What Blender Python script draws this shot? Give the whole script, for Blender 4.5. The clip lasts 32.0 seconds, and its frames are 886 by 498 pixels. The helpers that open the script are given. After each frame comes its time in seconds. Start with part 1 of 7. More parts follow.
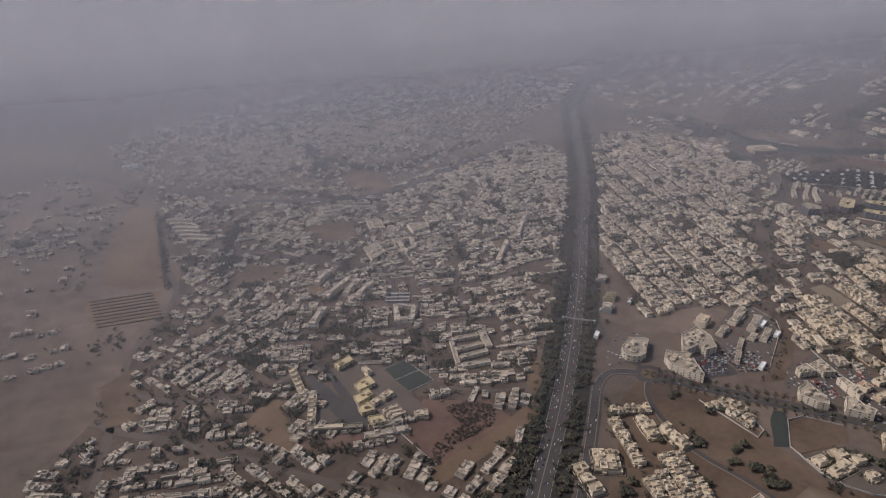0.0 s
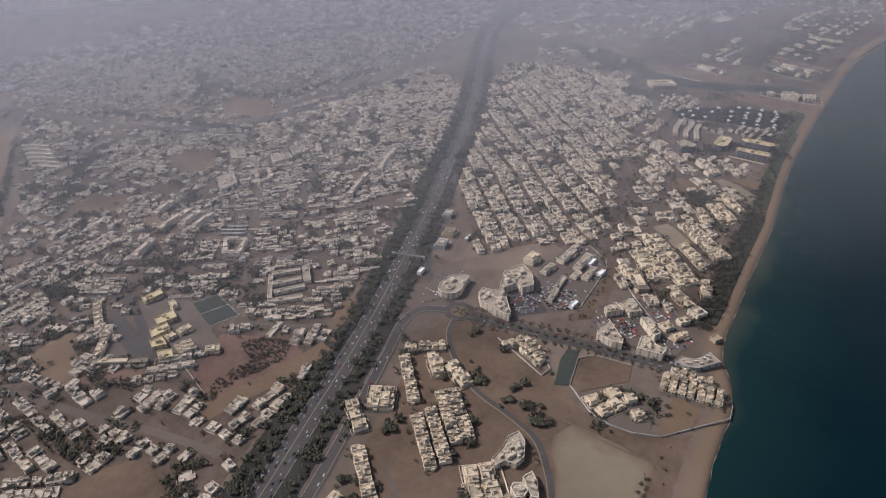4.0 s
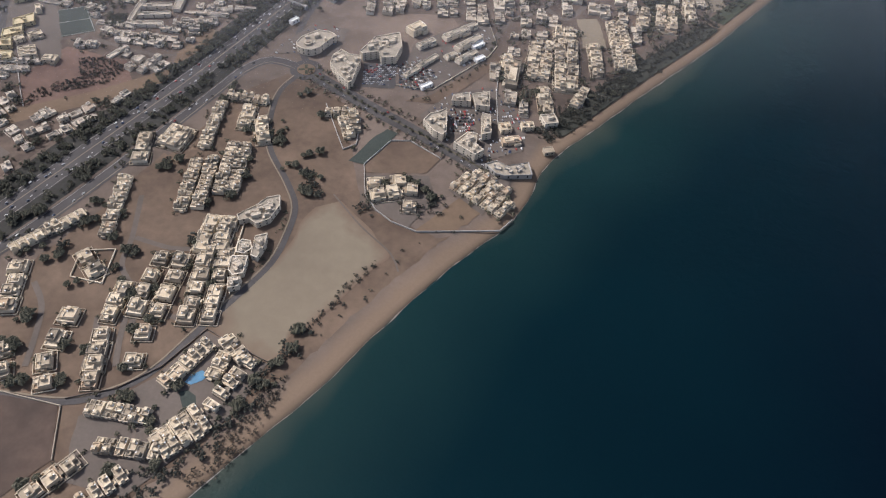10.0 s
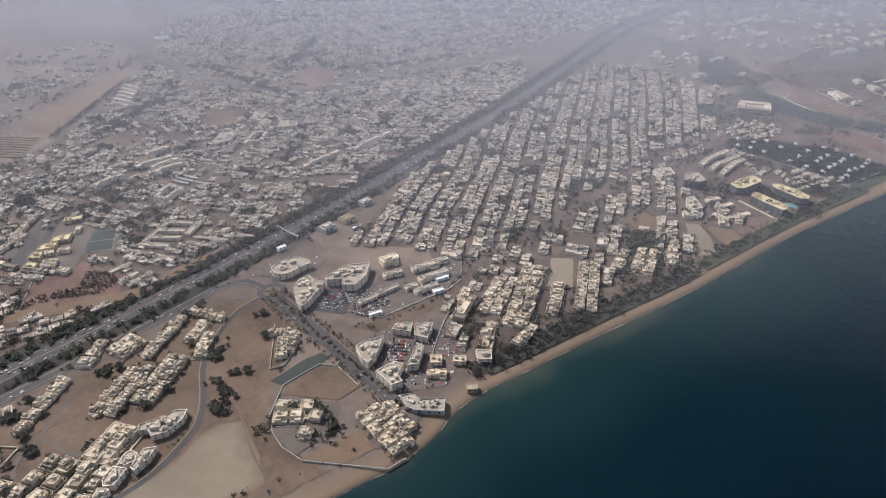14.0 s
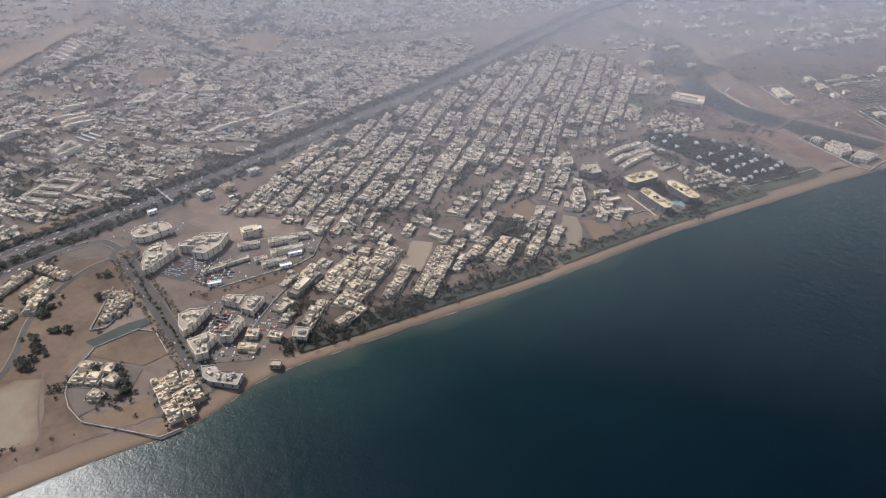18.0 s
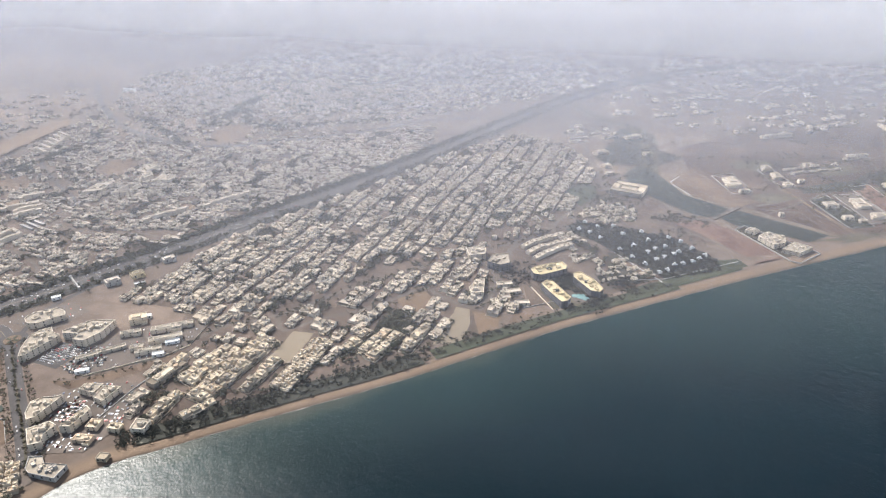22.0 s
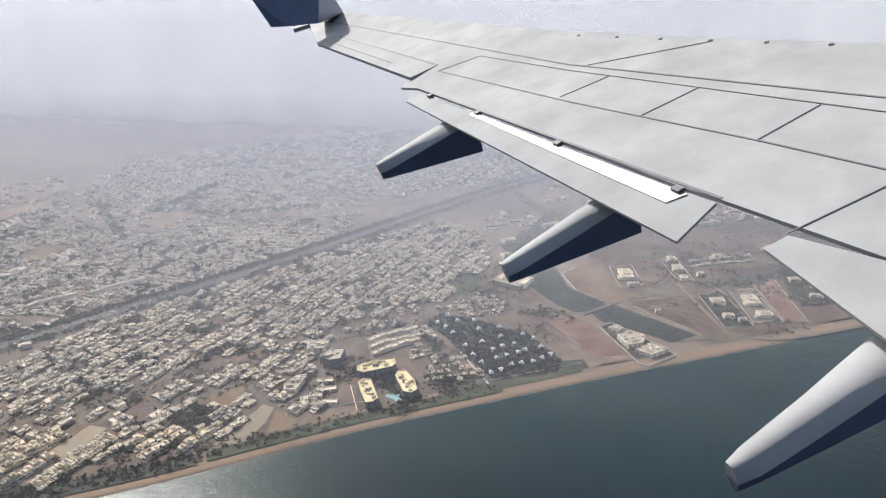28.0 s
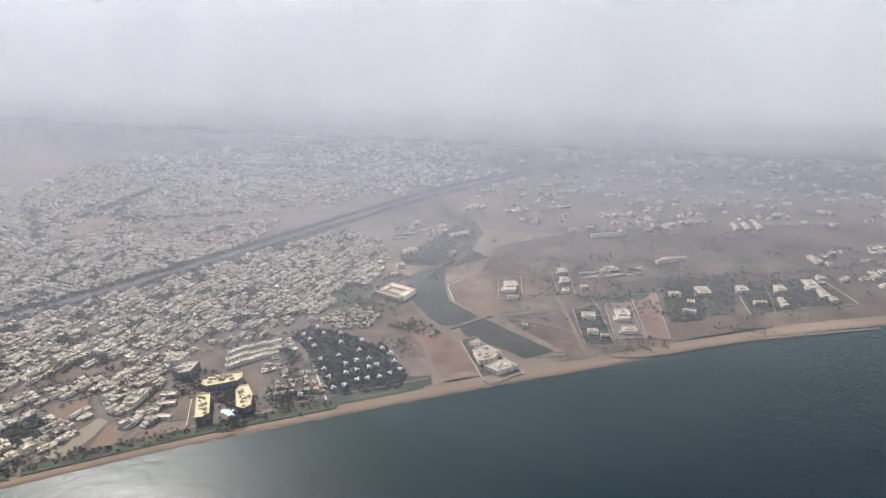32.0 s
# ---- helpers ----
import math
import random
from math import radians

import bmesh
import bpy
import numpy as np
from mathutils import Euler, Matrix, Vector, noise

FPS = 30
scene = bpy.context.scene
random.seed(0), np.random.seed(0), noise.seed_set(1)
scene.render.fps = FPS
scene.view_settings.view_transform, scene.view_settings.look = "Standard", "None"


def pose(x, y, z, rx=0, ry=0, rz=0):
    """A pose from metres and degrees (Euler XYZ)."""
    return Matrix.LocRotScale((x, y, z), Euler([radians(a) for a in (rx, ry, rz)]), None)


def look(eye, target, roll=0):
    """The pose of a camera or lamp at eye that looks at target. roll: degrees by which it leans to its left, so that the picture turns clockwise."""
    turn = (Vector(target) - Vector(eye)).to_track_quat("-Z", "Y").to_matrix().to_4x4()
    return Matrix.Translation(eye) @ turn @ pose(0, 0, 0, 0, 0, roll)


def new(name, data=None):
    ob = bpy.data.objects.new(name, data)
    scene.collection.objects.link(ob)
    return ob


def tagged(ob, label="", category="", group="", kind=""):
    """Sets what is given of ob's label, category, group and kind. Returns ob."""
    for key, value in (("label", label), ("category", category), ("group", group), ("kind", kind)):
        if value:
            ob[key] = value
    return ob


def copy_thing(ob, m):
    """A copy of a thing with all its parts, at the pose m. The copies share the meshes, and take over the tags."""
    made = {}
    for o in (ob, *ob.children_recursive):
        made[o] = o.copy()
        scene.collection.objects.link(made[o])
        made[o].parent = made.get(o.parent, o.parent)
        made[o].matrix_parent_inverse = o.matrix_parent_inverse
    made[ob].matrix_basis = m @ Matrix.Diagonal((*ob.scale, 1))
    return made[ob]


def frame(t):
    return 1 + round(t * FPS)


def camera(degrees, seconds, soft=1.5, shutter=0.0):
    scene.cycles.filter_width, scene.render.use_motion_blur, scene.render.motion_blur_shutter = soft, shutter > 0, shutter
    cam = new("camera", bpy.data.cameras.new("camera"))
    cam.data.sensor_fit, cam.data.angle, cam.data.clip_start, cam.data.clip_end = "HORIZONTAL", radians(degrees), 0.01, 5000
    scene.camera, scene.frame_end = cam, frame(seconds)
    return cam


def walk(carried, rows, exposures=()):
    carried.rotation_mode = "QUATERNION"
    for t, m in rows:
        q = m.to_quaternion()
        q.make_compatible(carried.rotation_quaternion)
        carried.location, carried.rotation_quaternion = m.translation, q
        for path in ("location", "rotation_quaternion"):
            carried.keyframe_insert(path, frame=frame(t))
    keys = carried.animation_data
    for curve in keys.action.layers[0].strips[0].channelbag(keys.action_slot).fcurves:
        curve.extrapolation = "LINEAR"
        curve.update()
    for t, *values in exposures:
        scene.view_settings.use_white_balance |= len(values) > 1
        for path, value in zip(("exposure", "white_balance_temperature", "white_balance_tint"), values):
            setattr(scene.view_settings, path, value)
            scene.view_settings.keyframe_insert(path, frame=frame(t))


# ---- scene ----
# ---- the flight ----
cam = camera(66.3, 32.0, soft=1.2)
METRES, EYE = 1150.0, 324.8
PATH = [
    (0, 0.00012, -0.00003, -0.00021, -0.67, -25.51, 1.41),
    (0.5, 0.01486, 0.00161, -0.00117, -0.66, -25.59, 1.42),
    (1, 0.02953, 0.00316, -0.00208, -0.99, -25.68, 1.20),
    (1.5, 0.04417, 0.00462, -0.00292, -1.24, -26.14, 1.00),
    (2, 0.05877, 0.00597, -0.00368, -1.20, -26.73, 0.91),
    (2.5, 0.07334, 0.00717, -0.00440, -1.64, -27.34, 0.66),
    (4.5, 0.13138, 0.01107, -0.00707, -1.65, -33.00, -0.47),
    (5, 0.14589, 0.01222, -0.00770, -1.60, -35.07, -1.06),
    (5.5, 0.16043, 0.01351, -0.00831, -1.17, -38.13, -1.99),
    (6, 0.17499, 0.01492, -0.00887, -0.22, -41.46, -2.09),
    (6.5, 0.18960, 0.01648, -0.00937, 0.99, -44.18, -2.68),
    (7, 0.20425, 0.01828, -0.00979, 2.32, -45.86, -2.93),
    (7.5, 0.21896, 0.02042, -0.01013, 2.71, -47.32, -4.50),
    (8, 0.23369, 0.02299, -0.01038, 4.27, -48.54, -5.52),
    (8.5, 0.24840, 0.02600, -0.01052, 5.80, -49.36, -5.93),
    (9, 0.26305, 0.02948, -0.01055, 7.77, -50.22, -5.42),
    (9.5, 0.27764, 0.03341, -0.01049, 10.41, -50.95, -3.94),
    (10, 0.29217, 0.03777, -0.01034, 12.48, -50.71, -3.14),
    (10.5, 0.30664, 0.04252, -0.01014, 14.17, -49.91, -3.01),
    (11, 0.32109, 0.04762, -0.00991, 15.27, -48.27, -2.69),
    (11.5, 0.33552, 0.05301, -0.00968, 16.80, -45.31, -2.21),
    (12, 0.34996, 0.05865, -0.00948, 20.26, -40.04, 0.05),
    (12.5, 0.36439, 0.06448, -0.00933, 21.50, -35.33, 0.91),
    (13, 0.37874, 0.07051, -0.00922, 23.24, -32.67, 2.08),
    (13.5, 0.39299, 0.07673, -0.00915, 23.53, -32.31, 1.86),
    (14, 0.40709, 0.08316, -0.00907, 23.74, -32.23, 1.17),
    (14.5, 0.42104, 0.08981, -0.00896, 23.12, -32.35, 0.11),
    (16.5, 0.47524, 0.11835, -0.00829, 25.89, -33.21, -0.77),
    (17, 0.48861, 0.12594, -0.00805, 26.69, -34.38, -0.86),
    (17.5, 0.50193, 0.13372, -0.00777, 27.26, -34.40, -0.81),
    (18, 0.51522, 0.14170, -0.00743, 27.99, -34.48, -0.84),
    (18.5, 0.52846, 0.14991, -0.00704, 28.75, -34.78, -0.83),
    (19, 0.54169, 0.15835, -0.00663, 29.48, -34.99, -0.79),
    (19.5, 0.55492, 0.16707, -0.00620, 29.50, -34.87, -1.17),
    (20, 0.56817, 0.17605, -0.00577, 29.68, -34.32, -1.38),
    (20.5, 0.58141, 0.18525, -0.00533, 29.47, -34.16, -1.86),
    (21, 0.59461, 0.19464, -0.00489, 30.36, -34.24, -1.62),
    (21.5, 0.60774, 0.20417, -0.00447, 31.58, -29.72, 0.01),
    (22, 0.62076, 0.21382, -0.00407, 32.57, -27.65, 1.04),
    (22.5, 0.63363, 0.22356, -0.00369, 33.15, -27.19, 1.12),
    (23, 0.64634, 0.23338, -0.00334, 34.15, -27.41, 1.51),
    (23.5, 0.65890, 0.24330, -0.00301, 34.36, -27.10, 1.39),
    (24, 0.67133, 0.25336, -0.00272, 33.27, -26.72, 0.51),
    (24.5, 0.68369, 0.26359, -0.00248, 33.43, -26.09, 0.69),
    (25, 0.69600, 0.27402, -0.00230, 34.18, -26.21, 0.86),
    (25.5, 0.70825, 0.28469, -0.00216, 35.28, -25.86, 1.31),
    (27.5, 0.75711, 0.32921, -0.00167, 38.61, -21.19, 2.98),
    (28, 0.76939, 0.34027, -0.00151, 38.24, -21.12, 2.79),
    (28.5, 0.78170, 0.35129, -0.00128, 38.49, -20.86, 2.80),
    (29, 0.79404, 0.36229, -0.00093, 38.87, -20.98, 2.96),
    (29.5, 0.80641, 0.37331, -0.00048, 38.91, -21.57, 2.75),
    (30, 0.81881, 0.38436, 0.00002, 39.13, -21.97, 2.74),
    (30.5, 0.83127, 0.39551, 0.00057, 38.98, -21.40, 2.68),
    (31, 0.84378, 0.40677, 0.00113, 38.89, -21.14, 2.58),
    (31.5, 0.85635, 0.41816, 0.00171, 39.24, -21.21, 2.85),
    (32, 0.86897, 0.42970, 0.00229, 39.63, -21.12, 2.94),
]
EXPOSURES = [(0, 0.02, 6480, 17), (2, 0.08, 6450, 17), (5, 0.54, 6250, 16), (6, 0.54, 6210, 16), (7, 0.82, 6170, 16), (8, 0.86, 6150, 16), (9, 0.84, 6140, 15), (11, 0.9, 6140, 14), (12, 1.03, 6140, 13), (13, 0.95, 6150, 13), (19, 1.0, 6200, 12), (21, 1.08, 6230, 11), (22, 1.52, 6370, 10), (25, 1.52, 6400, 10), (28, 1.35, 6410, 9), (32, 1.34, 6430, 9)]
walk(cam, [(t, pose(METRES * x, METRES * y, EYE + METRES * z, 90 + pitch, roll, yaw)) for t, x, y, z, yaw, pitch, roll in PATH], EXPOSURES)

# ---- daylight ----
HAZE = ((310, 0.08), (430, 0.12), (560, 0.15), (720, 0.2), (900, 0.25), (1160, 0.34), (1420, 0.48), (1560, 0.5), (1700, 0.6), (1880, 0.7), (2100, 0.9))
SUN_YAW, SUN_UP = 73.0, 44.0
world = bpy.data.worlds.new("sky")
scene.world = world
world.use_nodes = True
wt = world.node_tree
sky = wt.nodes.new("ShaderNodeTexSky")
sky.sky_type = "NISHITA"
sky.sun_disc = False
sky.sun_elevation = radians(SUN_UP)
sky.sun_rotation = radians(-SUN_YAW)
sky.dust_density = 4.0
sky.air_density = 1.2
wt.links.new(sky.outputs[0], wt.nodes["Background"].inputs[0])
wt.nodes["Background"].inputs[1].default_value = 0.09
sun_data = bpy.data.lights.new("sun", "SUN")
sun_data.energy, sun_data.angle, sun_data.color = 3.6, radians(0.6), (1.0, 0.955, 0.89)
sun = new("sun", sun_data)
su, sc_ = math.sin(radians(SUN_UP)), math.cos(radians(SUN_UP))
SUN_WAY = Vector((-math.sin(radians(SUN_YAW)) * sc_, math.cos(radians(SUN_YAW)) * sc_, su))
sun.matrix_world = look(SUN_WAY * 3000, (0, 0, 0))


# ---- materials ----
def tree_of(name):
    m = bpy.data.materials.new(name)
    m.use_nodes = True
    return m, m.node_tree, m.node_tree.nodes["Principled BSDF"]


def ramp_of(nt, stops):
    r = nt.nodes.new("ShaderNodeValToRGB")
    e = r.color_ramp.elements
    e[0].position, e[0].color = stops[0][0], (*stops[0][1], 1)
    e[1].position, e[1].color = stops[-1][0], (*stops[-1][1], 1)
    for p, c in stops[1:-1]:
        k = e.new(p)
        k.color = (*c, 1)
    return r


def noise_of(nt, scale, detail=4.0, rough=0.55, world_space=True):
    n = nt.nodes.new("ShaderNodeTexNoise")
    n.inputs["Scale"].default_value = scale
    n.inputs["Detail"].default_value = detail
    n.inputs["Roughness"].default_value = rough
    if world_space:
        g = nt.nodes.new("ShaderNodeNewGeometry")
        nt.links.new(g.outputs["Position"], n.inputs["Vector"])
    else:
        g = nt.nodes.new("ShaderNodeTexCoord")
        nt.links.new(g.outputs["Object"], n.inputs["Vector"])
    return n


def mixed(nt, fac, a, b, mode="MIX"):
    m = nt.nodes.new("ShaderNodeMix")
    m.data_type, m.blend_type = "RGBA", mode
    for sock, v in ((m.inputs[0], fac), (m.inputs[6], a), (m.inputs[7], b)):
        if isinstance(v, bpy.types.NodeSocket):
            nt.links.new(v, sock)
        elif isinstance(v, tuple):
            sock.default_value = (*v, 1)
        else:
            sock.default_value = v
    return m.outputs[2]


def bumped(nt, bs, height, strength, distance):
    b = nt.nodes.new("ShaderNodeBump")
    b.inputs["Strength"].default_value = strength
    b.inputs["Distance"].default_value = distance
    nt.links.new(height, b.inputs["Height"])
    nt.links.new(b.outputs[0], bs.inputs["Normal"])


def surface(name, dark, light, rough=0.85, big=0.02, fine=0.4, vary=None, bump=0.0, metal=0.0, space=True, mott=0.28):
    """Two scales of mottling between two colours; vary: 'object' or 'island' shifts it from piece to piece."""
    m, nt, bs = tree_of(name)
    a, b = noise_of(nt, big, 3, world_space=space), noise_of(nt, fine, 5, 0.65, world_space=space)
    ra = ramp_of(nt, [(0.3, dark), (0.7, light)])
    nt.links.new(a.outputs["Fac"], ra.inputs[0])
    rb = ramp_of(nt, [(0.3, (1 - mott, 1 - mott, 1 - mott)), (0.7, (1.0, 1.0, 1.0))])
    nt.links.new(b.outputs["Fac"], rb.inputs[0])
    col = mixed(nt, 1.0, ra.outputs[0], rb.outputs[0], "MULTIPLY")
    if vary:
        if vary == "island":
            rnd = nt.nodes.new("ShaderNodeNewGeometry").outputs["Random Per Island"]
        else:
            rnd = nt.nodes.new("ShaderNodeObjectInfo").outputs["Random"]
        rv = ramp_of(nt, [(0.0, (0.36, 0.355, 0.36)), (0.25, (0.66, 0.64, 0.62)), (0.5, (0.92, 0.89, 0.85)), (0.8, (1.03, 1.01, 0.97)), (0.92, (1.12, 1.11, 1.09)), (1.0, (0.72, 0.62, 0.55))])
        nt.links.new(rnd, rv.inputs[0])
        col = mixed(nt, 1.0, col, rv.outputs[0], "MULTIPLY")
    nt.links.new(col, bs.inputs["Base Color"])
    bs.inputs["Roughness"].default_value = rough
    bs.inputs["Metallic"].default_value = metal
    if rough > 0.8:
        bs.inputs["Specular IOR Level"].default_value = 0.2
    if bump:
        bumped(nt, bs, b.outputs["Fac"], 0.6, bump)
    return m


def ground_material():
    """Dry stony ground inland, a sand beach by the water, bare rock on the hills."""
    m, nt, bs = tree_of("dry_ground")
    a, b, c = noise_of(nt, 0.006, 5), noise_of(nt, 0.05, 6, 0.65), noise_of(nt, 0.7, 4, 0.7)
    ra = ramp_of(nt, [(0.3, (0.082, 0.066, 0.055)), (0.52, (0.128, 0.1, 0.082)), (0.72, (0.178, 0.136, 0.108))])
    nt.links.new(a.outputs["Fac"], ra.inputs[0])
    rb = ramp_of(nt, [(0.34, (0.72, 0.7, 0.68)), (0.56, (0.95, 0.95, 0.95)), (0.75, (1.08, 1.05, 1.0))])
    nt.links.new(b.outputs["Fac"], rb.inputs[0])
    col = mixed(nt, 1.0, ra.outputs[0], rb.outputs[0], "MULTIPLY")
    at = nt.nodes.new("ShaderNodeAttribute")
    at.attribute_name = "shore"
    wob = nt.nodes.new("ShaderNodeMath")
    wob.operation = "MULTIPLY_ADD"
    nt.links.new(b.outputs["Fac"], wob.inputs[0])
    wob.inputs[1].default_value = 9.0
    nt.links.new(at.outputs["Fac"], wob.inputs[2])
    rs = nt.nodes.new("ShaderNodeMapRange")
    rs.inputs["From Min"].default_value, rs.inputs["From Max"].default_value = 13.0, 21.0
    rs.inputs["To Min"].default_value, rs.inputs["To Max"].default_value = 1.0, 0.0
    nt.links.new(wob.outputs[0], rs.inputs[0])
    wet = nt.nodes.new("ShaderNodeMapRange")
    wet.inputs["From Min"].default_value, wet.inputs["From Max"].default_value = 0.5, 5.0
    nt.links.new(at.outputs["Fac"], wet.inputs[0])
    rw = ramp_of(nt, [(0.0, (0.062, 0.046, 0.034)), (0.4, (0.112, 0.081, 0.057)), (1.0, (0.145, 0.105, 0.074))])
    nt.links.new(wet.outputs[0], rw.inputs[0])
    col = mixed(nt, rs.outputs[0], col, rw.outputs[0])
    rc = ramp_of(nt, [(0.3, (0.9, 0.9, 0.9)), (0.7, (1.0, 1.0, 1.0))])
    nt.links.new(c.outputs["Fac"], rc.inputs[0])
    col = mixed(nt, 1.0, col, rc.outputs[0], "MULTIPLY")
    hill = nt.nodes.new("ShaderNodeAttribute")
    hill.attribute_name = "hill"
    rk = ramp_of(nt, [(0.3, (0.07, 0.055, 0.05)), (0.7, (0.14, 0.11, 0.095))])
    nt.links.new(b.outputs["Fac"], rk.inputs[0])
    col = mixed(nt, hill.outputs["Fac"], col, rk.outputs[0])
    nt.links.new(col, bs.inputs["Base Color"])
    bs.inputs["Roughness"].default_value = 0.95
    bs.inputs["Specular IOR Level"].default_value = 0.15
    bumped(nt, bs, b.outputs["Fac"], 0.5, 1.2)
    return m


def sea_material():
    """Clear water over sand: teal in the shallows, navy further out, small wind waves."""
    m, nt, bs = tree_of("sea_water")
    at = nt.nodes.new("ShaderNodeAttribute")
    at.attribute_name = "shore"
    big = noise_of(nt, 0.006, 3)
    add = nt.nodes.new("ShaderNodeMath")
    add.operation = "MULTIPLY_ADD"
    nt.links.new(big.outputs["Fac"], add.inputs[0])
    add.inputs[1].default_value = 90.0
    # the shelf is broader and shallower along the northern beach
    sep, shelf, slope = nt.nodes.new("ShaderNodeSeparateXYZ"), nt.nodes.new("ShaderNodeMapRange"), nt.nodes.new("ShaderNodeMath")
    nt.links.new(nt.nodes.new("ShaderNodeTexCoord").outputs["Object"], sep.inputs[0])
    shelf.inputs["From Min"].default_value, shelf.inputs["From Max"].default_value = 480.0, 820.0
    shelf.inputs["To Min"].default_value, shelf.inputs["To Max"].default_value = 1.0, 0.42
    nt.links.new(sep.outputs["Y"], shelf.inputs[0])
    slope.operation = "MULTIPLY"
    nt.links.new(at.outputs["Fac"], slope.inputs[0])
    nt.links.new(shelf.outputs[0], slope.inputs[1])
    nt.links.new(slope.outputs[0], add.inputs[2])
    rg = nt.nodes.new("ShaderNodeMapRange")
    rg.inputs["From Min"].default_value, rg.inputs["From Max"].default_value = 35.0, 330.0
    nt.links.new(add.outputs[0], rg.inputs[0])
    r = ramp_of(nt, [(0.0, (0.03, 0.038, 0.031)), (0.06, (0.0045, 0.0175, 0.0185)), (0.3, (0.0005, 0.0076, 0.0112)), (1.0, (0.0001, 0.0018, 0.005))])
    nt.links.new(rg.outputs[0], r.inputs[0])
    nt.links.new(r.outputs[0], bs.inputs["Base Color"])
    bs.inputs["Roughness"].default_value = 0.27
    bs.inputs["IOR"].default_value = 1.33
    bs.inputs["Specular IOR Level"].default_value = 0.135
    w1, w2 = noise_of(nt, 0.12, 4, 0.6), noise_of(nt, 0.7, 3, 0.6)
    mx = nt.nodes.new("ShaderNodeMath")
    mx.operation = "MULTIPLY_ADD"
    nt.links.new(w1.outputs["Fac"], mx.inputs[0])
    mx.inputs[1].default_value = 2.0
    nt.links.new(w2.outputs["Fac"], mx.inputs[2])
    bumped(nt, bs, mx.outputs[0], 0.2, 0.7)
    return m


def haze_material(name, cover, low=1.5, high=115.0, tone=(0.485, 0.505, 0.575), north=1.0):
    """Haze imitated by a pale sheet: mostly clear, thinning out to nothing near the ground."""
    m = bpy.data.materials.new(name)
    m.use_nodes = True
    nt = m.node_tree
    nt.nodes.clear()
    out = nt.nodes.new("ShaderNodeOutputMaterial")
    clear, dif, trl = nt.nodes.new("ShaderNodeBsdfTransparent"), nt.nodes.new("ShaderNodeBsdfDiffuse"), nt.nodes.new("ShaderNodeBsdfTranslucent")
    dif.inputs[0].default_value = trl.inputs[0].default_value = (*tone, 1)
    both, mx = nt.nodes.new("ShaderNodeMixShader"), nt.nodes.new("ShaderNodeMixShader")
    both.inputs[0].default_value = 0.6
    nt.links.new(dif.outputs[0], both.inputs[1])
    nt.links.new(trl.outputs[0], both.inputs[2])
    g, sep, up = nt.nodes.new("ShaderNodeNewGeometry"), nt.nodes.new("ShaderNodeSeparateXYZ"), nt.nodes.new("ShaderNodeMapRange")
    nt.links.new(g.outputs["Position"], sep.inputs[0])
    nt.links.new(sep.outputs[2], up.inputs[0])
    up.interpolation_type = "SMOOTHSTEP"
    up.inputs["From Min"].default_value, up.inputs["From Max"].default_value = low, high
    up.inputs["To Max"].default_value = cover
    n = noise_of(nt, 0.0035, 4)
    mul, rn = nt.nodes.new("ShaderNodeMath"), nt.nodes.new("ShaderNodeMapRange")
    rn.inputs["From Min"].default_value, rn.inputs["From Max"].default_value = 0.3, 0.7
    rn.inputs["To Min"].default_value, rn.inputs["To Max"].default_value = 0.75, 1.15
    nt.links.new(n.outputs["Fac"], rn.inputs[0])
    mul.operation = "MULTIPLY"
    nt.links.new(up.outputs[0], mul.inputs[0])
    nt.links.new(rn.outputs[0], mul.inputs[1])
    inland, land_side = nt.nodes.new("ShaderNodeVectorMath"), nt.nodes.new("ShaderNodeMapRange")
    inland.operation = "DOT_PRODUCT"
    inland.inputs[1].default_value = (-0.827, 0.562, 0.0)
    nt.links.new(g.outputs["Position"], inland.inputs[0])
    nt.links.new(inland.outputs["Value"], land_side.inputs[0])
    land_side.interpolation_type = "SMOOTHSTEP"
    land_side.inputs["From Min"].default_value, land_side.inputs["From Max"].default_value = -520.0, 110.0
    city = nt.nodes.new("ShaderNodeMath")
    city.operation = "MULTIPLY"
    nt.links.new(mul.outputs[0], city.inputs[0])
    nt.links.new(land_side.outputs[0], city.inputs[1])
    # cover grows northwards, in place of veiling glare towards the sun
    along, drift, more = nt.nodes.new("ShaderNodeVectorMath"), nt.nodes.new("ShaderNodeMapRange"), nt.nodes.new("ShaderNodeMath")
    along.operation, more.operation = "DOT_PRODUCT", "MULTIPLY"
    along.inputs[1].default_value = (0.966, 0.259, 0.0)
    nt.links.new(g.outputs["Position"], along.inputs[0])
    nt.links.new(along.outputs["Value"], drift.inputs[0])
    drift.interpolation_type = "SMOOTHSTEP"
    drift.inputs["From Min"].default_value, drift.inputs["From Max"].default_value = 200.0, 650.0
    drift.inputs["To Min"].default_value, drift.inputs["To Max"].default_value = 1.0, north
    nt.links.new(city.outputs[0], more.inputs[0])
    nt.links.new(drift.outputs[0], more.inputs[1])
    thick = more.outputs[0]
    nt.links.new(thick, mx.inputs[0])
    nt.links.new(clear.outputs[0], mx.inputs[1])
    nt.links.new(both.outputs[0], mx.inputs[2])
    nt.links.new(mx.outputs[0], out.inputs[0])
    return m


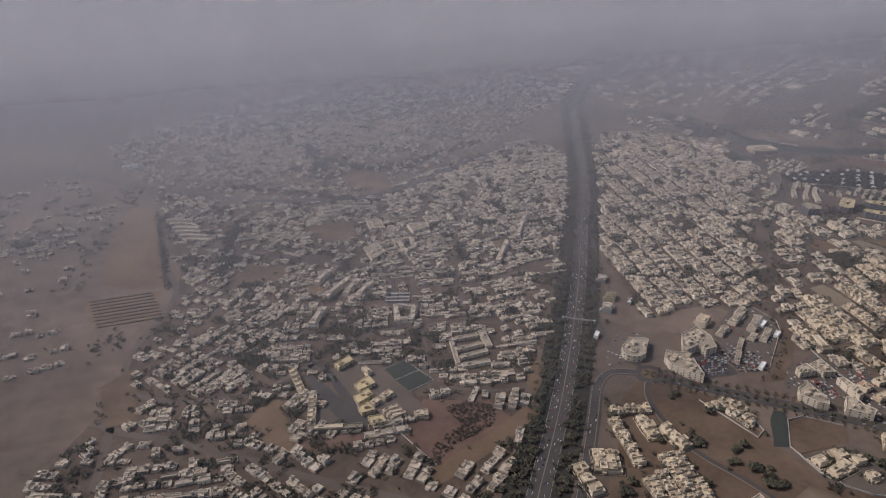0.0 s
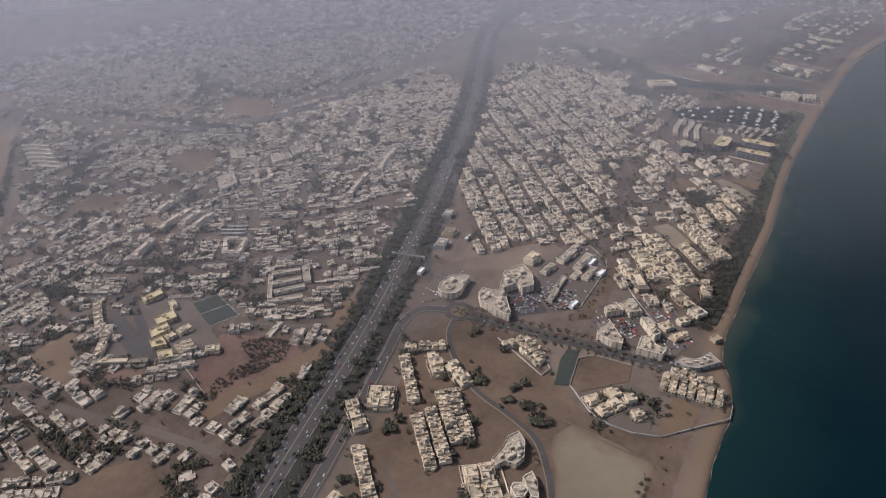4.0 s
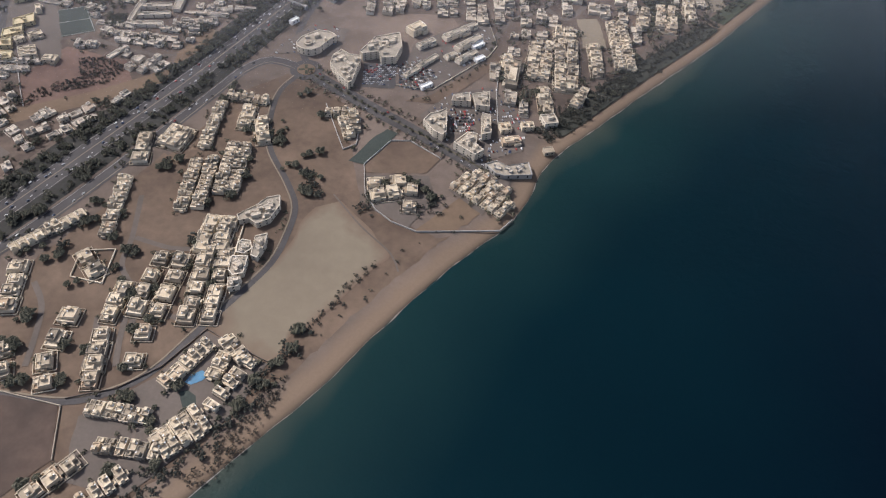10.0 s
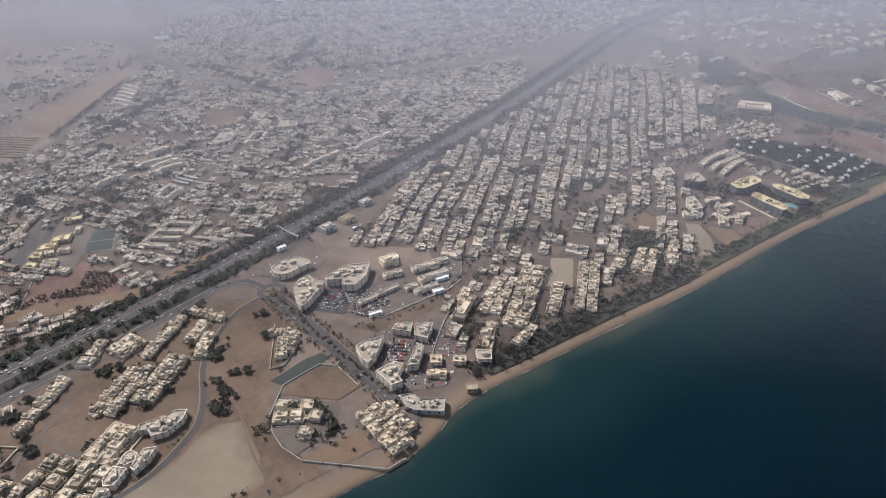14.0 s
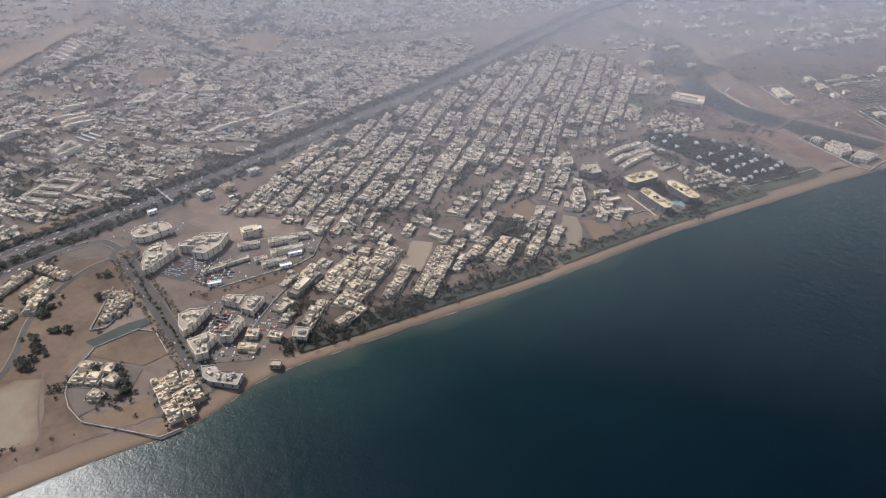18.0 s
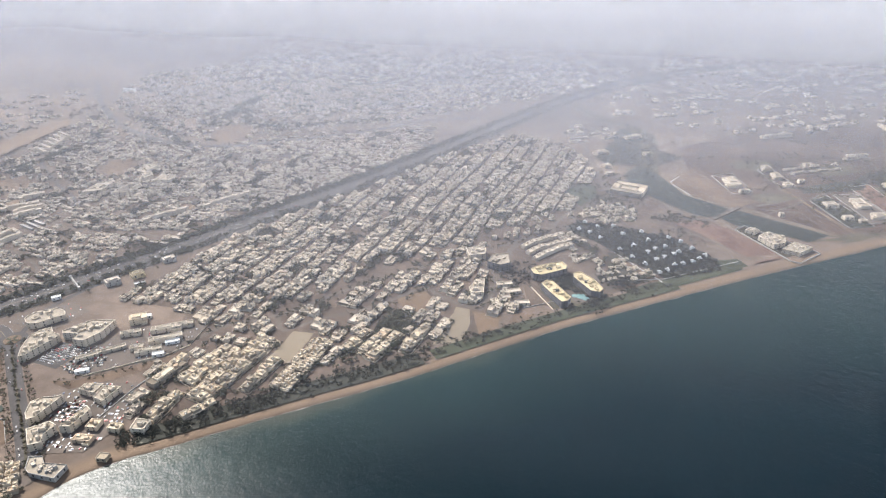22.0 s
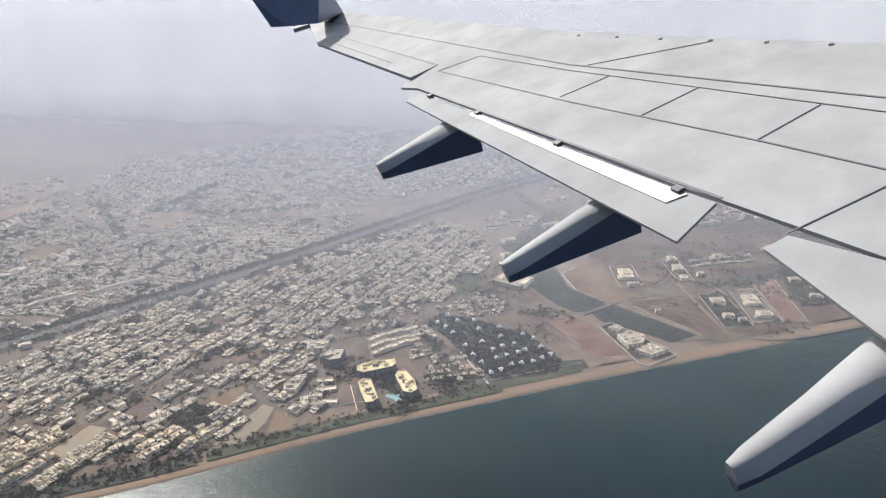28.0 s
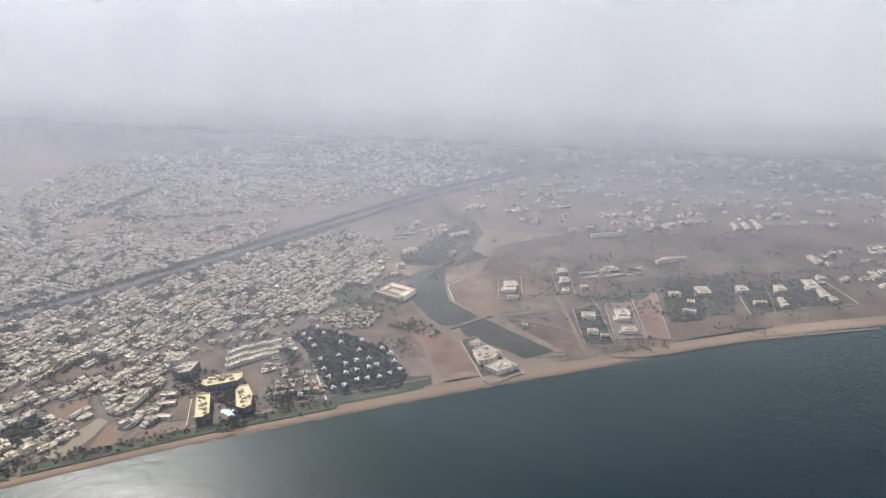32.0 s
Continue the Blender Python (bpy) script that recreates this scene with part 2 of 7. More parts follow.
def backdrop_material():
    m = bpy.data.materials.new("far_haze")
    m.use_nodes = True
    nt = m.node_tree
    nt.nodes.clear()
    out, em = nt.nodes.new("ShaderNodeOutputMaterial"), nt.nodes.new("ShaderNodeEmission")
    em.inputs[0].default_value = (0.9, 0.92, 0.96, 1)
    g, sep, up = nt.nodes.new("ShaderNodeNewGeometry"), nt.nodes.new("ShaderNodeSeparateXYZ"), nt.nodes.new("ShaderNodeMapRange")
    nt.links.new(g.outputs["Position"], sep.inputs[0])
    nt.links.new(sep.outputs[2], up.inputs[0])
    up.inputs["From Min"].default_value, up.inputs["From Max"].default_value = 10.0, 190.0
    up.inputs["To Min"].default_value, up.inputs["To Max"].default_value = 0.5, 1.4
    nt.links.new(up.outputs[0], em.inputs[1])
    nt.links.new(em.outputs[0], out.inputs[0])
    return m


M_GROUND, M_SEA = ground_material(), sea_material()
M_ASPHALT = surface("asphalt", (0.05, 0.046, 0.045), (0.072, 0.066, 0.064), 0.9, 0.03, 0.6, mott=0.2)
M_TRACK = surface("dusty_road", (0.082, 0.0681, 0.0582), (0.111, 0.0918, 0.0779), 0.95, 0.03, 0.5, mott=0.15)
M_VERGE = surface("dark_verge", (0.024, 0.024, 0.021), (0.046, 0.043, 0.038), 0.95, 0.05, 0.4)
M_KERB = surface("pale_concrete", (0.3, 0.285, 0.265), (0.4, 0.38, 0.35), 0.85, 0.05, 0.7)
M_WALL = surface("cream_plaster", (0.504, 0.446, 0.369), (0.648, 0.59, 0.513), 0.85, 0.05, 0.9, "island")
M_ROOF = surface("flat_roof_screed", (0.33, 0.29, 0.245), (0.5, 0.445, 0.375), 0.9, 0.08, 0.9, "island")
M_VWALL = surface("villa_plaster", (0.522, 0.45, 0.347), (0.648, 0.572, 0.459), 0.85, 0.05, 0.9, "object")
M_VROOF = surface("villa_roof_screed", (0.4, 0.335, 0.245), (0.55, 0.47, 0.355), 0.9, 0.08, 0.9, "object")
M_GWALL = surface("row_plaster", (0.504, 0.446, 0.365), (0.63, 0.572, 0.486), 0.85, 0.05, 0.9, "island")
M_GROOF = surface("row_roof_screed", (0.34, 0.295, 0.235), (0.5, 0.44, 0.36), 0.9, 0.08, 0.9, "island")
M_FLAT = surface("worn_roof_screed", (0.225, 0.194, 0.151), (0.342, 0.297, 0.236), 0.9, 0.12, 0.6, mott=0.3)
M_WHITE = surface("white_paint", (0.7, 0.69, 0.66), (0.8, 0.79, 0.77), 0.7, 0.05, 0.8)
# Hotel and office tower walls: their shade is put into this dark colour.
M_SHADED_FACADE = surface("shaded_facade", (0.07, 0.07, 0.08), (0.12, 0.115, 0.12), 0.6, 0.3, 1.5)
M_YELLOW = surface("yellow_stone", (0.42, 0.345, 0.205), (0.52, 0.435, 0.275), 0.85, 0.05, 0.8)
M_GLASS = surface("dark_window_glass", (0.02, 0.025, 0.03), (0.04, 0.045, 0.05), 0.15, 0.1, 0.8)
M_SOIL = surface("brown_soil", (0.0738, 0.0517, 0.0376), (0.134, 0.0954, 0.0679), 0.95, 0.028, 0.25, mott=0.22)
M_PALE = surface("pale_salt_flat", (0.158, 0.13, 0.0954), (0.196, 0.163, 0.121), 0.95, 0.012, 0.15, mott=0.09)
M_OCHRE = surface("ochre_sand", (0.106, 0.0731, 0.049), (0.147, 0.104, 0.0694), 0.95, 0.03, 0.3, mott=0.15)
M_PLAIN = surface("stony_plain", (0.0425, 0.0323, 0.0272), (0.104, 0.0723, 0.0561), 0.95, 0.02, 0.14, mott=0.3)
M_TOWN = surface("town_ground", (0.064, 0.0484, 0.0394), (0.123, 0.0918, 0.0722), 0.95, 0.035, 0.22, mott=0.3)
M_REDSOIL = surface("red_brown_soil", (0.09, 0.056, 0.045), (0.15, 0.097, 0.075), 0.95, 0.03, 0.25, mott=0.2)
M_THICKET = surface("dry_thicket", (0.032, 0.029, 0.023), (0.068, 0.06, 0.047), 0.95, 0.1, 0.8, mott=0.3)
M_SCRUB = surface("scrub_ground", (0.05, 0.047, 0.034), (0.1, 0.084, 0.06), 0.95, 0.04, 0.25, mott=0.2)
M_LAWN = surface("watered_grass", (0.034, 0.04, 0.025), (0.058, 0.062, 0.04), 0.95, 0.04, 0.3)
M_TURF = surface("green_pitch", (0.033, 0.04, 0.035), (0.043, 0.052, 0.045), 0.9, 0.05, 0.7)
M_LEAF = surface("dusty_leaves", (0.042, 0.042, 0.03), (0.095, 0.09, 0.064), 0.9, 0.25, 1.2, mott=0.3)
M_HEDGE = surface("dark_leaves_and_shaded_ground", (0.025, 0.026, 0.021), (0.05, 0.05, 0.04), 0.9, 0.12, 0.9, mott=0.3)
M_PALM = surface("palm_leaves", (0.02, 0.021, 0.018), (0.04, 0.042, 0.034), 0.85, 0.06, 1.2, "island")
M_BARK = surface("bark", (0.09, 0.065, 0.045), (0.15, 0.11, 0.08), 0.95, 0.3, 2.0)
M_SHALLOW = surface("shallow_pool_water", (0.1, 0.2, 0.2), (0.14, 0.25, 0.25), 0.3, 0.2, 0.9)
M_POOL = surface("pool_water", (0.02, 0.11, 0.2), (0.03, 0.15, 0.26), 0.3, 0.2, 0.9)
M_LAGOON = surface("lagoon_water", (0.016, 0.02, 0.016), (0.026, 0.031, 0.025), 0.5, 0.02, 0.3)
M_LAGOON.node_tree.nodes["Principled BSDF"].inputs["Specular IOR Level"].default_value = 0.12
M_TANK = surface("tank_plastic", (0.55, 0.55, 0.53), (0.7, 0.7, 0.68), 0.6, 0.3, 2.0)
M_CARS = [surface("car_paint_" + n, tuple(v * 0.9 for v in c), c, 0.35, 0.3, 2.0) for n, c in (("white", (0.6, 0.59, 0.57)), ("silver", (0.36, 0.36, 0.365)), ("black", (0.03, 0.03, 0.035)), ("red", (0.35, 0.04, 0.035)), ("blue", (0.05, 0.075, 0.14)))]
M_FOAM = surface("sea_foam", (0.13, 0.115, 0.1), (0.22, 0.2, 0.18), 0.8, 0.1, 0.5)


def field_material():
    """Pale silt that thins out into brown soil towards the field's edge."""
    m = surface("pale_silt_field", (0.128, 0.104, 0.076), (0.168, 0.139, 0.1), 0.95, 0.014, 0.12, mott=0.1)
    nt = m.node_tree
    bs = nt.nodes["Principled BSDF"]
    was = bs.inputs["Base Color"].links[0].from_socket
    at = nt.nodes.new("ShaderNodeAttribute")
    at.attribute_name = "inner"
    n, ad, rg = noise_of(nt, 0.09, 5), nt.nodes.new("ShaderNodeMath"), nt.nodes.new("ShaderNodeMapRange")
    ad.operation = "ADD"
    nt.links.new(at.outputs["Fac"], ad.inputs[0])
    nt.links.new(n.outputs["Fac"], ad.inputs[1])
    nt.links.new(ad.outputs[0], rg.inputs[0])
    rg.inputs["From Min"].default_value, rg.inputs["From Max"].default_value = 0.55, 1.2
    nt.links.new(mixed(nt, rg.outputs[0], (0.115, 0.081, 0.058), was), bs.inputs["Base Color"])
    return m


M_FIELD = field_material()


# ---- mesh tools ----
def link_mesh(name, verts, faces, mats, slots=None, parent=None, smooth=False):
    me = bpy.data.meshes.new(name)
    me.from_pydata(verts, [], faces)
    for m in mats:
        me.materials.append(m)
    if slots is not None:
        me.polygons.foreach_set("material_index", np.array(slots, dtype=np.int32))
    if smooth:
        me.polygons.foreach_set("use_smooth", np.ones(len(faces), dtype=bool))
    me.update()
    ob = new(name, me)
    if parent is not None:
        ob.parent = parent
    return ob


class Soup:
    """Collects many small solids into one mesh."""

    def __init__(self):
        self.v, self.f, self.s = [], [], []

    def quads(self, pts, quads, slot=0):
        o = len(self.v)
        self.v.extend(pts)
        self.f.extend(tuple(o + i for i in q) for q in quads)
        self.s.extend([slot] * len(quads))

    def box(self, x, y, z0, w, d, h, ang=0.0, slot=0, top=None, taper=1.0):
        c, s = math.cos(ang), math.sin(ang)
        pts = []
        for z, k in ((z0, 1.0), (z0 + h, taper)):
            for a, b in ((-1, -1), (1, -1), (1, 1), (-1, 1)):
                px, py = a * w / 2 * k, b * d / 2 * k
                pts.append((x + px * c - py * s, y + px * s + py * c, z))
        self.quads(pts, [(0, 1, 5, 4), (1, 2, 6, 5), (2, 3, 7, 6), (3, 0, 4, 7), (3, 2, 1, 0)], slot)
        self.quads(pts[4:], [(0, 1, 2, 3)], slot if top is None else top)

    def walled(self, x, y, z0, w, d, h, ang=0.0, slot=0, top=1, rim=0.22, deep=0.4):
        """A block with a parapet round a sunken flat roof."""
        c, s = math.cos(ang), math.sin(ang)
        pts = []
        for z, k in ((z0, 0.0), (z0 + h, 0.0), (z0 + h, rim), (z0 + h - deep, rim)):
            for a, b in ((-1, -1), (1, -1), (1, 1), (-1, 1)):
                px, py = a * (w / 2 - k), b * (d / 2 - k)
                pts.append((x + px * c - py * s, y + px * s + py * c, z))
        ring = []
        for r in range(3):
            for i in range(4):
                j = (i + 1) % 4
                ring.append((r * 4 + i, r * 4 + j, r * 4 + 4 + j, r * 4 + 4 + i))
        self.quads(pts, ring, slot)
        self.quads(pts[12:], [(0, 1, 2, 3)], top)

    def prism(self, pts, z0, h, slot=0, top=None):
        n = len(pts)
        v = [(x, y, z0) for x, y in pts] + [(x, y, z0 + h) for x, y in pts]
        o = len(self.v)
        self.v.extend(v)
        for i in range(n):
            j = (i + 1) % n
            self.f.append((o + i, o + j, o + n + j, o + n + i))
            self.s.append(slot)
        self.f.append(tuple(o + n + i for i in range(n)))
        self.s.append(slot if top is None else top)

    def make(self, name, mats, parent=None, smooth=False):
        return link_mesh(name, self.v, self.f, mats, self.s, parent, smooth)


def area(pts):
    return sum(pts[i][0] * pts[(i + 1) % len(pts)][1] - pts[(i + 1) % len(pts)][0] * pts[i][1] for i in range(len(pts))) / 2


def ccw(pts):
    return list(pts) if area(pts) > 0 else list(reversed(pts))


def inside(pts, x, y):
    hit, n = False, len(pts)
    for i in range(n):
        (x0, y0), (x1, y1) = pts[i], pts[(i + 1) % n]
        if (y0 > y) != (y1 > y) and x < (x1 - x0) * (y - y0) / (y1 - y0) + x0:
            hit = not hit
    return hit


def off_line(line, x, y):
    p = np.array(line, dtype=float)
    a, b = p[:-1], p[1:]
    d = b - a
    q = np.array((x, y)) - a
    t = np.clip((q * d).sum(1) / (d * d).sum(1), 0, 1)
    return float(np.sqrt(((q - t[:, None] * d) ** 2).sum(1)).min())


def smooth_line(pts, step=6.0):
    """A Catmull-Rom curve through the points, sampled evenly."""
    p = np.array([2 * np.array(pts[0], float) - pts[1], *pts, 2 * np.array(pts[-1], float) - pts[-2]], float)
    out = []
    for i in range(1, len(p) - 2):
        n = max(2, int(np.linalg.norm(p[i + 1] - p[i]) / step))
        for k in range(n):
            t = k / n
            out.append(0.5 * (2 * p[i] + (p[i + 1] - p[i - 1]) * t + (2 * p[i - 1] - 5 * p[i] + 4 * p[i + 1] - p[i + 2]) * t * t + (3 * p[i] - p[i - 1] - 3 * p[i + 1] + p[i + 2]) * t ** 3))
    out.append(p[-2])
    return np.array(out)


def shifted(line, off):
    p = np.array(line, float)
    d = np.gradient(p, axis=0)
    d /= np.linalg.norm(d, axis=1)[:, None]
    return p + np.column_stack([d[:, 1], -d[:, 0]]) * off


def ribbon(name, line, width, z, mat, label="", category="road", kind="structure", parent=None, thick=0.0):
    a, b = shifted(line, -width / 2), shifted(line, width / 2)
    n = len(a)
    v = [(x, y, z) for x, y in a] + [(x, y, z) for x, y in b]
    f = [(n + i, n + i + 1, i + 1, i) for i in range(n - 1)]
    if thick:
        v += [(x, y, z - thick) for x, y, _ in v]
        f += [(i, i + 1, 2 * n + i + 1, 2 * n + i) for i in range(n - 1)] + [(n + i + 1, n + i, 3 * n + i, 3 * n + i + 1) for i in range(n - 1)]
    ob = link_mesh(name, v, f, [mat], None, parent)
    return ob if parent else tagged(ob, label, category, "", kind)


def patch(name, pts, z, mat, label, category="ground", kind="structure"):
    pts = ccw(pts)
    cx, cy = np.mean(pts, axis=0)
    ring = []
    for i in range(len(pts)):
        (x0, y0), (x1, y1) = pts[i], pts[(i + 1) % len(pts)]
        n = max(2, int(math.hypot(x1 - x0, y1 - y0) / 5))
        for k in range(n):
            t = k / n
            x, y = x0 + (x1 - x0) * t, y0 + (y1 - y0) * t
            w = (noise.noise((x * 0.12, y * 0.12, 3.0)) + 0.4 * noise.noise((x * 0.5, y * 0.5, 1.0))) * 1.3
            x, y = x + w, y + w * 0.7
            k = 17.0 + 2.0 * w - shore(x, y)
            ring.append((x - 0.8 * k, y + 0.6 * k, z) if 0 < k < 60 and kind == "structure" else (x, y, z))
    ob = link_mesh(name, ring, [tuple(range(len(ring)))], [mat])
    return tagged(ob, label, category, "", kind)


def part(name, soup, mats, parent, label=""):
    ob = soup.make(name, mats if isinstance(mats, list) else [mats], parent)
    return tagged(ob, label)


def empty(name, x=0, y=0, z=0, ang=0.0):
    ob = new(name)
    ob.empty_display_size = 2
    ob.matrix_basis = pose(x, y, z, 0, 0, math.degrees(ang))
    return ob


# ---- coast, ground, hills and sea ----
COAST = smooth_line([(-1500, -2600), (-300, -760), (60, -150), (180, 60), (220, 132), (253.9, 188.1), (274.1, 229.4), (297.6, 273.8), (319.6, 308.8), (331.6, 325.8), (341.6, 351.8), (346.6, 379.8), (358.6, 404.8), (375.6, 429.8), (399.6, 466.8), (429.6, 511.8), (463.6, 561.8), (499.6, 621.8), (544.8, 695.7), (603.8, 780.9), (665.2, 867.1), (746.4, 975.2), (833.1, 1092.5), (925.0, 1194.3), (1092.6, 1355.5), (1497.8, 1721.7), (2900, 3300), (5200, 5800)], 9)
C_S, C_N = COAST @ (0.6, 0.8), COAST @ (-0.8, 0.6)


def shore(x, y):
    """How far inland of the waterline a place lies."""
    return -0.8 * x + 0.6 * y - float(np.interp(0.6 * x + 0.8 * y, C_S, C_N))


FOOT = [(-900, -500), (-760, 400), (-640, 850), (-590, 1060), (-500, 1330), (-330, 1560), (-140, 1700), (230, 1930), (800, 2300), (1700, 2900), (3500, 3900)]
F_S, F_N = np.array(FOOT) @ (0.6, 0.8), np.array(FOOT) @ (-0.8, 0.6)


def hill_height(x, y):
    d = -0.8 * x + 0.6 * y - float(np.interp(0.6 * x + 0.8 * y, F_S, F_N))
    if d <= 0:
        return 0.0
    ridge = 1 - abs(noise.fractal((x * 0.0022, y * 0.0022, 0.3), 0.9, 2.1, 5))
    fine = noise.fractal((x * 0.009, y * 0.009, 5.0), 0.9, 2.0, 4)
    up = min(1.0, d / 800.0) * max(0.0, min(1.0, (2300.0 - d) / 1300.0))
    return max(0.0, up ** 1.3 * (12 + 9 * ridge) + min(1, d / 150) * fine * 3)


def sheet(name, offs, height, mat, attrs):
    ss = np.concatenate([np.linspace(-3400, 0, 35)[:-1], np.linspace(0, 1700, 190)[:-1], np.linspace(1700, 6800, 60)])
    cn = np.interp(ss, C_S, C_N)
    v, sh, hl = [], [], []
    for s, c in zip(ss, cn):
        for k in offs:
            n = c + k
            x, y = 0.6 * s - 0.8 * n, 0.8 * s + 0.6 * n
            z = height(x, y, k)
            v.append((x, y, z))
            sh.append(abs(k))
            hl.append(min(1.0, max(0.0, (z - 4) / 25)))
    m = len(offs)
    f = [(i * m + j, (i + 1) * m + j, (i + 1) * m + j + 1, i * m + j + 1) for i in range(len(ss) - 1) for j in range(m - 1)]
    ob = link_mesh(name, v, f, [mat], None, None, True)
    ob.data.attributes.new("shore", "FLOAT", "POINT").data.foreach_set("value", np.array(sh, dtype=np.float32))
    if attrs > 1:
        ob.data.attributes.new("hill", "FLOAT", "POINT").data.foreach_set("value", np.array(hl, dtype=np.float32))
    return ob


SEA_Z = -0.9
land = [-60, -20, -6, -2, 0, 2, 5, 9, 14, 20, 28, 40, 60, 90, 130, 180, 240, 310, 390, 470, 560] + [float(v) for v in range(600, 2700, 38)] + [2800, 3100, 3500, 4200, 5200]
ground = tagged(sheet("ground", land, lambda x, y, k: min(0.0, SEA_Z + k * 0.065) if k < 30 else hill_height(x, y), M_GROUND, 2), "dry brown coastal plain with a sand beach and bare hills", "ground", "", "structure")
sea = tagged(sheet("water", [-5200, -3500, -2200, -1400, -900, -600, -420, -300, -220, -160, -115, -80, -55, -35, -20, -10, -4, 0, 4, 12], lambda x, y, k: SEA_Z, M_SEA, 1), "calm deep blue sea, teal near the beach", "sea", "", "structure")
cs = COAST[(C_S > -100) & (C_S < 1700)]
foam_a = np.array([p + np.array((0.8, -0.6)) * (0.2 + 1.1 * noise.noise((p[0] * 0.06, p[1] * 0.06, 2.0))) for p in smooth_line(cs.tolist(), 3)])
nfo = len(foam_a)
wid = [max(0.03, 0.12 + 0.4 * noise.noise((p[0] * 0.15, p[1] * 0.15, 7.0))) for p in foam_a]
fv = [(p[0] + 0.8 * w, p[1] - 0.6 * w, SEA_Z + 0.06) for p, w in zip(foam_a, wid)] + [(p[0] - 0.8 * w, p[1] + 0.6 * w, SEA_Z + 0.1) for p, w in zip(foam_a, wid)]
tagged(link_mesh("foam", fv, [(i, i + 1, nfo + i + 1, nfo + i) for i in range(nfo - 1)], [M_FOAM]), "thin white line of foam along the waterline", "foam", "", "stuff")

# sheets imitating dust haze over the far city, and the bright distance behind the hills
HUB = (430.0, 200.0)


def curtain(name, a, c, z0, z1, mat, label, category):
    """An upright sheet between two places, standing in for hazy air."""
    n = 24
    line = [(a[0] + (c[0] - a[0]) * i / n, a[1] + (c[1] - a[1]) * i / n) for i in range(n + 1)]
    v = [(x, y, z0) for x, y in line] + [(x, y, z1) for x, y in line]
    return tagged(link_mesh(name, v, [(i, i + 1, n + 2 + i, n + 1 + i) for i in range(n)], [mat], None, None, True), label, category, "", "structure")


# added sheets veil the city; the far ones are paler to brighten the distance
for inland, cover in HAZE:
    curtain("haze", (-0.966 * 3200 - 0.259 * inland, -0.259 * 3200 + 0.966 * inland), (0.966 * 3600 - 0.259 * inland, 0.259 * 3600 + 0.966 * inland), 1.0, 430.0 if inland < 1300 else 620.0, haze_material("haze_sheet", cover, 1.5, 115.0 if inland < 1100 else 70.0, (0.485, 0.505, 0.575) if inland < 1300 else (0.86, 0.875, 0.88), 1.35 if inland < 700 else 1.0), "pale see-through sheet standing in for dust haze over the city", "haze")
sky_ring = [(HUB[0] - 3900 * math.sin(radians(a)), HUB[1] + 3900 * math.cos(radians(a))) for a in range(-80, 151, 3)]
n_ring = len(sky_ring)
tagged(link_mesh("backdrop", [(x, y, -40.0) for x, y in sky_ring] + [(x, y, 1500.0) for x, y in sky_ring], [(i, i + 1, n_ring + i + 1, n_ring + i) for i in range(n_ring - 1)], [backdrop_material()], None, None, True), "bright hazy distance behind the hills", "sky", "", "structure")

# ---- roads ----
HWY = smooth_line([(-70, 10), (-25, 115), (8, 190), (36, 258), (58, 324), (85, 407), (112, 505), (133, 590), (155, 690), (187, 836), (214, 990), (236, 1150), (268, 1340), (330, 1520), (430, 1700), (640, 1950)], 10)
BLVD = smooth_line([(166, 437), (188, 426), (231, 406), (276, 386), (312, 369)], 6)
BEND = smooth_line([(157, 430), (152, 412), (155, 386), (167, 353), (189, 326), (202, 306), (205, 281), (204, 262), (198, 244), (185, 212), (173, 182), (159, 166), (139, 155), (104, 151), (60, 150)], 5)
SLIP = smooth_line([(152, 442), (132, 444), (118, 428), (107, 392), (86, 323), (63, 256), (33, 186), (0, 106)], 7)
SLIP_N = smooth_line([(158, 449), (140, 480), (140, 540), (160, 640), (178, 740)], 8)
GRID = smooth_line([(474, 883), (420, 780), (353, 657), (325, 582), (299, 551), (291, 522), (285, 484), (264, 442), (246, 430)], 8)
STREET = smooth_line([(325, 580), (344, 567), (360, 598), (384, 630), (406, 684), (420, 681), (446, 677), (467, 679)], 7)
WIDE = smooth_line([(424, 758), (452, 740), (462, 712), (468, 678)], 7)
CREEK_ROAD = smooth_line([(470, 985), (460, 1000), (409, 1082), (377, 1145), (356, 1254)], 9)
CAUSEWAY = smooth_line([(540, 950), (585, 958), (600, 976), (611, 1007), (636, 1034), (665, 1074)], 7)
PLAIN_ROAD = smooth_line([(640, 1100), (665, 1074), (698, 1038), (737, 996)], 7)
WEST = smooth_line([(-230, 330), (-255, 431), (-269, 492), (-266, 589), (-300, 660), (-367, 811), (-449, 944), (-560, 1090)], 10)
FAR = smooth_line([(-588, 1004), (-438, 915), (-256, 846), (-88, 856), (60, 1010), (120, 1117), (225, 1190)], 10)
FAR_B = smooth_line([(-576, 1264), (-461, 1330), (-105, 1266), (120, 1500), (300, 1640)], 14)
NORTH = smooth_line([(228, 1180), (330, 1170), (410, 1150), (470, 1060), (480, 985), (455, 900), (452, 830), (440, 790), (474, 730), (500, 700)], 9)
OLD_A = smooth_line([(-255, 440), (-231, 427), (-190, 420), (-150, 432), (-113, 462), (-104, 480), (-75, 505), (-45, 520), (-28, 536), (-32, 610), (-42, 681), (-30, 760), (-10, 870)], 8)
OLD_B = smooth_line([(-262, 400), (-233, 386), (-198, 378), (-166, 366), (-131, 354), (-110, 345), (-70, 330), (-32, 318), (10, 300)], 8)
OLD_C = smooth_line([(-113, 462), (-101, 463), (-82, 430), (-64, 400), (-60, 386)], 6)
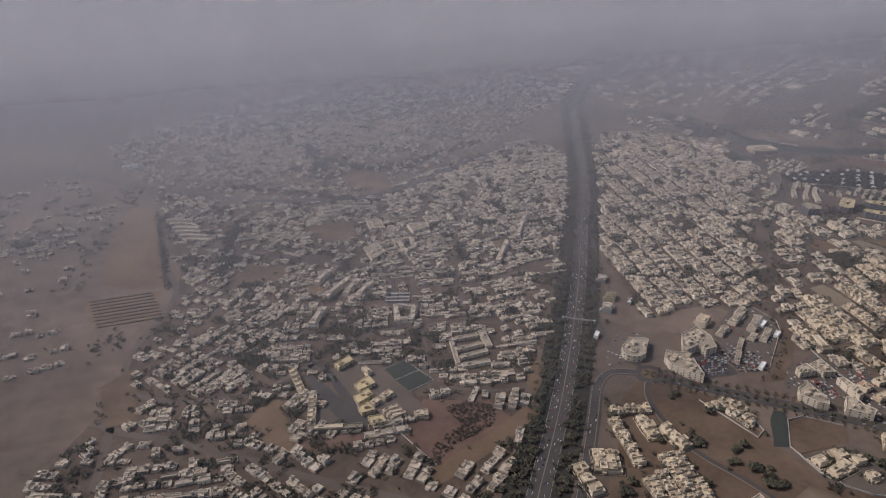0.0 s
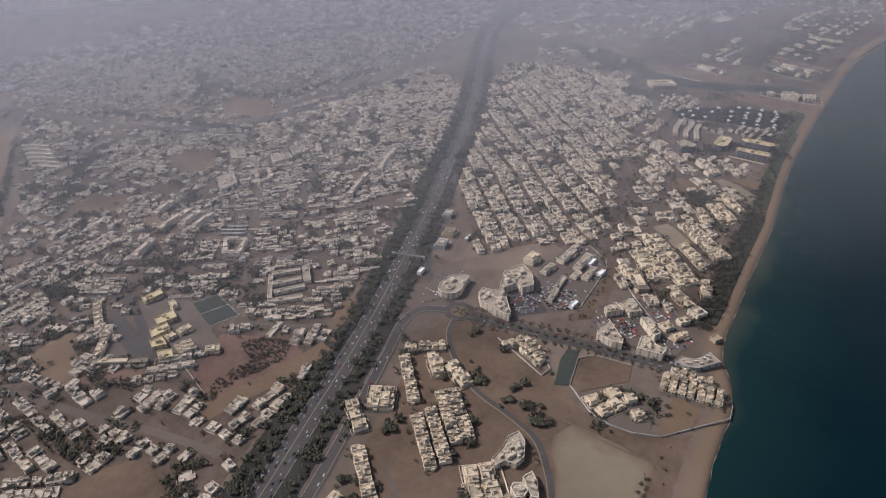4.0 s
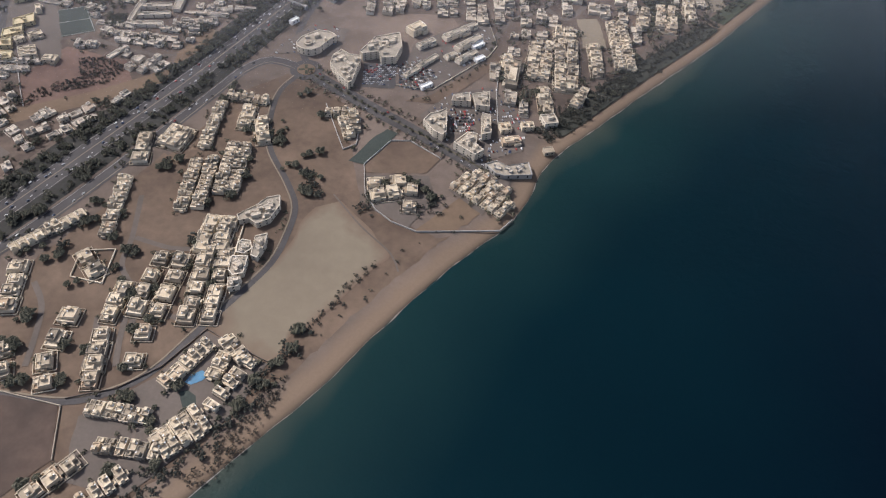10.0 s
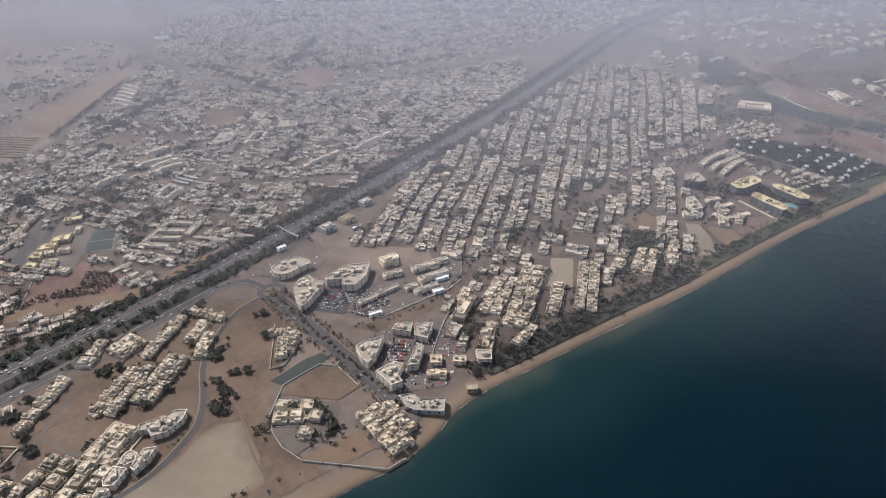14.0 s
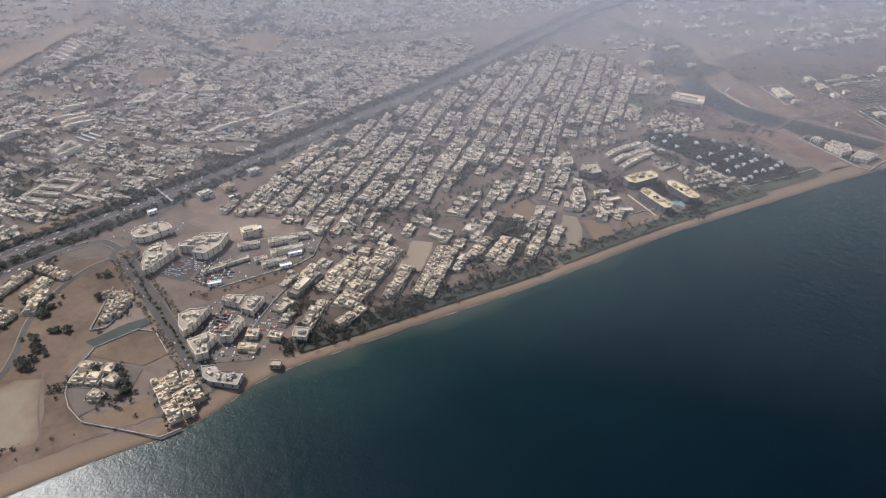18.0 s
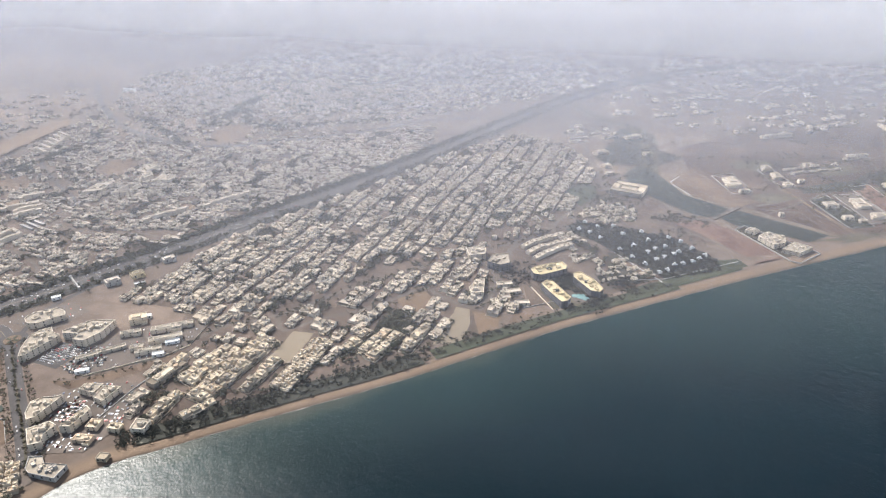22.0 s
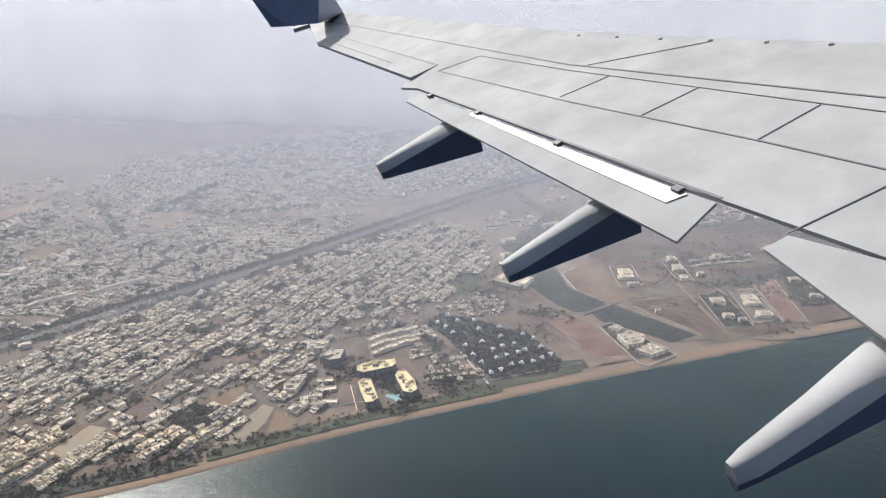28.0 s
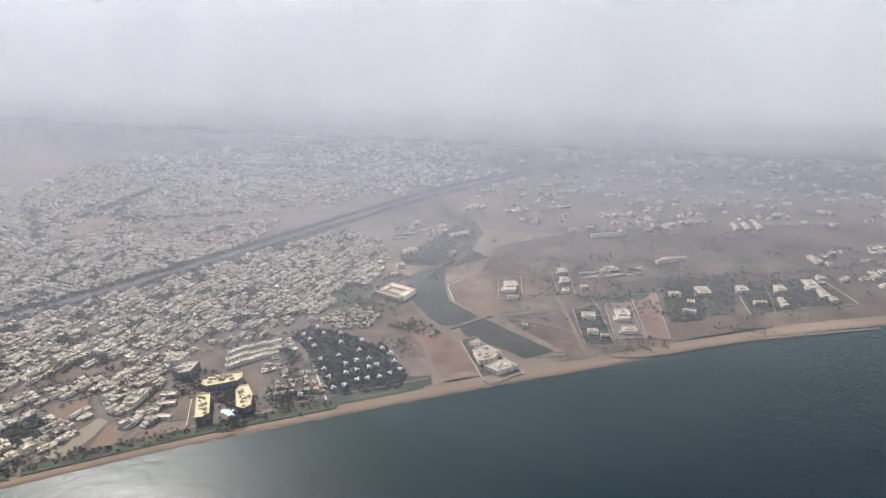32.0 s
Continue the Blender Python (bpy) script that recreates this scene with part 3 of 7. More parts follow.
OLD_D = smooth_line([(-14, 421), (-13, 465), (-16, 521), (44, 523), (83, 503)], 6)
OLD_E = smooth_line([(-26, 590), (24, 593), (76, 620), (110, 628)], 6)
OLD_F = smooth_line([(19, 524), (16, 576), (12, 677), (25, 790), (45, 900)], 8)
OLD_G = smooth_line([(-6, 431), (37, 425), (64, 431), (79, 461)], 6)
OLD_H = smooth_line([(-45, 520), (-53, 614), (-75, 640), (-150, 660), (-262, 700)], 8)
LANES = [(HWY, 30.0), (BLVD, 8.0), (BEND, 4.5), (SLIP, 6.0), (SLIP_N, 5.0), (GRID, 5.5), (WEST, 7.0), (FAR, 10.0), (FAR_B, 9.0), (NORTH, 6.0), (STREET, 5.0), (WIDE, 9.0), (CREEK_ROAD, 9.0), (OLD_A, 5.5), (OLD_B, 6.0), (OLD_C, 6.0), (OLD_D, 4.0), (OLD_E, 4.0), (OLD_F, 4.0), (OLD_G, 4.0), (OLD_H, 5.0)]
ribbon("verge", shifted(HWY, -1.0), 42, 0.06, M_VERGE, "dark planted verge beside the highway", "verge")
highway = ribbon("road", HWY, 15.5, 0.14, M_ASPHALT, "grey asphalt dual carriageway highway", "highway")
ribbon("median_strip", HWY, 0.6, 0.2, M_PALE, "", "", "", highway)
ribbon("edge_line", shifted(HWY, -7.2), 0.16, 0.2, M_KERB, "", "", "", highway)
ribbon("edge_line", shifted(HWY, 7.2), 0.16, 0.2, M_KERB, "", "", "", highway)
for k in (-3.9, 3.9):
    lane = shifted(HWY, k)
    dash = Soup()
    for i in range(0, len(lane) - 1, 1):
        d = lane[i + 1] - lane[i]
        dash.box(*(lane[i] + d / 2), 0.18, 2.0, 0.14, 0.03, math.atan2(d[1], d[0]))
    part("lane_marking", dash, M_WHITE, highway)
service = ribbon("road", SLIP, 9, 0.18, M_ASPHALT, "grey service road beside the highway")
ribbon("kerb_line", shifted(SLIP, -2.6), 0.45, 0.24, M_PALE, "", "", "", service)
ribbon("edge_line", shifted(SLIP, 3.9), 0.2, 0.24, M_KERB, "", "", "", service)
ribbon("road", SLIP_N, 5, 0.2, M_ASPHALT, "grey slip road off the roundabout")
boulevard = ribbon("road", BLVD, 11, 0.22, M_ASPHALT, "grey two-way boulevard with a planted median")
ribbon("median_strip", BLVD, 1.6, 0.3, M_SCRUB, "", "", "", boulevard)
ribbon("road", BEND, 3.4, 0.2, M_ASPHALT, "narrow winding asphalt street")
ribbon("pavement", shifted(BEND, 2.4), 0.8, 0.3, M_PALE, "pale concrete pavement along the street", "pavement")
for nm, ln, w, mt in (("road", GRID, 5, M_TRACK), ("road", STREET, 4.5, M_TRACK), ("road", WIDE, 8, M_TRACK), ("road", CREEK_ROAD, 8, M_TRACK), ("road", CAUSEWAY, 5, M_TRACK), ("road", PLAIN_ROAD, 4, M_OCHRE), ("road", WEST, 6, M_TRACK), ("road", FAR, 11, M_ASPHALT), ("road", FAR_B, 9, M_TRACK), ("road", NORTH, 6, M_TRACK), ("road", OLD_A, 5, M_TRACK), ("road", OLD_B, 6, M_TRACK), ("road", OLD_C, 7, M_ASPHALT), ("road", OLD_D, 3.4, M_TRACK), ("road", OLD_E, 3.4, M_TRACK), ("road", OLD_F, 3.4, M_TRACK), ("road", OLD_G, 3.4, M_TRACK), ("road", OLD_H, 4, M_ASPHALT)):
    ribbon(nm, ln, w, 0.1, mt, "dusty town street")
ring = Soup()


def disc(soup, x, y, r, z, h, n=28, slot=0):
    soup.prism([(x + r * math.cos(2 * math.pi * i / n), y + r * math.sin(2 * math.pi * i / n)) for i in range(n)], z, h, slot)


disc(ring, 161, 440, 12, 0.0, 0.24, 40)
island = tagged(ring.make("roundabout", [M_ASPHALT]), "asphalt roundabout with a patterned garden island", "roundabout", "", "structure")
isl = Soup()
disc(isl, 161, 440, 6.8, 0.2, 0.35)
part("island", isl, M_OCHRE, island)
for i in range(4):
    bed = Soup()
    a = radians(20 + 90 * i)
    bed.box(161 + 3.4 * math.cos(a), 440 + 3.4 * math.sin(a), 0.5, 4.4, 2.0, 0.25, a)
    part("flower_bed", bed, M_LAWN, island)

for pts in [[(150, 200), (144, 216), (140, 226)], [(138, 175), (134, 191), (129, 204)], [(110, 168), (105, 184), (97, 203), (84, 216)], [(165, 214), (182, 211), (187, 208)], [(153, 179), (147, 194), (143, 208)], [(108, 291), (119, 259), (124, 238), (142, 223)], [(121, 259), (144, 257), (157, 260)]]:
    ribbon("track", smooth_line(pts, 5), 3.2, 0.19, M_TRACK, "grey dirt lane between villas", "track")
ribbon("track", smooth_line([(221, 323), (245, 302), (268, 286), (276, 274)], 5), 1.1, 0.21, M_TRACK, "faint dusty footpath across the sand", "track")

# ---- open ground ----
OPEN = {}
TOWN_GROUND = [[(-255, 440), (-269, 492), (-266, 589), (-280, 650), (-367, 811), (-440, 925), (-256, 850), (-88, 860), (60, 1030), (150, 1100), (187, 1000), (132, 697), (87, 510), (62, 430), (35, 330), (10, 262), (-40, 160), (-200, 150), (-280, 300)],
               [(182, 528), (172, 640), (205, 850), (240, 1020), (280, 1120), (360, 1112), (443, 1046), (460, 906), (440, 800), (500, 705), (470, 655), (420, 560), (372, 470), (345, 430), (300, 470), (250, 545)]]
TOWN_GROUND.append([(438, 800), (458, 905), (470, 862), (523, 836), (592, 812), (566, 776), (532, 722), (502, 706)])
for i, pts in enumerate(TOWN_GROUND):
    patch("ground", pts, 0.03 + 0.004 * i, M_TOWN, "dusty grey-brown ground between town houses", "ground")


patch("ground", [(55, 150), (70, 215), (100, 300), (128, 405), (150, 432), (200, 410), (240, 318), (290, 306), (300, 288), (262, 222), (205, 120), (150, 60), (60, 70)], 0.02, M_SOIL, "bare tan ground between villas and beach", "ground")
patch("ground", [(540, 1090), (600, 1030), (650, 1008), (715, 992), (760, 1020), (850, 1120), (930, 1210), (1060, 1350), (1000, 1480), (880, 1520), (700, 1400), (560, 1290), (500, 1180)], 0.024, M_PLAIN, "stony brown plain with dark blotches", "ground")
patch("ground", [(446, 1050), (452, 960), (464, 905), (530, 908), (575, 900), (600, 892), (616, 908), (585, 930), (560, 936), (580, 958), (545, 975), (505, 1000), (478, 1040)], 0.044, M_TOWN, "dusty grey ground between town and lagoon", "ground")
LOT_Z = [0.07]


def lot(key, pts, mat, label, z=0.09, category="open ground"):
    OPEN[key] = pts
    LOT_Z[0] += 0.006
    return patch("ground", pts, LOT_Z[0], mat, label, category)


lot("west_field", [(-393, 743), (-405, 833), (-367, 811), (-278, 606), (-348, 606)], M_OCHRE, "bare ploughed brown field")
lot("west_plots", [(-352, 582), (-285, 601), (-266, 547), (-323, 530)], M_OCHRE, "ridged plots of a dry field")
lot("orange_lot", [(-136, 935), (-84, 944), (-70, 896), (-125, 900)], M_SOIL, "bare orange building plot")
lot("scrub_lot", [(-18, 416), (31, 412), (53, 385), (30, 362), (-8, 345), (-30, 372)], M_REDSOIL, "scrubby vacant lot by the highway")
lot("ochre_strip", [(-20, 336), (29, 375), (66, 413), (70, 398), (35, 362), (-8, 326)], M_OCHRE, "strip of bare ochre sand")
lot("orange_patch", [(-149, 393), (-140, 413), (-132, 426), (-122, 412), (-113, 385), (-107, 366), (-117, 361), (-134, 376)], M_OCHRE, "bare orange-brown dirt plot among houses")
lot("brown_plot", [(-107, 377), (-60, 378), (-57, 366), (-106, 364)], M_REDSOIL, "bare brown plot behind a school wall")
lot("school_asphalt", [(-115, 451), (-102, 445), (-66, 400), (-65, 389), (-77, 392), (-104, 431)], M_ASPHALT, "grey paved school forecourt")
lot("school_triangle", [(-101, 410), (-91, 411), (-77, 393), (-97, 390)], M_TRACK, "pale triangular school yard")
lot("oval_lot", [(-160, 744), (-143, 768), (-117, 768), (-99, 729), (-105, 706), (-137, 718)], M_SOIL, "oval vacant sand lot among houses")
lot("tan_lot", [(-221, 631), (-207, 650), (-174, 651), (-153, 626), (-175, 614), (-205, 608)], M_SOIL, "vacant tan lot among scattered houses")
lot("tan_lot_b", [(-142, 597), (-130, 608), (-114, 586), (-130, 580)], M_OCHRE, "small vacant sandy lot")
lot("tan_lot_c", [(55, 701), (72, 708), (77, 666), (66, 660)], M_OCHRE, "narrow sandy lot between house rows")
lot("tan_lot_d", [(67, 417), (80, 448), (76, 470), (70, 466), (62, 432)], M_OCHRE, "strip of sand beside the highway")
lot("west_lot", [(-276, 440), (-259, 466), (-226, 404), (-248, 392)], M_SOIL, "dusty vacant lot beside a road")
lot("corner_lot", [(-60, 290), (-34, 297), (5, 256), (-18, 212), (-60, 180), (-110, 230)], M_SOIL, "bare brown corner plot")
lot("sand_strip", [(164, 428), (196, 414), (210, 352), (238, 318), (274, 303), (304, 306), (292, 284), (270, 282), (232, 322), (207, 305), (192, 332), (172, 358), (160, 390)], M_SOIL, "bare brown sand between houses and beach")
FIELD = [(188, 222), (191, 242), (204, 260), (210, 281), (210, 297), (221, 318), (238, 309), (266, 286), (259, 270), (249, 247), (240, 229), (231, 218), (227, 200), (200, 206)]
OPEN["pale_field"] = FIELD
fring = [tuple(p) for p in smooth_line(FIELD + FIELD[:1], 4)[:-1]]
fx, fy = np.mean(fring, axis=0)
nf, fverts = len(fring), []
for k in (1.03, 0.9, 0.72, 0.5):
    fverts += [(fx + (x - fx) * k, fy + (y - fy) * k, 0.13) for x, y in fring]
fob = link_mesh("ground", fverts, [(r * nf + i, r * nf + (i + 1) % nf, r * nf + nf + (i + 1) % nf, r * nf + nf + i) for r in range(3) for i in range(nf)] + [tuple(range(3 * nf, 4 * nf))], [M_FIELD])
fob.data.attributes.new("inner", "FLOAT", "POINT").data.foreach_set("value", np.repeat(np.array((0.0, 0.5, 0.85, 1.0), dtype=np.float32), nf))
tagged(fob, "flat pale sand field behind the beach", "open ground", "", "structure")
lot("mid_lot", [(104, 330), (124, 318), (132, 288), (114, 262), (106, 262), (95, 300)], M_SOIL, "vacant brown plot between house rows")
lot("plot_a", [(562, 937), (583, 958), (619, 949), (670, 917), (641, 891), (617, 912), (590, 925)], M_REDSOIL, "vacant red-brown plot by the creek")
lot("plot_b", [(653, 887), (672, 913), (685, 907), (668, 870)], M_REDSOIL, "red-brown vacant plot behind the beach")
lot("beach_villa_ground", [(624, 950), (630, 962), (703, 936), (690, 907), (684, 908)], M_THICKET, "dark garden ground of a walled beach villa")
lot("plot_c", [(617, 868), (638, 886), (650, 876), (632, 852)], M_LAWN, "dull green mown plot behind the beach")
lot("beach_gap", [(278, 307), (328, 321), (300, 344)], M_OCHRE, "walled sand plot by the beach", 0.13)
lot("small_lot", [(352, 570), (370, 577), (380, 536), (362, 531)], M_PALE, "vacant pale sand plot among villas")
lot("sand_lot", [(449, 672), (461, 674), (472, 656), (481, 628), (462, 614)], M_PALE, "vacant sandy plot behind the beach")
lot("dirt_lot", [(465, 672), (489, 681), (495, 661), (486, 646)], M_OCHRE, "bare dirt plot behind the beach")
lot("mid_sand", [(396, 655), (410, 680), (424, 673), (430, 647), (405, 648)], M_OCHRE, "bare sandy plot beside a street")
lot("dark_garden", [(400, 638), (426, 643), (439, 604), (439, 579), (420, 576)], M_SCRUB, "shaded garden ground between villas")
lot("car_park", [(200, 460), (224, 468), (230, 437), (207, 432)], M_ASPHALT, "asphalt car park full of cars", 0.15, "car park")
lot("car_park_east", [(232, 440), (226, 466), (240, 478), (258, 460), (247, 439)], M_ASPHALT, "asphalt car park full of cars", 0.15, "car park")
lot("car_park_b", [(277, 421), (292, 426), (296, 404), (280, 399)], M_ASPHALT, "asphalt car park between blocks", 0.15, "car park")
lot("school_north", [(230, 442), (230, 496), (262, 534), (282, 543), (294, 512), (290, 496), (257, 443)], M_TRACK, "sandy walled school ground")
lot("street_strip", [(240, 425), (258, 438), (284, 480), (296, 505), (300, 490), (280, 452), (262, 428)], M_SOIL, "bare sandy strip beside a street")
lot("works_lot", [(254, 412), (284, 384), (306, 378), (332, 396), (330, 425), (300, 460), (284, 450), (272, 444)], M_TRACK, "dusty paved commercial block")
lot("suburb_lot", [(-145, 956), (-76, 950), (-69, 879), (-128, 883)], M_SOIL, "bare red-brown lot in the suburb")
lot("red_lot", [(496, 690), (512, 694), (512, 676), (500, 672)], M_SOIL, "red-brown paved yard by the beach")
lot("south_lot", [(60, 148), (137, 153), (150, 128), (128, 90), (60, 90)], M_PLAIN, "bare brown plot behind a long wall")
lot("school_yard", [(-94, 458), (-72, 478), (-52, 458), (-28, 424), (-14, 400), (-56, 392)], M_TRACK, "dusty school yard")
lot("forecourt", [(128, 452), (146, 500), (176, 500), (176, 462)], M_TRACK, "sandy forecourt of the round building")
yard_rows = Soup()
for i in range(9):
    t = i / 8
    x, y = -352 + 30 * t, 580 - 48 * t
    yard_rows.box(x + 32, y + 9, 0.05, 58, 2.2, 0.7, 0.28)
tagged(yard_rows.make("field_ridges", [M_SCRUB]), "dark ridges across a dry field", "field ridges", "", "stuff")
lawn_line = shifted(COAST[(C_S > 545) & (C_S < 760)], -17)
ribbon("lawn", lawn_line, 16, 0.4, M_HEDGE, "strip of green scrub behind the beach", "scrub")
ribbon("lawn", shifted(COAST[(C_S > 760) & (C_S < 1010)], -16), 13, 0.41, M_LAWN, "strip of green scrub behind the beach", "scrub")
ribbon("lawn", shifted(COAST[(C_S > 955) & (C_S < 1090)], -21), 14, 0.42, M_LAWN, "mown green strip behind the beach", "lawn")
turf = Soup()
turf.prism(ccw([(-53, 456), (-34, 469), (-9, 440), (-29, 425)]), 0.1, 0.15)
pitch = tagged(turf.make("sports_pitch", [M_TURF]), "dark green artificial turf pitch beside a school", "sports pitch", "", "structure")
OPEN["pitch"] = [(-57, 458), (-34, 474), (-3, 440), (-28, 420)]
for a, b in (((-52.5, 455.5), (-34, 468)), ((-34, 468), (-10, 440)), ((-10, 440), (-29, 426)), ((-29, 426), (-52.5, 455.5)), ((-41.5, 440.5), (-22, 454))):
    ln = Soup()
    d = (b[0] - a[0], b[1] - a[1])
    ln.box((a[0] + b[0]) / 2, (a[1] + b[1]) / 2, 0.24, math.hypot(*d), 0.35, 0.03, math.atan2(d[1], d[0]))
    part("pitch_line", ln, M_KERB, pitch)
lot("green_court", [(221, 355), (231, 383), (237, 392), (245, 390), (242, 381), (231, 354)], M_TURF, "dark green play court inside a wall", 0.16, "court")
lot("sand_court", [(232, 353), (243, 380), (255, 384), (279, 373), (273, 357), (235, 347)], M_SOIL, "walled sand court", 0.16, "court")
lot("villa_close", [(235, 345), (240, 328), (250, 317), (273, 308), (284, 335), (275, 355)], M_TRACK, "paved ground of a walled villa close", 0.13)
lot("villa_close_b", [(290, 346), (322, 326), (332, 326), (342, 352), (346, 372), (318, 372)], M_TRACK, "paved ground of a villa close", 0.13)
lot("pool_close", [(188, 210), (226, 199), (222, 170), (190, 120), (160, 120), (150, 150), (175, 178)], M_TRACK, "paved ground of a beach housing close", 0.1)

# water inland
for pts in ([(469, 1047), (491, 1011), (531, 987), (565, 971), (587, 966), (598, 976), (605, 1003), (553, 1017), (521, 1050), (492, 1083), (472, 1081)], [(602, 974), (614, 1003), (708, 986), (692, 958), (674, 962), (617, 963)]):
    OPEN["water%d" % pts[0][0]] = pts
    tagged(patch("water", pts, 0.45, M_LAGOON, "still dark green creek water", "creek"), kind="structure")
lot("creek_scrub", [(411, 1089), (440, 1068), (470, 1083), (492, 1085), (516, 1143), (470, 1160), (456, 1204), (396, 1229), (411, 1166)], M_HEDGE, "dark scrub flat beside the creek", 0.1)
lot("creek_sand", [(523, 1050), (530, 1064), (565, 1077), (630, 1040), (609, 1009), (569, 1017)], M_SOIL, "bare sandy bank of the lagoon")
lot("plain_lot", [(713, 1137), (732, 1159), (787, 1068), (767, 1059)], M_REDSOIL, "vacant brown plot on the plain")
lot("lagoon_lawn", [(460, 926), (464, 965), (451, 994), (428, 980), (428, 960)], M_LAWN, "dull green lawn west of the lagoon")
lot("creek_bank", [(521, 1059), (539, 1112), (592, 1049), (621, 1017), (606, 1010), (557, 1020)], M_SOIL, "pale sandy bank of the lagoon")
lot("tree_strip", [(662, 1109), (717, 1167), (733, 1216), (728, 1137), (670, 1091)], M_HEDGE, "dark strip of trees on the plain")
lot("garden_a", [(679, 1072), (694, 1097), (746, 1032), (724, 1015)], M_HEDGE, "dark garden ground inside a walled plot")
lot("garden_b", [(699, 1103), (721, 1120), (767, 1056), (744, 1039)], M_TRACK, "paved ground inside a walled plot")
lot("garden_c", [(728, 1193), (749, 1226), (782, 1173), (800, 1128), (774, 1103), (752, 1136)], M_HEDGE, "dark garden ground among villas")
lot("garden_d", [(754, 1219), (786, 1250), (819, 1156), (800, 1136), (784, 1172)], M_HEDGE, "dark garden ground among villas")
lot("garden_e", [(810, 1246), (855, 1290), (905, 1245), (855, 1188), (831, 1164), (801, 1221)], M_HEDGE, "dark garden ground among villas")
CREEK = smooth_line([(500, 1050), (484, 1100), (468, 1150), (447, 1205), (405, 1240), (350, 1262), (290, 1310)], 8)
ribbon("water", CREEK, 22, 0.4, M_SCRUB, "scrub-filled creek bed", "creek")
LANES.append((CREEK, 14.0))
ribbon("bridge", [(596, 966), (601, 978), (611, 1006), (614, 1013)], 5, 0.95, M_TRACK, "grey concrete road causeway over the creek", "bridge", "", None, 0.9)


# ---- houses ----
def villa(w, d, h, seed, walled_plot=True):
    """A flat-roofed plastered villa: storeys with parapets, side wing, roof rooms, stair tower, tank, garden wall and windows."""
    rnd = random.Random(seed)
    ob = empty("villa")
    b = Soup()
    b.walled(0, 0, 0, w, d, h * 0.6, 0, 0, 1, 0.32, 0.5)
    part("ground_floor", b, [M_VWALL, M_VROOF], ob)
    u = Soup()
    uw, ud = w * rnd.uniform(0.66, 0.88), d * rnd.uniform(0.5, 0.68)
    ux, uy = (w - uw) / 2 * rnd.choice((-0.9, 0.9)), (d - ud) / 2 * rnd.choice((-0.9, 0.9))
    u.walled(ux, uy, h * 0.6 - 0.38, uw, ud, h * 0.52, 0, 0, 1, 0.3, 0.5)
    part("upper_floor", u, [M_VWALL, M_VROOF], ob)
    k = Soup()
    k.walled(-ux * 0.8, -math.copysign(d * 0.3, uy), h * 0.6 - 0.38, w * rnd.uniform(0.35, 0.5), d * 0.26, h * rnd.uniform(0.28, 0.45), 0, 0, 1, 0.16, 0.3)
    part("roof_room", k, [M_VWALL, M_VROOF], ob)
    s = Soup()
    sx, sy = ux + uw * rnd.uniform(-0.25, 0.25), uy + ud * rnd.uniform(-0.25, 0.25)
    s.box(sx, sy, h * 1.12 - 0.85, 1.5, 1.8, 1.7, 0, 0, 1)
    part("stair_tower", s, [M_VWALL, M_VROOF], ob)
    t = Soup()
    disc(t, sx + 1.4, sy - 0.6, 0.38, h * 1.12 - 0.84, 0.8, 8)
    part("water_tank", t, M_TANK, ob)
    p = Soup()
    p.walled(rnd.choice((-1, 1)) * (w / 2 + 0.6), rnd.uniform(-0.25, 0.25) * d, 0, 1.6, d * 0.32, h * 0.5, 0, 0, 1, 0.14, 0.25)
    part("porch", p, [M_VWALL, M_VROOF], ob)
    if walled_plot:
        g = Soup()
        gw, gd = w + rnd.uniform(2.2, 4.0), d + rnd.uniform(2.2, 4.0)
        for x, y, a, c in ((0, -gd / 2, gw, 0.2), (0, gd / 2, gw, 0.2), (-gw / 2, 0, 0.2, gd), (gw / 2, 0, 0.2, gd)):
            g.box(x, y, 0, a, c, 0.85)
        part("garden_wall", g, M_VWALL, ob)
    win = Soup()
    win.box(0, 0, 0, 1.0, 0.14, 1.0)
    first = None
    for face, q in ((-1, -0.28), (-1, 0.22), (1, -0.2)):
        if first is None:
            first = part("window", win, M_GLASS, ob)
            wo = first
        else:
            wo = new("window", first.data)
            wo.parent = ob
        wo.location = (q * w, face * d / 2, h * 0.2)
    return ob


VILLAS = [villa(7.6, 7.2, 4.4, 1), villa(6.8, 8.4, 4.1, 2), villa(9.2, 7.6, 4.7, 3), villa(4.7, 7.6, 4.2, 4, False), villa(8.4, 9.4, 4.5, 5), villa(4.5, 8.4, 3.9, 6, False), villa(8.8, 8.2, 5.0, 7)]
for v in VILLAS:
    tagged(v, "cream plastered flat-roofed villa in a walled plot", "villa", "villas between highway and beach")
used = [False] * len(VILLAS)
TAKEN = []


def put_villa(x, y, ang, kind=None):
    k = random.randrange(len(VILLAS)) if kind is None else kind
    m = pose(x, y, 0.0, 0, 0, math.degrees(ang) + random.choice((0, 180) if k in (3, 5) else (0, 90, 180, 270)))
    TAKEN.append((x, y, 6.0))
    if used[k]:
        copy_thing(VILLAS[k], m)
    else:
        VILLAS[k].matrix_basis = m
        used[k] = True


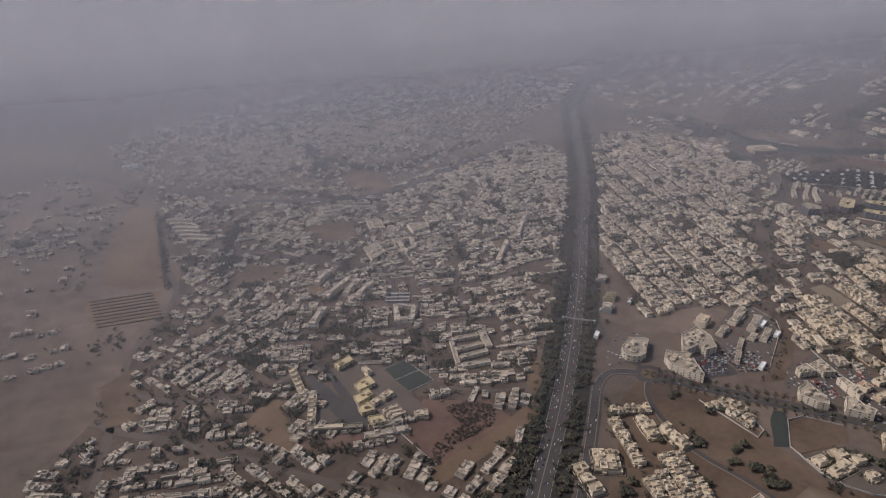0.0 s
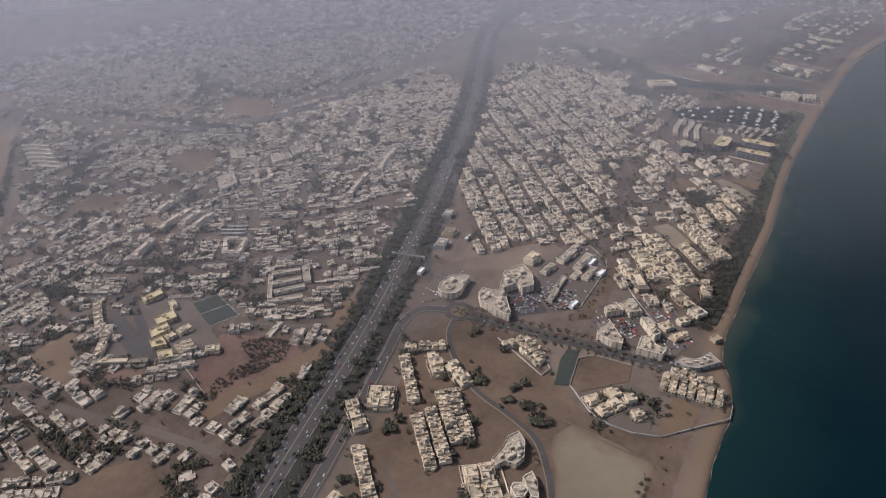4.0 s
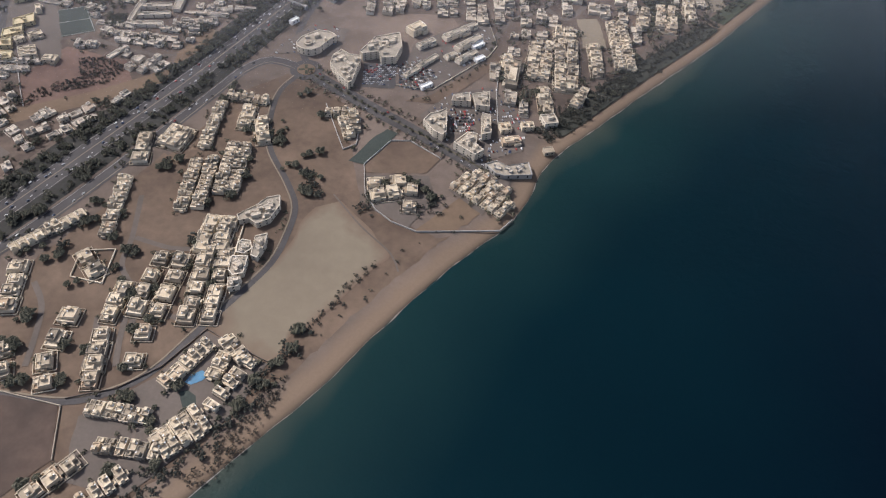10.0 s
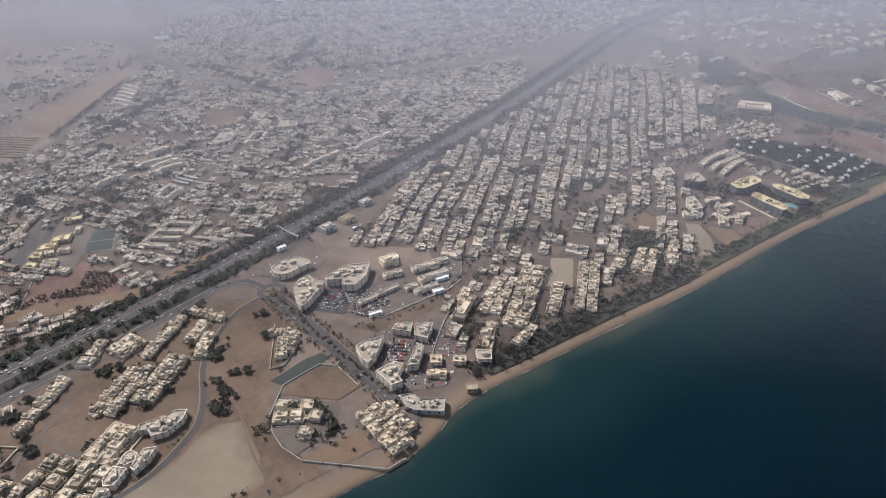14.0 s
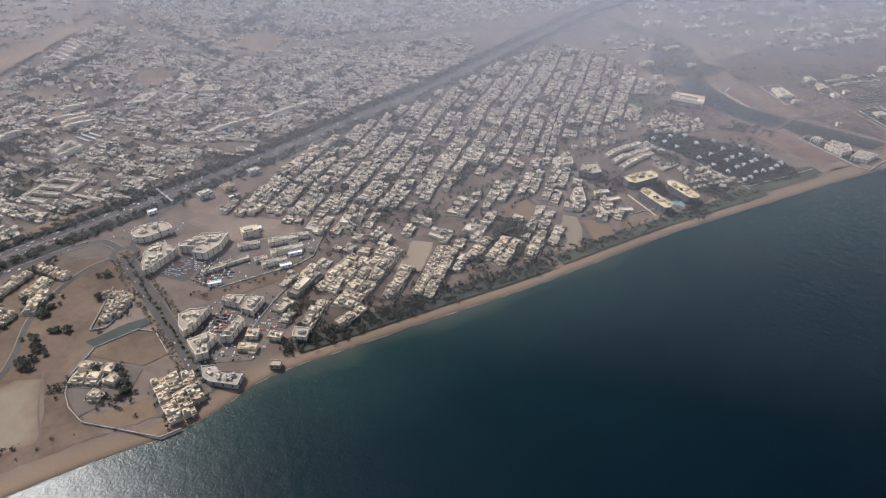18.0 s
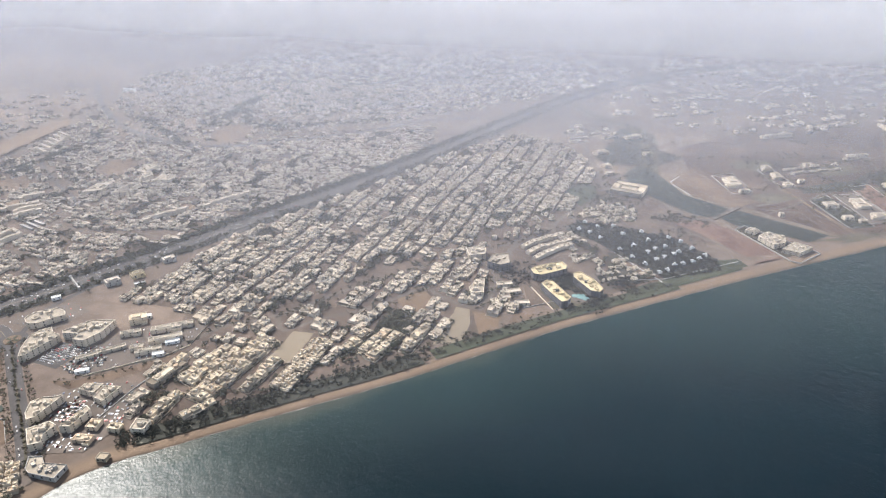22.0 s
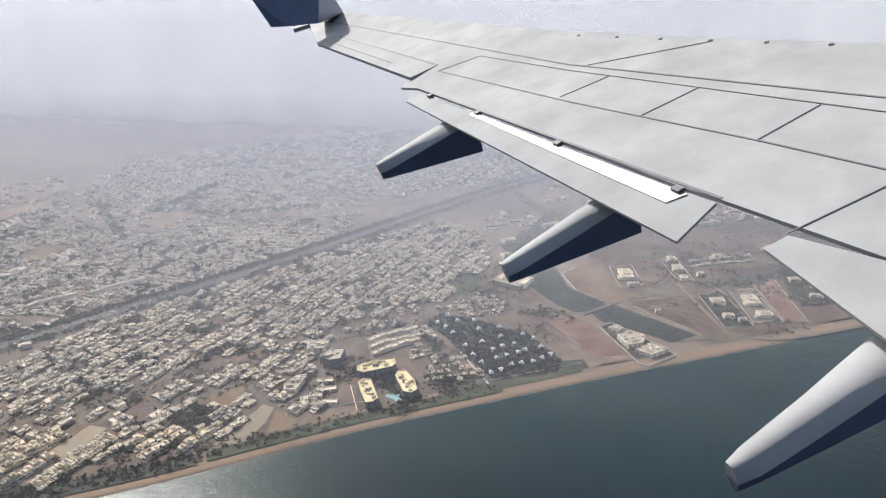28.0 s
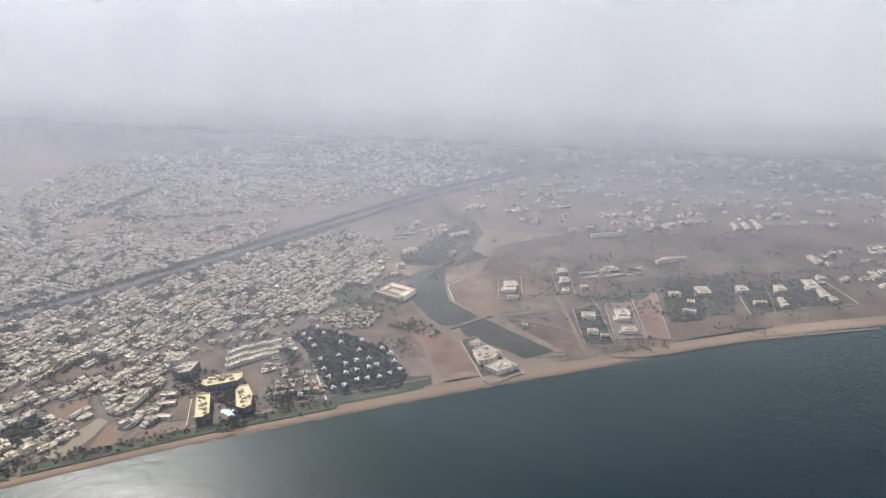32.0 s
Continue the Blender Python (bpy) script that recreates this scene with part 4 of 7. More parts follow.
def row(x0, y0, x1, y1, step, wide=1, gap=8.0, jitter=0.6, kinds=None):
    L = math.hypot(x1 - x0, y1 - y0)
    n = max(1, round(L / step) + 1)
    ang = math.atan2(y1 - y0, x1 - x0)
    for j in range(wide):
        o = (j - (wide - 1) / 2) * gap
        for i in range(n):
            t = i / max(1, n - 1)
            x = x0 + (x1 - x0) * t - math.sin(ang) * o + random.uniform(-jitter, jitter)
            y = y0 + (y1 - y0) * t + math.cos(ang) * o + random.uniform(-jitter, jitter)
            put_villa(x, y, ang, None if kinds is None else random.choice(kinds))


TERRACE, BIG = (3, 5), (0, 1, 2, 4, 6)
for r in ((121, 394, 146, 396, 5.0, 1, 8, 0.2, TERRACE), (119, 384, 126, 342, 4.8, 1, 8, 0.2, TERRACE), (140, 384, 143, 368, 8, 1, 8, 0.5, BIG), (153, 372, 160, 358, 7, 1, 8, 0.5, BIG), (144, 347, 152, 306, 5.0, 1, 8, 0.3, TERRACE),
          (152, 348, 160, 308, 5.2, 1, 8, 0.3, TERRACE), (137, 331, 145, 291, 4.7, 1, 7, 0.15, TERRACE), (128, 326, 136, 287, 4.7, 1, 7, 0.15, TERRACE), (105, 350, 104, 338, 8, 2, 8, 0.5, BIG), (93, 300, 104, 257, 4.8, 1, 7, 0.2, TERRACE),
          (83, 266, 61, 234, 4.8, 1, 7, 0.2, TERRACE), (164, 282, 166, 262, 7.5, 2, 10, 0.6, BIG), (149, 248, 152, 214, 10.5, 2, 12, 1.0, BIG), (172, 260, 180, 216, 9.5, 2, 11, 0.8, BIG),
          (102, 238, 112, 230, 10, 1, 8, 0.5, BIG), (133, 223, 135, 206, 11, 1, 8, 0.5, BIG), (138, 193, 146, 168, 9.5, 1, 8, 0.5, BIG), (157, 200, 161, 184, 12, 1, 8, 0.5, BIG), (115, 200, 117, 185, 12, 1, 8, 0.5, BIG), (119, 173, 125, 162, 11, 1, 8, 0.5, BIG),
          (95, 173, 102, 162, 11, 1, 8, 0.5, BIG), (72, 222, 80, 198, 9, 1, 8, 0.5, BIG), (56, 212, 66, 180, 10, 1, 8, 0.5, BIG), (78, 180, 84, 166, 11, 1, 8, 0.5, BIG), (193, 201, 182, 176, 4.6, 1, 7, 0.4, TERRACE), (204, 197, 203, 186, 5.4, 1, 7, 0.4, TERRACE), (217, 196, 209, 171, 6.5, 1, 7, 0.6, TERRACE),
          (207, 162, 195, 146, 5.2, 2, 8, 0.5, TERRACE), (155, 155, 181, 157, 4.7, 1, 7, 0.1, TERRACE), (168, 139, 194, 142, 5.4, 1, 7, 0.3, TERRACE), (160, 128, 151, 112, 8, 1, 8, 0.5, BIG), (184, 128, 168, 104, 5.4, 1, 7, 0.4, TERRACE), (214, 198, 202, 206, 5.5, 1, 7, 0.3, TERRACE),
          (244, 339, 258, 344, 13, 1, 9, 0.3, BIG), (248, 328, 258, 333, 8, 1, 9, 0.4, BIG), (267, 339, 270, 324, 12, 1, 10, 0.4, BIG), (296, 354, 328, 338, 5.6, 2, 8.5, 0.3, TERRACE), (306, 364, 326, 352, 6, 1, 7, 0.3, TERRACE), (86, 338, 92, 320, 9, 1, 8, 0.5, BIG), (193, 397, 209, 401, 5.4, 1, 8, 0.3, TERRACE), (206, 391, 214, 378, 5.0, 1, 8, 0.3, TERRACE), (211, 396, 216, 384, 6.0, 1, 8, 0.3, TERRACE),
          (330, 482, 329, 522, 8.5, 2, 9, 0.6, BIG), (353, 473, 345, 547, 8.2, 2, 9.5, 0.6, BIG), (375, 498, 370, 530, 8.2, 1, 9, 0.6, BIG), (396, 511, 385, 570, 5.0, 2, 9, 0.3, TERRACE), (407, 576, 408, 599, 8, 1, 9, 0.6, BIG), (426, 577, 427, 607, 8, 2, 9.5, 0.6, BIG),
          (448, 598, 445, 629, 7.6, 1, 9, 0.6, BIG), (310, 472, 305, 495, 9, 1, 9, 0.6, BIG), (343, 440, 337, 464, 9, 1, 9, 0.6, BIG), (362, 454, 366, 470, 9, 1, 9, 0.6, BIG)):
    row(*r)

# stuff: the rest of the town, joined district by district
BLOCKS = [(152, 477, 16), (182, 453, 14), (196, 450, 15), (212, 488, 15), (150, 540, 10), (158, 561, 10), (158, 596, 9), (174, 552, 6), (203, 392, 14), (266, 404, 14), (279, 436, 12), (297, 444, 14), (303, 415, 10), (291, 393, 12), (312, 477, 12), (326, 377, 10), (348, 399, 6),
          (489, 774, 16), (512, 735, 18), (531, 763, 18), (439, 770, 12), (409, 768, 10), (492, 995, 26), (-58, 437, 14), (-40, 405, 12), (23, 480, 27), (-44, 572, 14), (-37, 538, 15), (-105, 592, 10), (-91, 592, 9), (-79, 586, 9), (-123, 615, 10), (-117, 538, 10), (-82, 746, 14), (-55, 738, 10), (-28, 736, 14), (-75, 674, 14), (-40, 688, 12), (-100, 406, 8), (-118, 440, 8),
          (158, 471, 17), (208, 478, 14), (289, 390, 12), (303, 410, 10), (325, 372, 12), (267, 402, 12), (281, 436, 9), (294, 438, 9), (416, 762, 13), (449, 758, 14), (452, 706, 12), (345, 430, 12), (478, 800, 22), (470, 822, 16), (495, 764, 20), (516, 730, 18), (535, 758, 18), (518, 752, 24), (665, 945, 34)]


def clear(x, y, pad=3.0):
    if shore(x, y) < 36:
        return False
    for ln, w in LANES:
        if off_line(ln, x, y) < w / 2 + pad + (4 if w > 20 else 0):
            return False
    for pts in OPEN.values():
        if inside(pts, x, y):
            return False
    for bx, by, r in BLOCKS:
        if (x - bx) ** 2 + (y - by) ** 2 < r * r:
            return False
    return True


def grid_points(poly, ang, along, rows, rnd, dens, pad=3.0, bend=0.0, cross=58.0):
    """Plots in rows; every row is broken by cross streets and odd empty plots."""
    cx, cy = np.mean(poly, axis=0)
    rad = max(math.hypot(x - cx, y - cy) for x, y in poly)
    c, s = math.cos(ang), math.sin(ang)
    out, b = [], -rad
    k = 0
    while b < rad:
        a = -rad
        shift = rnd.uniform(-9, 9)
        while a < rad:
            wob = bend * noise.noise((a * 0.008, b * 0.008, cx * 0.01))
            x, y = cx + a * c - (b + wob) * s, cy + a * s + (b + wob) * c
            street = ((a + shift) % cross) < along * 0.9
            a += along * rnd.uniform(0.88, 1.14)
            thin = dens + 0.35 * noise.noise((x * 0.025, y * 0.025, 4.0))
            if not street and rnd.random() < thin and inside(poly, x, y) and clear(x, y, pad):
                out.append((x, y, ang + bend * 0.004 * math.sin(a * 0.02)))
        b += rows[k % len(rows)] * rnd.uniform(0.92, 1.08)
        k += 1
    return out


def house_into(sp, x, y, a, w, d, h, rnd):
    """One joined town house: parapet roof, upper floor, a side wing, roof room, yard wall."""
    c, s = math.cos(a), math.sin(a)

    def at(u, v):
        return x + u * c - v * s, y + u * s + v * c

    sp.walled(x, y, 0, w, d, h * 0.55, a, 0, 1, 0.27, 0.4)
    corners = [(-1, -1), (1, -1), (1, 1), (-1, 1)]
    rnd.shuffle(corners)
    for q in range(rnd.choice((1, 2, 2, 3))):
        uw, ud = w * rnd.uniform(0.3, 0.56), d * rnd.uniform(0.3, 0.56)
        px, py = at(corners[q][0] * (w - uw) * 0.46, corners[q][1] * (d - ud) * 0.46)
        sp.walled(px, py, h * 0.55 - 0.39, uw, ud, h * rnd.uniform(0.3, 0.6), a, 0, 1, 0.24, 0.35)
    if rnd.random() < 0.5:
        px, py = at(rnd.choice((-1, 1)) * w * 0.52, rnd.uniform(-0.25, 0.25) * d)
        sp.walled(px, py, 0, w * 0.4, d * rnd.uniform(0.35, 0.6), h * rnd.uniform(0.4, 0.5), a, 0, 1, 0.2, 0.25)
    if rnd.random() < 0.6:
        px, py = at(rnd.uniform(-0.3, 0.3) * w, rnd.uniform(-0.3, 0.3) * d)
        sp.box(px, py, h * 0.5, 1.0, 1.2, h * 0.7, a, 0, 1)
    for q in range(3):
        u = rnd.uniform(-0.36, 0.36) * w
        px, py = at(u, (-1, 1, -1)[q] * (d / 2 + 0.02))
        sp.box(px, py, h * 0.16, 0.9, 0.1, h * 0.24, a, 2)
    px, py = at(w / 2 + 0.02, rnd.uniform(-0.3, 0.3) * d)
    sp.box(px, py, h * 0.16, 0.1, 0.9, h * 0.24, a, 2)
    if rnd.random() < 0.55:
        k = rnd.choice((-1, 1))
        px, py = at(k * w * 0.66, 0)
        sp.box(px, py, 0, 0.26, d * 1.15, 0.9, a)
        px, py = at(k * w * 0.5, rnd.choice((-1, 1)) * d * 0.57)
        sp.box(px, py, 0, w * 0.34, 0.26, 0.9, a)


def garden_at(x, y):
    """Where the town leaves room for dark gardens between its houses."""
    return noise.noise((x * 0.034, y * 0.034, 2.0)) + 0.5 * noise.noise((x * 0.09, y * 0.09, 6.0)) > 0.3


def town(name, poly, ang, along, rows, size, dens, seed, label, bend=0.0, tall=3.6, long_share=0.0):
    rnd = random.Random(seed)
    near = {}
    for x, y, r in TAKEN:
        near.setdefault((int(x // 14), int(y // 14)), []).append((x, y, r))
    sp = Soup()
    kept = []
    for x, y, a in grid_points(poly, ang, along, rows, rnd, dens, 3.0, bend):
        if any((x - tx) ** 2 + (y - ty) ** 2 < (r + size * 0.4) ** 2 for i in (-1, 0, 1) for j in (-1, 0, 1) for tx, ty, r in near.get((int(x // 14) + i, int(y // 14) + j), ())):
            continue
        if garden_at(x, y) and rnd.random() < 0.85:
            GARDENS.append((x, y))
            continue
        a += rnd.uniform(-0.1, 0.1)
        w, d, h = size * rnd.uniform(0.72, 1.2), size * rnd.uniform(0.7, 1.12), tall * rnd.uniform(0.7, 1.3)
        if rnd.random() < long_share:
            w, d, h = size * rnd.uniform(2.2, 3.4), size * 0.62, tall * 0.8
        house_into(sp, x, y, a, w, d, h, rnd)
        kept.append((x, y))
    if sp.v:
        tagged(sp.make(name, [M_GWALL, M_GROOF, M_GLASS] if name == "villa_rows" else [M_WALL, M_ROOF, M_GLASS]), label, "houses", "", "stuff")
    return kept


OLD = [(-255, 440), (-269, 492), (-266, 589), (-280, 650), (-367, 811), (-440, 925), (-256, 850), (-88, 860), (60, 1030), (150, 1100), (195, 1000), (140, 697), (95, 510), (70, 430), (40, 330), (20, 270), (-40, 160), (-200, 150), (-280, 300)]
homes, GARDENS = [], []
random.seed(5)


def quarter(poly, x0, x1, y0, y1):
    """The part of a district inside a box, by clipping."""
    for ax, lim, sgn in ((0, x0, 1), (0, x1, -1), (1, y0, 1), (1, y1, -1)):
        out = []
        for i in range(len(poly)):
            p, q = poly[i], poly[(i + 1) % len(poly)]
            a, b = sgn * (p[ax] - lim), sgn * (q[ax] - lim)
            if a >= 0:
                out.append(p)
            if a * b < 0:
                t = a / (a - b)
                out.append((p[0] + (q[0] - p[0]) * t, p[1] + (q[1] - p[1]) * t))
        poly = out
        if len(poly) < 3:
            return []
    return poly


rq = random.Random(11)
for ix in range(-440, 200, 74):
    for iy in range(150, 1110, 70):
        q = quarter(OLD, ix, ix + 72, iy, iy + 68)
        if len(q) > 2 and abs(area(q)) > 300:
            east = ix > -80 and iy > 420
            lie = (rq.uniform(2, 14) if iy < 600 else rq.uniform(18, 30)) if east else rq.choice((60, 65, 15, 150, 5, 70)) + rq.uniform(-8, 8)
            homes += town("old_town_houses", q, radians(lie), 7.2 if east else 7.9, (7.6, 7.8, 10.8) if east else (8.2, 9.4, 12.4), 6.9 if east else 6.7, rq.uniform(0.96, 1.1) if east else (rq.uniform(0.85, 1.05) if iy < 400 and ix > -180 else rq.uniform(0.62, 0.9)), rq.randrange(9999), "close-packed flat-roofed cream and grey town houses", 6.0 if east else 12.0, 3.4, 0.1 if east else 0.05)
GRIDTOWN = [(182, 528), (172, 640), (205, 850), (240, 1020), (280, 1120), (360, 1112), (443, 1046), (452, 906), (400, 810), (345, 680), (318, 590), (296, 536), (250, 545)]
homes_b = town("villa_rows", GRIDTOWN, radians(100), 7.0, (8.8, 13.4), 8.2, 0.98, 21, "rows of cream flat-roofed villas along straight streets", 5.0, 4.0)
SHORETOWN = [(296, 470), (322, 432), (350, 425), (372, 450), (402, 490), (450, 570), (495, 640), (520, 690), (470, 735), (430, 760), (400, 800), (350, 660), (322, 590), (300, 525)]
homes_b += town("villa_rows", SHORETOWN, radians(97), 7.6, (9.2, 13.6), 8.6, 0.96, 22, "rows of cream flat-roofed villas near the beach", 4.0, 4.2)
homes_b += town("villa_rows", [(410, 800), (440, 800), (462, 845), (462, 900), (452, 905)], radians(110), 7.5, (9, 12), 6.2, 0.9, 23, "rows of cream villas near the hotel", 3.0, 4.0)
homes_b += town("villa_rows", [(540, 778), (575, 800), (586, 812), (545, 830), (520, 815)], radians(50), 6.5, (8, 10), 5.0, 0.85, 24, "small cream houses beside the hotel", 2.0, 3.2)
homes_b += town("villa_rows", [(462, 797), (500, 794), (522, 815), (523, 834), (470, 860), (460, 830)], radians(65), 6.5, (8.5, 11), 6.0, 0.95, 25, "terraced cream houses behind the hotel", 2.0, 3.4)
homes_b += town("villa_rows", [(470, 690), (495, 700), (485, 735), (455, 760), (440, 752), (462, 715)], radians(60), 8.0, (9, 11), 6.5, 0.9, 26, "low cream blocks beside the hotel", 2.0, 3.6)
homes_b += town("villa_rows", [(468, 900), (500, 898), (528, 926), (508, 952), (470, 948)], radians(40), 6.0, (7, 9), 5.2, 1.0, 27, "small pale houses beside the lagoon", 2.0, 3.2)
homes_c = town("far_town_houses", [(-560, 1090), (-430, 935), (-256, 862), (-88, 872), (110, 1130), (250, 1380), (150, 1600), (-140, 1640), (-330, 1500), (-480, 1280)], radians(70), 9.0, (10, 10, 16), 7.0, 0.6, 31, "pale flat-roofed houses of a far suburb", 20.0, 4.2)
homes_c += town("far_town_houses", [(-227, 1229), (2, 1225), (-35, 1039), (-195, 1085)], radians(12), 10.5, (11, 12, 17), 9.5, 1.0, 36, "bright flat-roofed apartment houses of a far suburb", 8.0, 6.5, 0.2)
homes_c += town("far_town_houses", [(-348, 1099), (-235, 1155), (-190, 944), (-293, 928)], radians(40), 8.4, (9, 9, 14), 7.2, 1.0, 37, "close-packed pale houses of a far suburb", 14.0, 4.4)
homes_c += town("far_town_houses", [(-510, 770), (-440, 770), (-430, 700), (-500, 690)], radians(20), 8.5, (9, 14), 7.0, 0.8, 38, "pale houses of a hamlet below the hills", 10.0, 3.8)
homes_c += town("far_town_houses", [(250, 1380), (340, 1560), (560, 1640), (950, 1800), (700, 2050), (230, 1850), (-140, 1650), (150, 1600)], radians(40), 13.0, (14, 14, 26), 9.0, 0.45, 32, "pale flat-roofed houses of a far suburb", 20.0, 5.0)
homes_c += town("far_town_houses", [(-640, 860), (-560, 960), (-420, 850), (-400, 640), (-320, 480), (-330, 320), (-640, 330)], radians(20), 9.0, (10, 24), 6.6, 0.3, 33, "scattered pale houses at the foot of the hills", 15.0, 3.6)
homes_c += town("far_town_houses", [(290, 1330), (380, 1275), (559, 1270), (800, 1460), (1150, 1650), (950, 1800), (560, 1620), (350, 1540)], radians(48), 13.0, (13, 30), 9.0, 0.4, 34, "pale blocks and sheds on the northern plain", 12.0, 4.5)
homes_c += town("far_town_houses", [(320, 1150), (372, 1130), (420, 1180), (395, 1225), (345, 1215)], radians(48), 11.0, (10, 14), 8.0, 0.6, 39, "pale sheds and yards beside the creek", 6.0, 4.0, 0.5)
homes_c += town("far_town_houses", [(640, 1170), (690, 1215), (700, 1190), (660, 1150)], radians(45), 9.0, (10, 13), 6.0, 0.8, 40, "low pale houses on the northern plain", 4.0, 3.4, 0.3)
homes_c += town("far_town_houses", [(840, 1250), (930, 1280), (1400, 1750), (1200, 1700), (860, 1400)], radians(45), 12.0, (13, 20), 8.0, 0.45, 35, "pale villas on the northern plain", 8.0, 4.2)

# ---- landmark buildings ----
def block(name, x, y, w, d, h, ang, wall, roof, label, category="building", storeys=2, extra=None, group=""):
    """A larger flat-roofed building: body with parapet, window bands by storey, roof plant."""
    ob = empty(name, x, y, 0, ang)
    b = Soup()
    b.walled(0, 0, 0, w, d, h, 0, 0, 1, 0.3, 0.6)
    part("body", b, [wall, roof], ob)
    sh = h / storeys
    pane = Soup()
    pane.box(0, 0, 0, 1.0, 0.12, sh * 0.45)
    base = None
    n = max(2, min(3, int(w / 5)))
    for face in (-1,) if name in ("plain_villa", "terrace_house", "long_block", "courtyard_wing", "school_wing", "parking_shade") else (-1, 1):
        for k in range(storeys):
            for i in range(n):
                if base is None:
                    base = part("window", pane, M_GLASS, ob)
                    wo = base
                else:
                    wo = new("window", base.data)
                    wo.parent = ob
                wo.location = (-w / 2 + w * (i + 0.5) / n, face * d / 2, k * sh + sh * 0.3)
    if w > 9 and h > 3.2:
        for k, (fx, fy, ww, dd, hh) in enumerate(((0.3, -0.5, 0.34, 0.4, 0.62), (-0.28, 0.48, 0.4, 0.36, 0.48), (-0.1, 0.0, 0.5, 0.5, 1.22))):
            an = Soup()
            an.walled(fx * w, fy * d, 0 if k < 2 else h - 0.6, ww * w, dd * d + 1.0, h * hh if k < 2 else h * 0.3, 0, 0, 1, 0.25, 0.4)
            part("annex" if k < 2 else "penthouse", an, [wall, roof], ob)
    for i in range(extra if extra is not None else 2):
        r = Soup()
        r.box(w * (-0.25 + 0.5 * i), d * 0.1 * (-1) ** i, h - 0.6, min(3.2, w * 0.22), min(2.6, d * 0.3), 1.7, 0, 0, 1)
        part("roof_plant", r, [wall, roof], ob)
    return tagged(ob, label, category, group)


def poly_block(name, pts, h, wall, roof, label, category="building", storeys=3, rooms=5, seed=0, group="", z0=0.0):
    """A flat-roofed building on any plan: body with a parapet, roof rooms and plant, rows of windows."""
    rnd = random.Random(seed)
    pts = ccw(pts)
    cx, cy = np.mean(pts, axis=0)
    ob = empty(name, cx, cy)
    q = [(x - cx, y - cy) for x, y in pts]
    n = len(q)
    rad = max(math.hypot(x, y) for x, y in q)
    k = 1 - 0.45 / (0.7 * rad)
    v = [(x, y, z0) for x, y in q] + [(x, y, h) for x, y in q] + [(x * k, y * k, h) for x, y in q] + [(x * k, y * k, h - 0.7) for x, y in q]
    b = Soup()
    for r in range(3):
        # Walls in the shade colour stop at the parapet, which takes the roof colour.
        b.quads(v[r * n:(r + 2) * n], [(i, (i + 1) % n, n + (i + 1) % n, n + i) for i in range(n)], 1 if r and wall == M_SHADED_FACADE else 0)
    b.quads(v[3 * n:], [tuple(range(n))], 1)
    part("body", b, [wall, roof], ob)
    a = math.atan2(q[1][1] - q[0][1], q[1][0] - q[0][0])
    made = tries = 0
    while made < rooms * 2.0 and tries < 260:
        tries += 1
        x, y = rnd.uniform(-rad, rad) * 0.8, rnd.uniform(-rad, rad) * 0.8
        w, d = rnd.uniform(1.4, 4.6), rnd.uniform(1.2, 3.4)
        if all(inside(q, x + i * w * 0.7, y + j * d * 0.7) for i in (-1, 1) for j in (-1, 1)):
            r = Soup()
            if made % 3 == 2:
                r.box(x, y, h - 0.7, w * 0.4, d * 0.4, 1.3, a, 0, 1)
            else:
                r.walled(x, y, h - 0.7, w, d, rnd.uniform(1.2, 2.6), a, 0, 1, 0.18, 0.3)
            part("roof_plant" if made % 3 == 2 else "roof_room", r, [roof if wall == M_SHADED_FACADE else wall, M_GROOF if roof == M_FLAT else roof], ob)
            made += 1
    sh = (h - z0) / storeys
    pane = Soup()
    pane.box(0, 0, 0, 1.0, 0.14, sh * 0.45)
    base = None
    for i in range(n):
        (x0, y0), (x1, y1) = q[i], q[(i + 1) % n]
        L = math.hypot(x1 - x0, y1 - y0)
        m = min(3, int(L / 4.0))
        for s in range(storeys):
            for j in range(m):
                t = (j + 0.5) / m
                if base is None:
                    base = part("window", pane, M_GLASS, ob)
                    wo = base
                else:
                    wo = new("window", base.data)
                    wo.parent = ob
                wo.matrix_basis = pose(x0 + (x1 - x0) * t, y0 + (y1 - y0) * t, z0 + s * sh + sh * 0.3, 0, 0, math.degrees(math.atan2(y1 - y0, x1 - x0)))
    return tagged(ob, label, category, group)


poly_block("round_building", [(145, 463), (147, 459.5), (151, 457.5), (155, 456.5), (159, 457.5), (164, 462), (166, 469), (168.5, 475), (171.5, 481), (168, 483.5), (164, 484.5), (156, 484), (151, 478), (146, 471)], 6.0, M_GWALL, M_FLAT, "cream building with a rounded end by the roundabout", "building", 2, 3, 3)
drum = empty("roof_drum", 154, 465, 5.4)
cr = Soup()
disc(cr, 0, 0, 3.2, 0, 1.3, 18)
part("wall", cr, M_VWALL, drum)
cr = Soup()
disc(cr, 0, 0, 1.5, 1.3, 0.7, 12)
part("cap", cr, M_VROOF, drum)
tagged(drum, "low round cream drum on a flat roof", "roof drum")
poly_block("apartment_block", [(178, 446), (177, 456), (181, 464), (189, 460), (197, 461), (199, 454), (199, 444), (200, 430), (198, 426), (188, 434)], 6.5, M_GWALL, M_FLAT, "broad cream apartment block facing the roundabout", "building", 3, 14, 4, "blocks at the roundabout")
poly_block("apartment_block", [(195, 465), (201, 487), (218, 498), (224, 482), (223, 466), (213, 462), (209, 469), (198, 463)], 7, M_GWALL, M_FLAT, "broad cream apartment block beside a car park", "building", 4, 14, 5, "blocks at the roundabout")
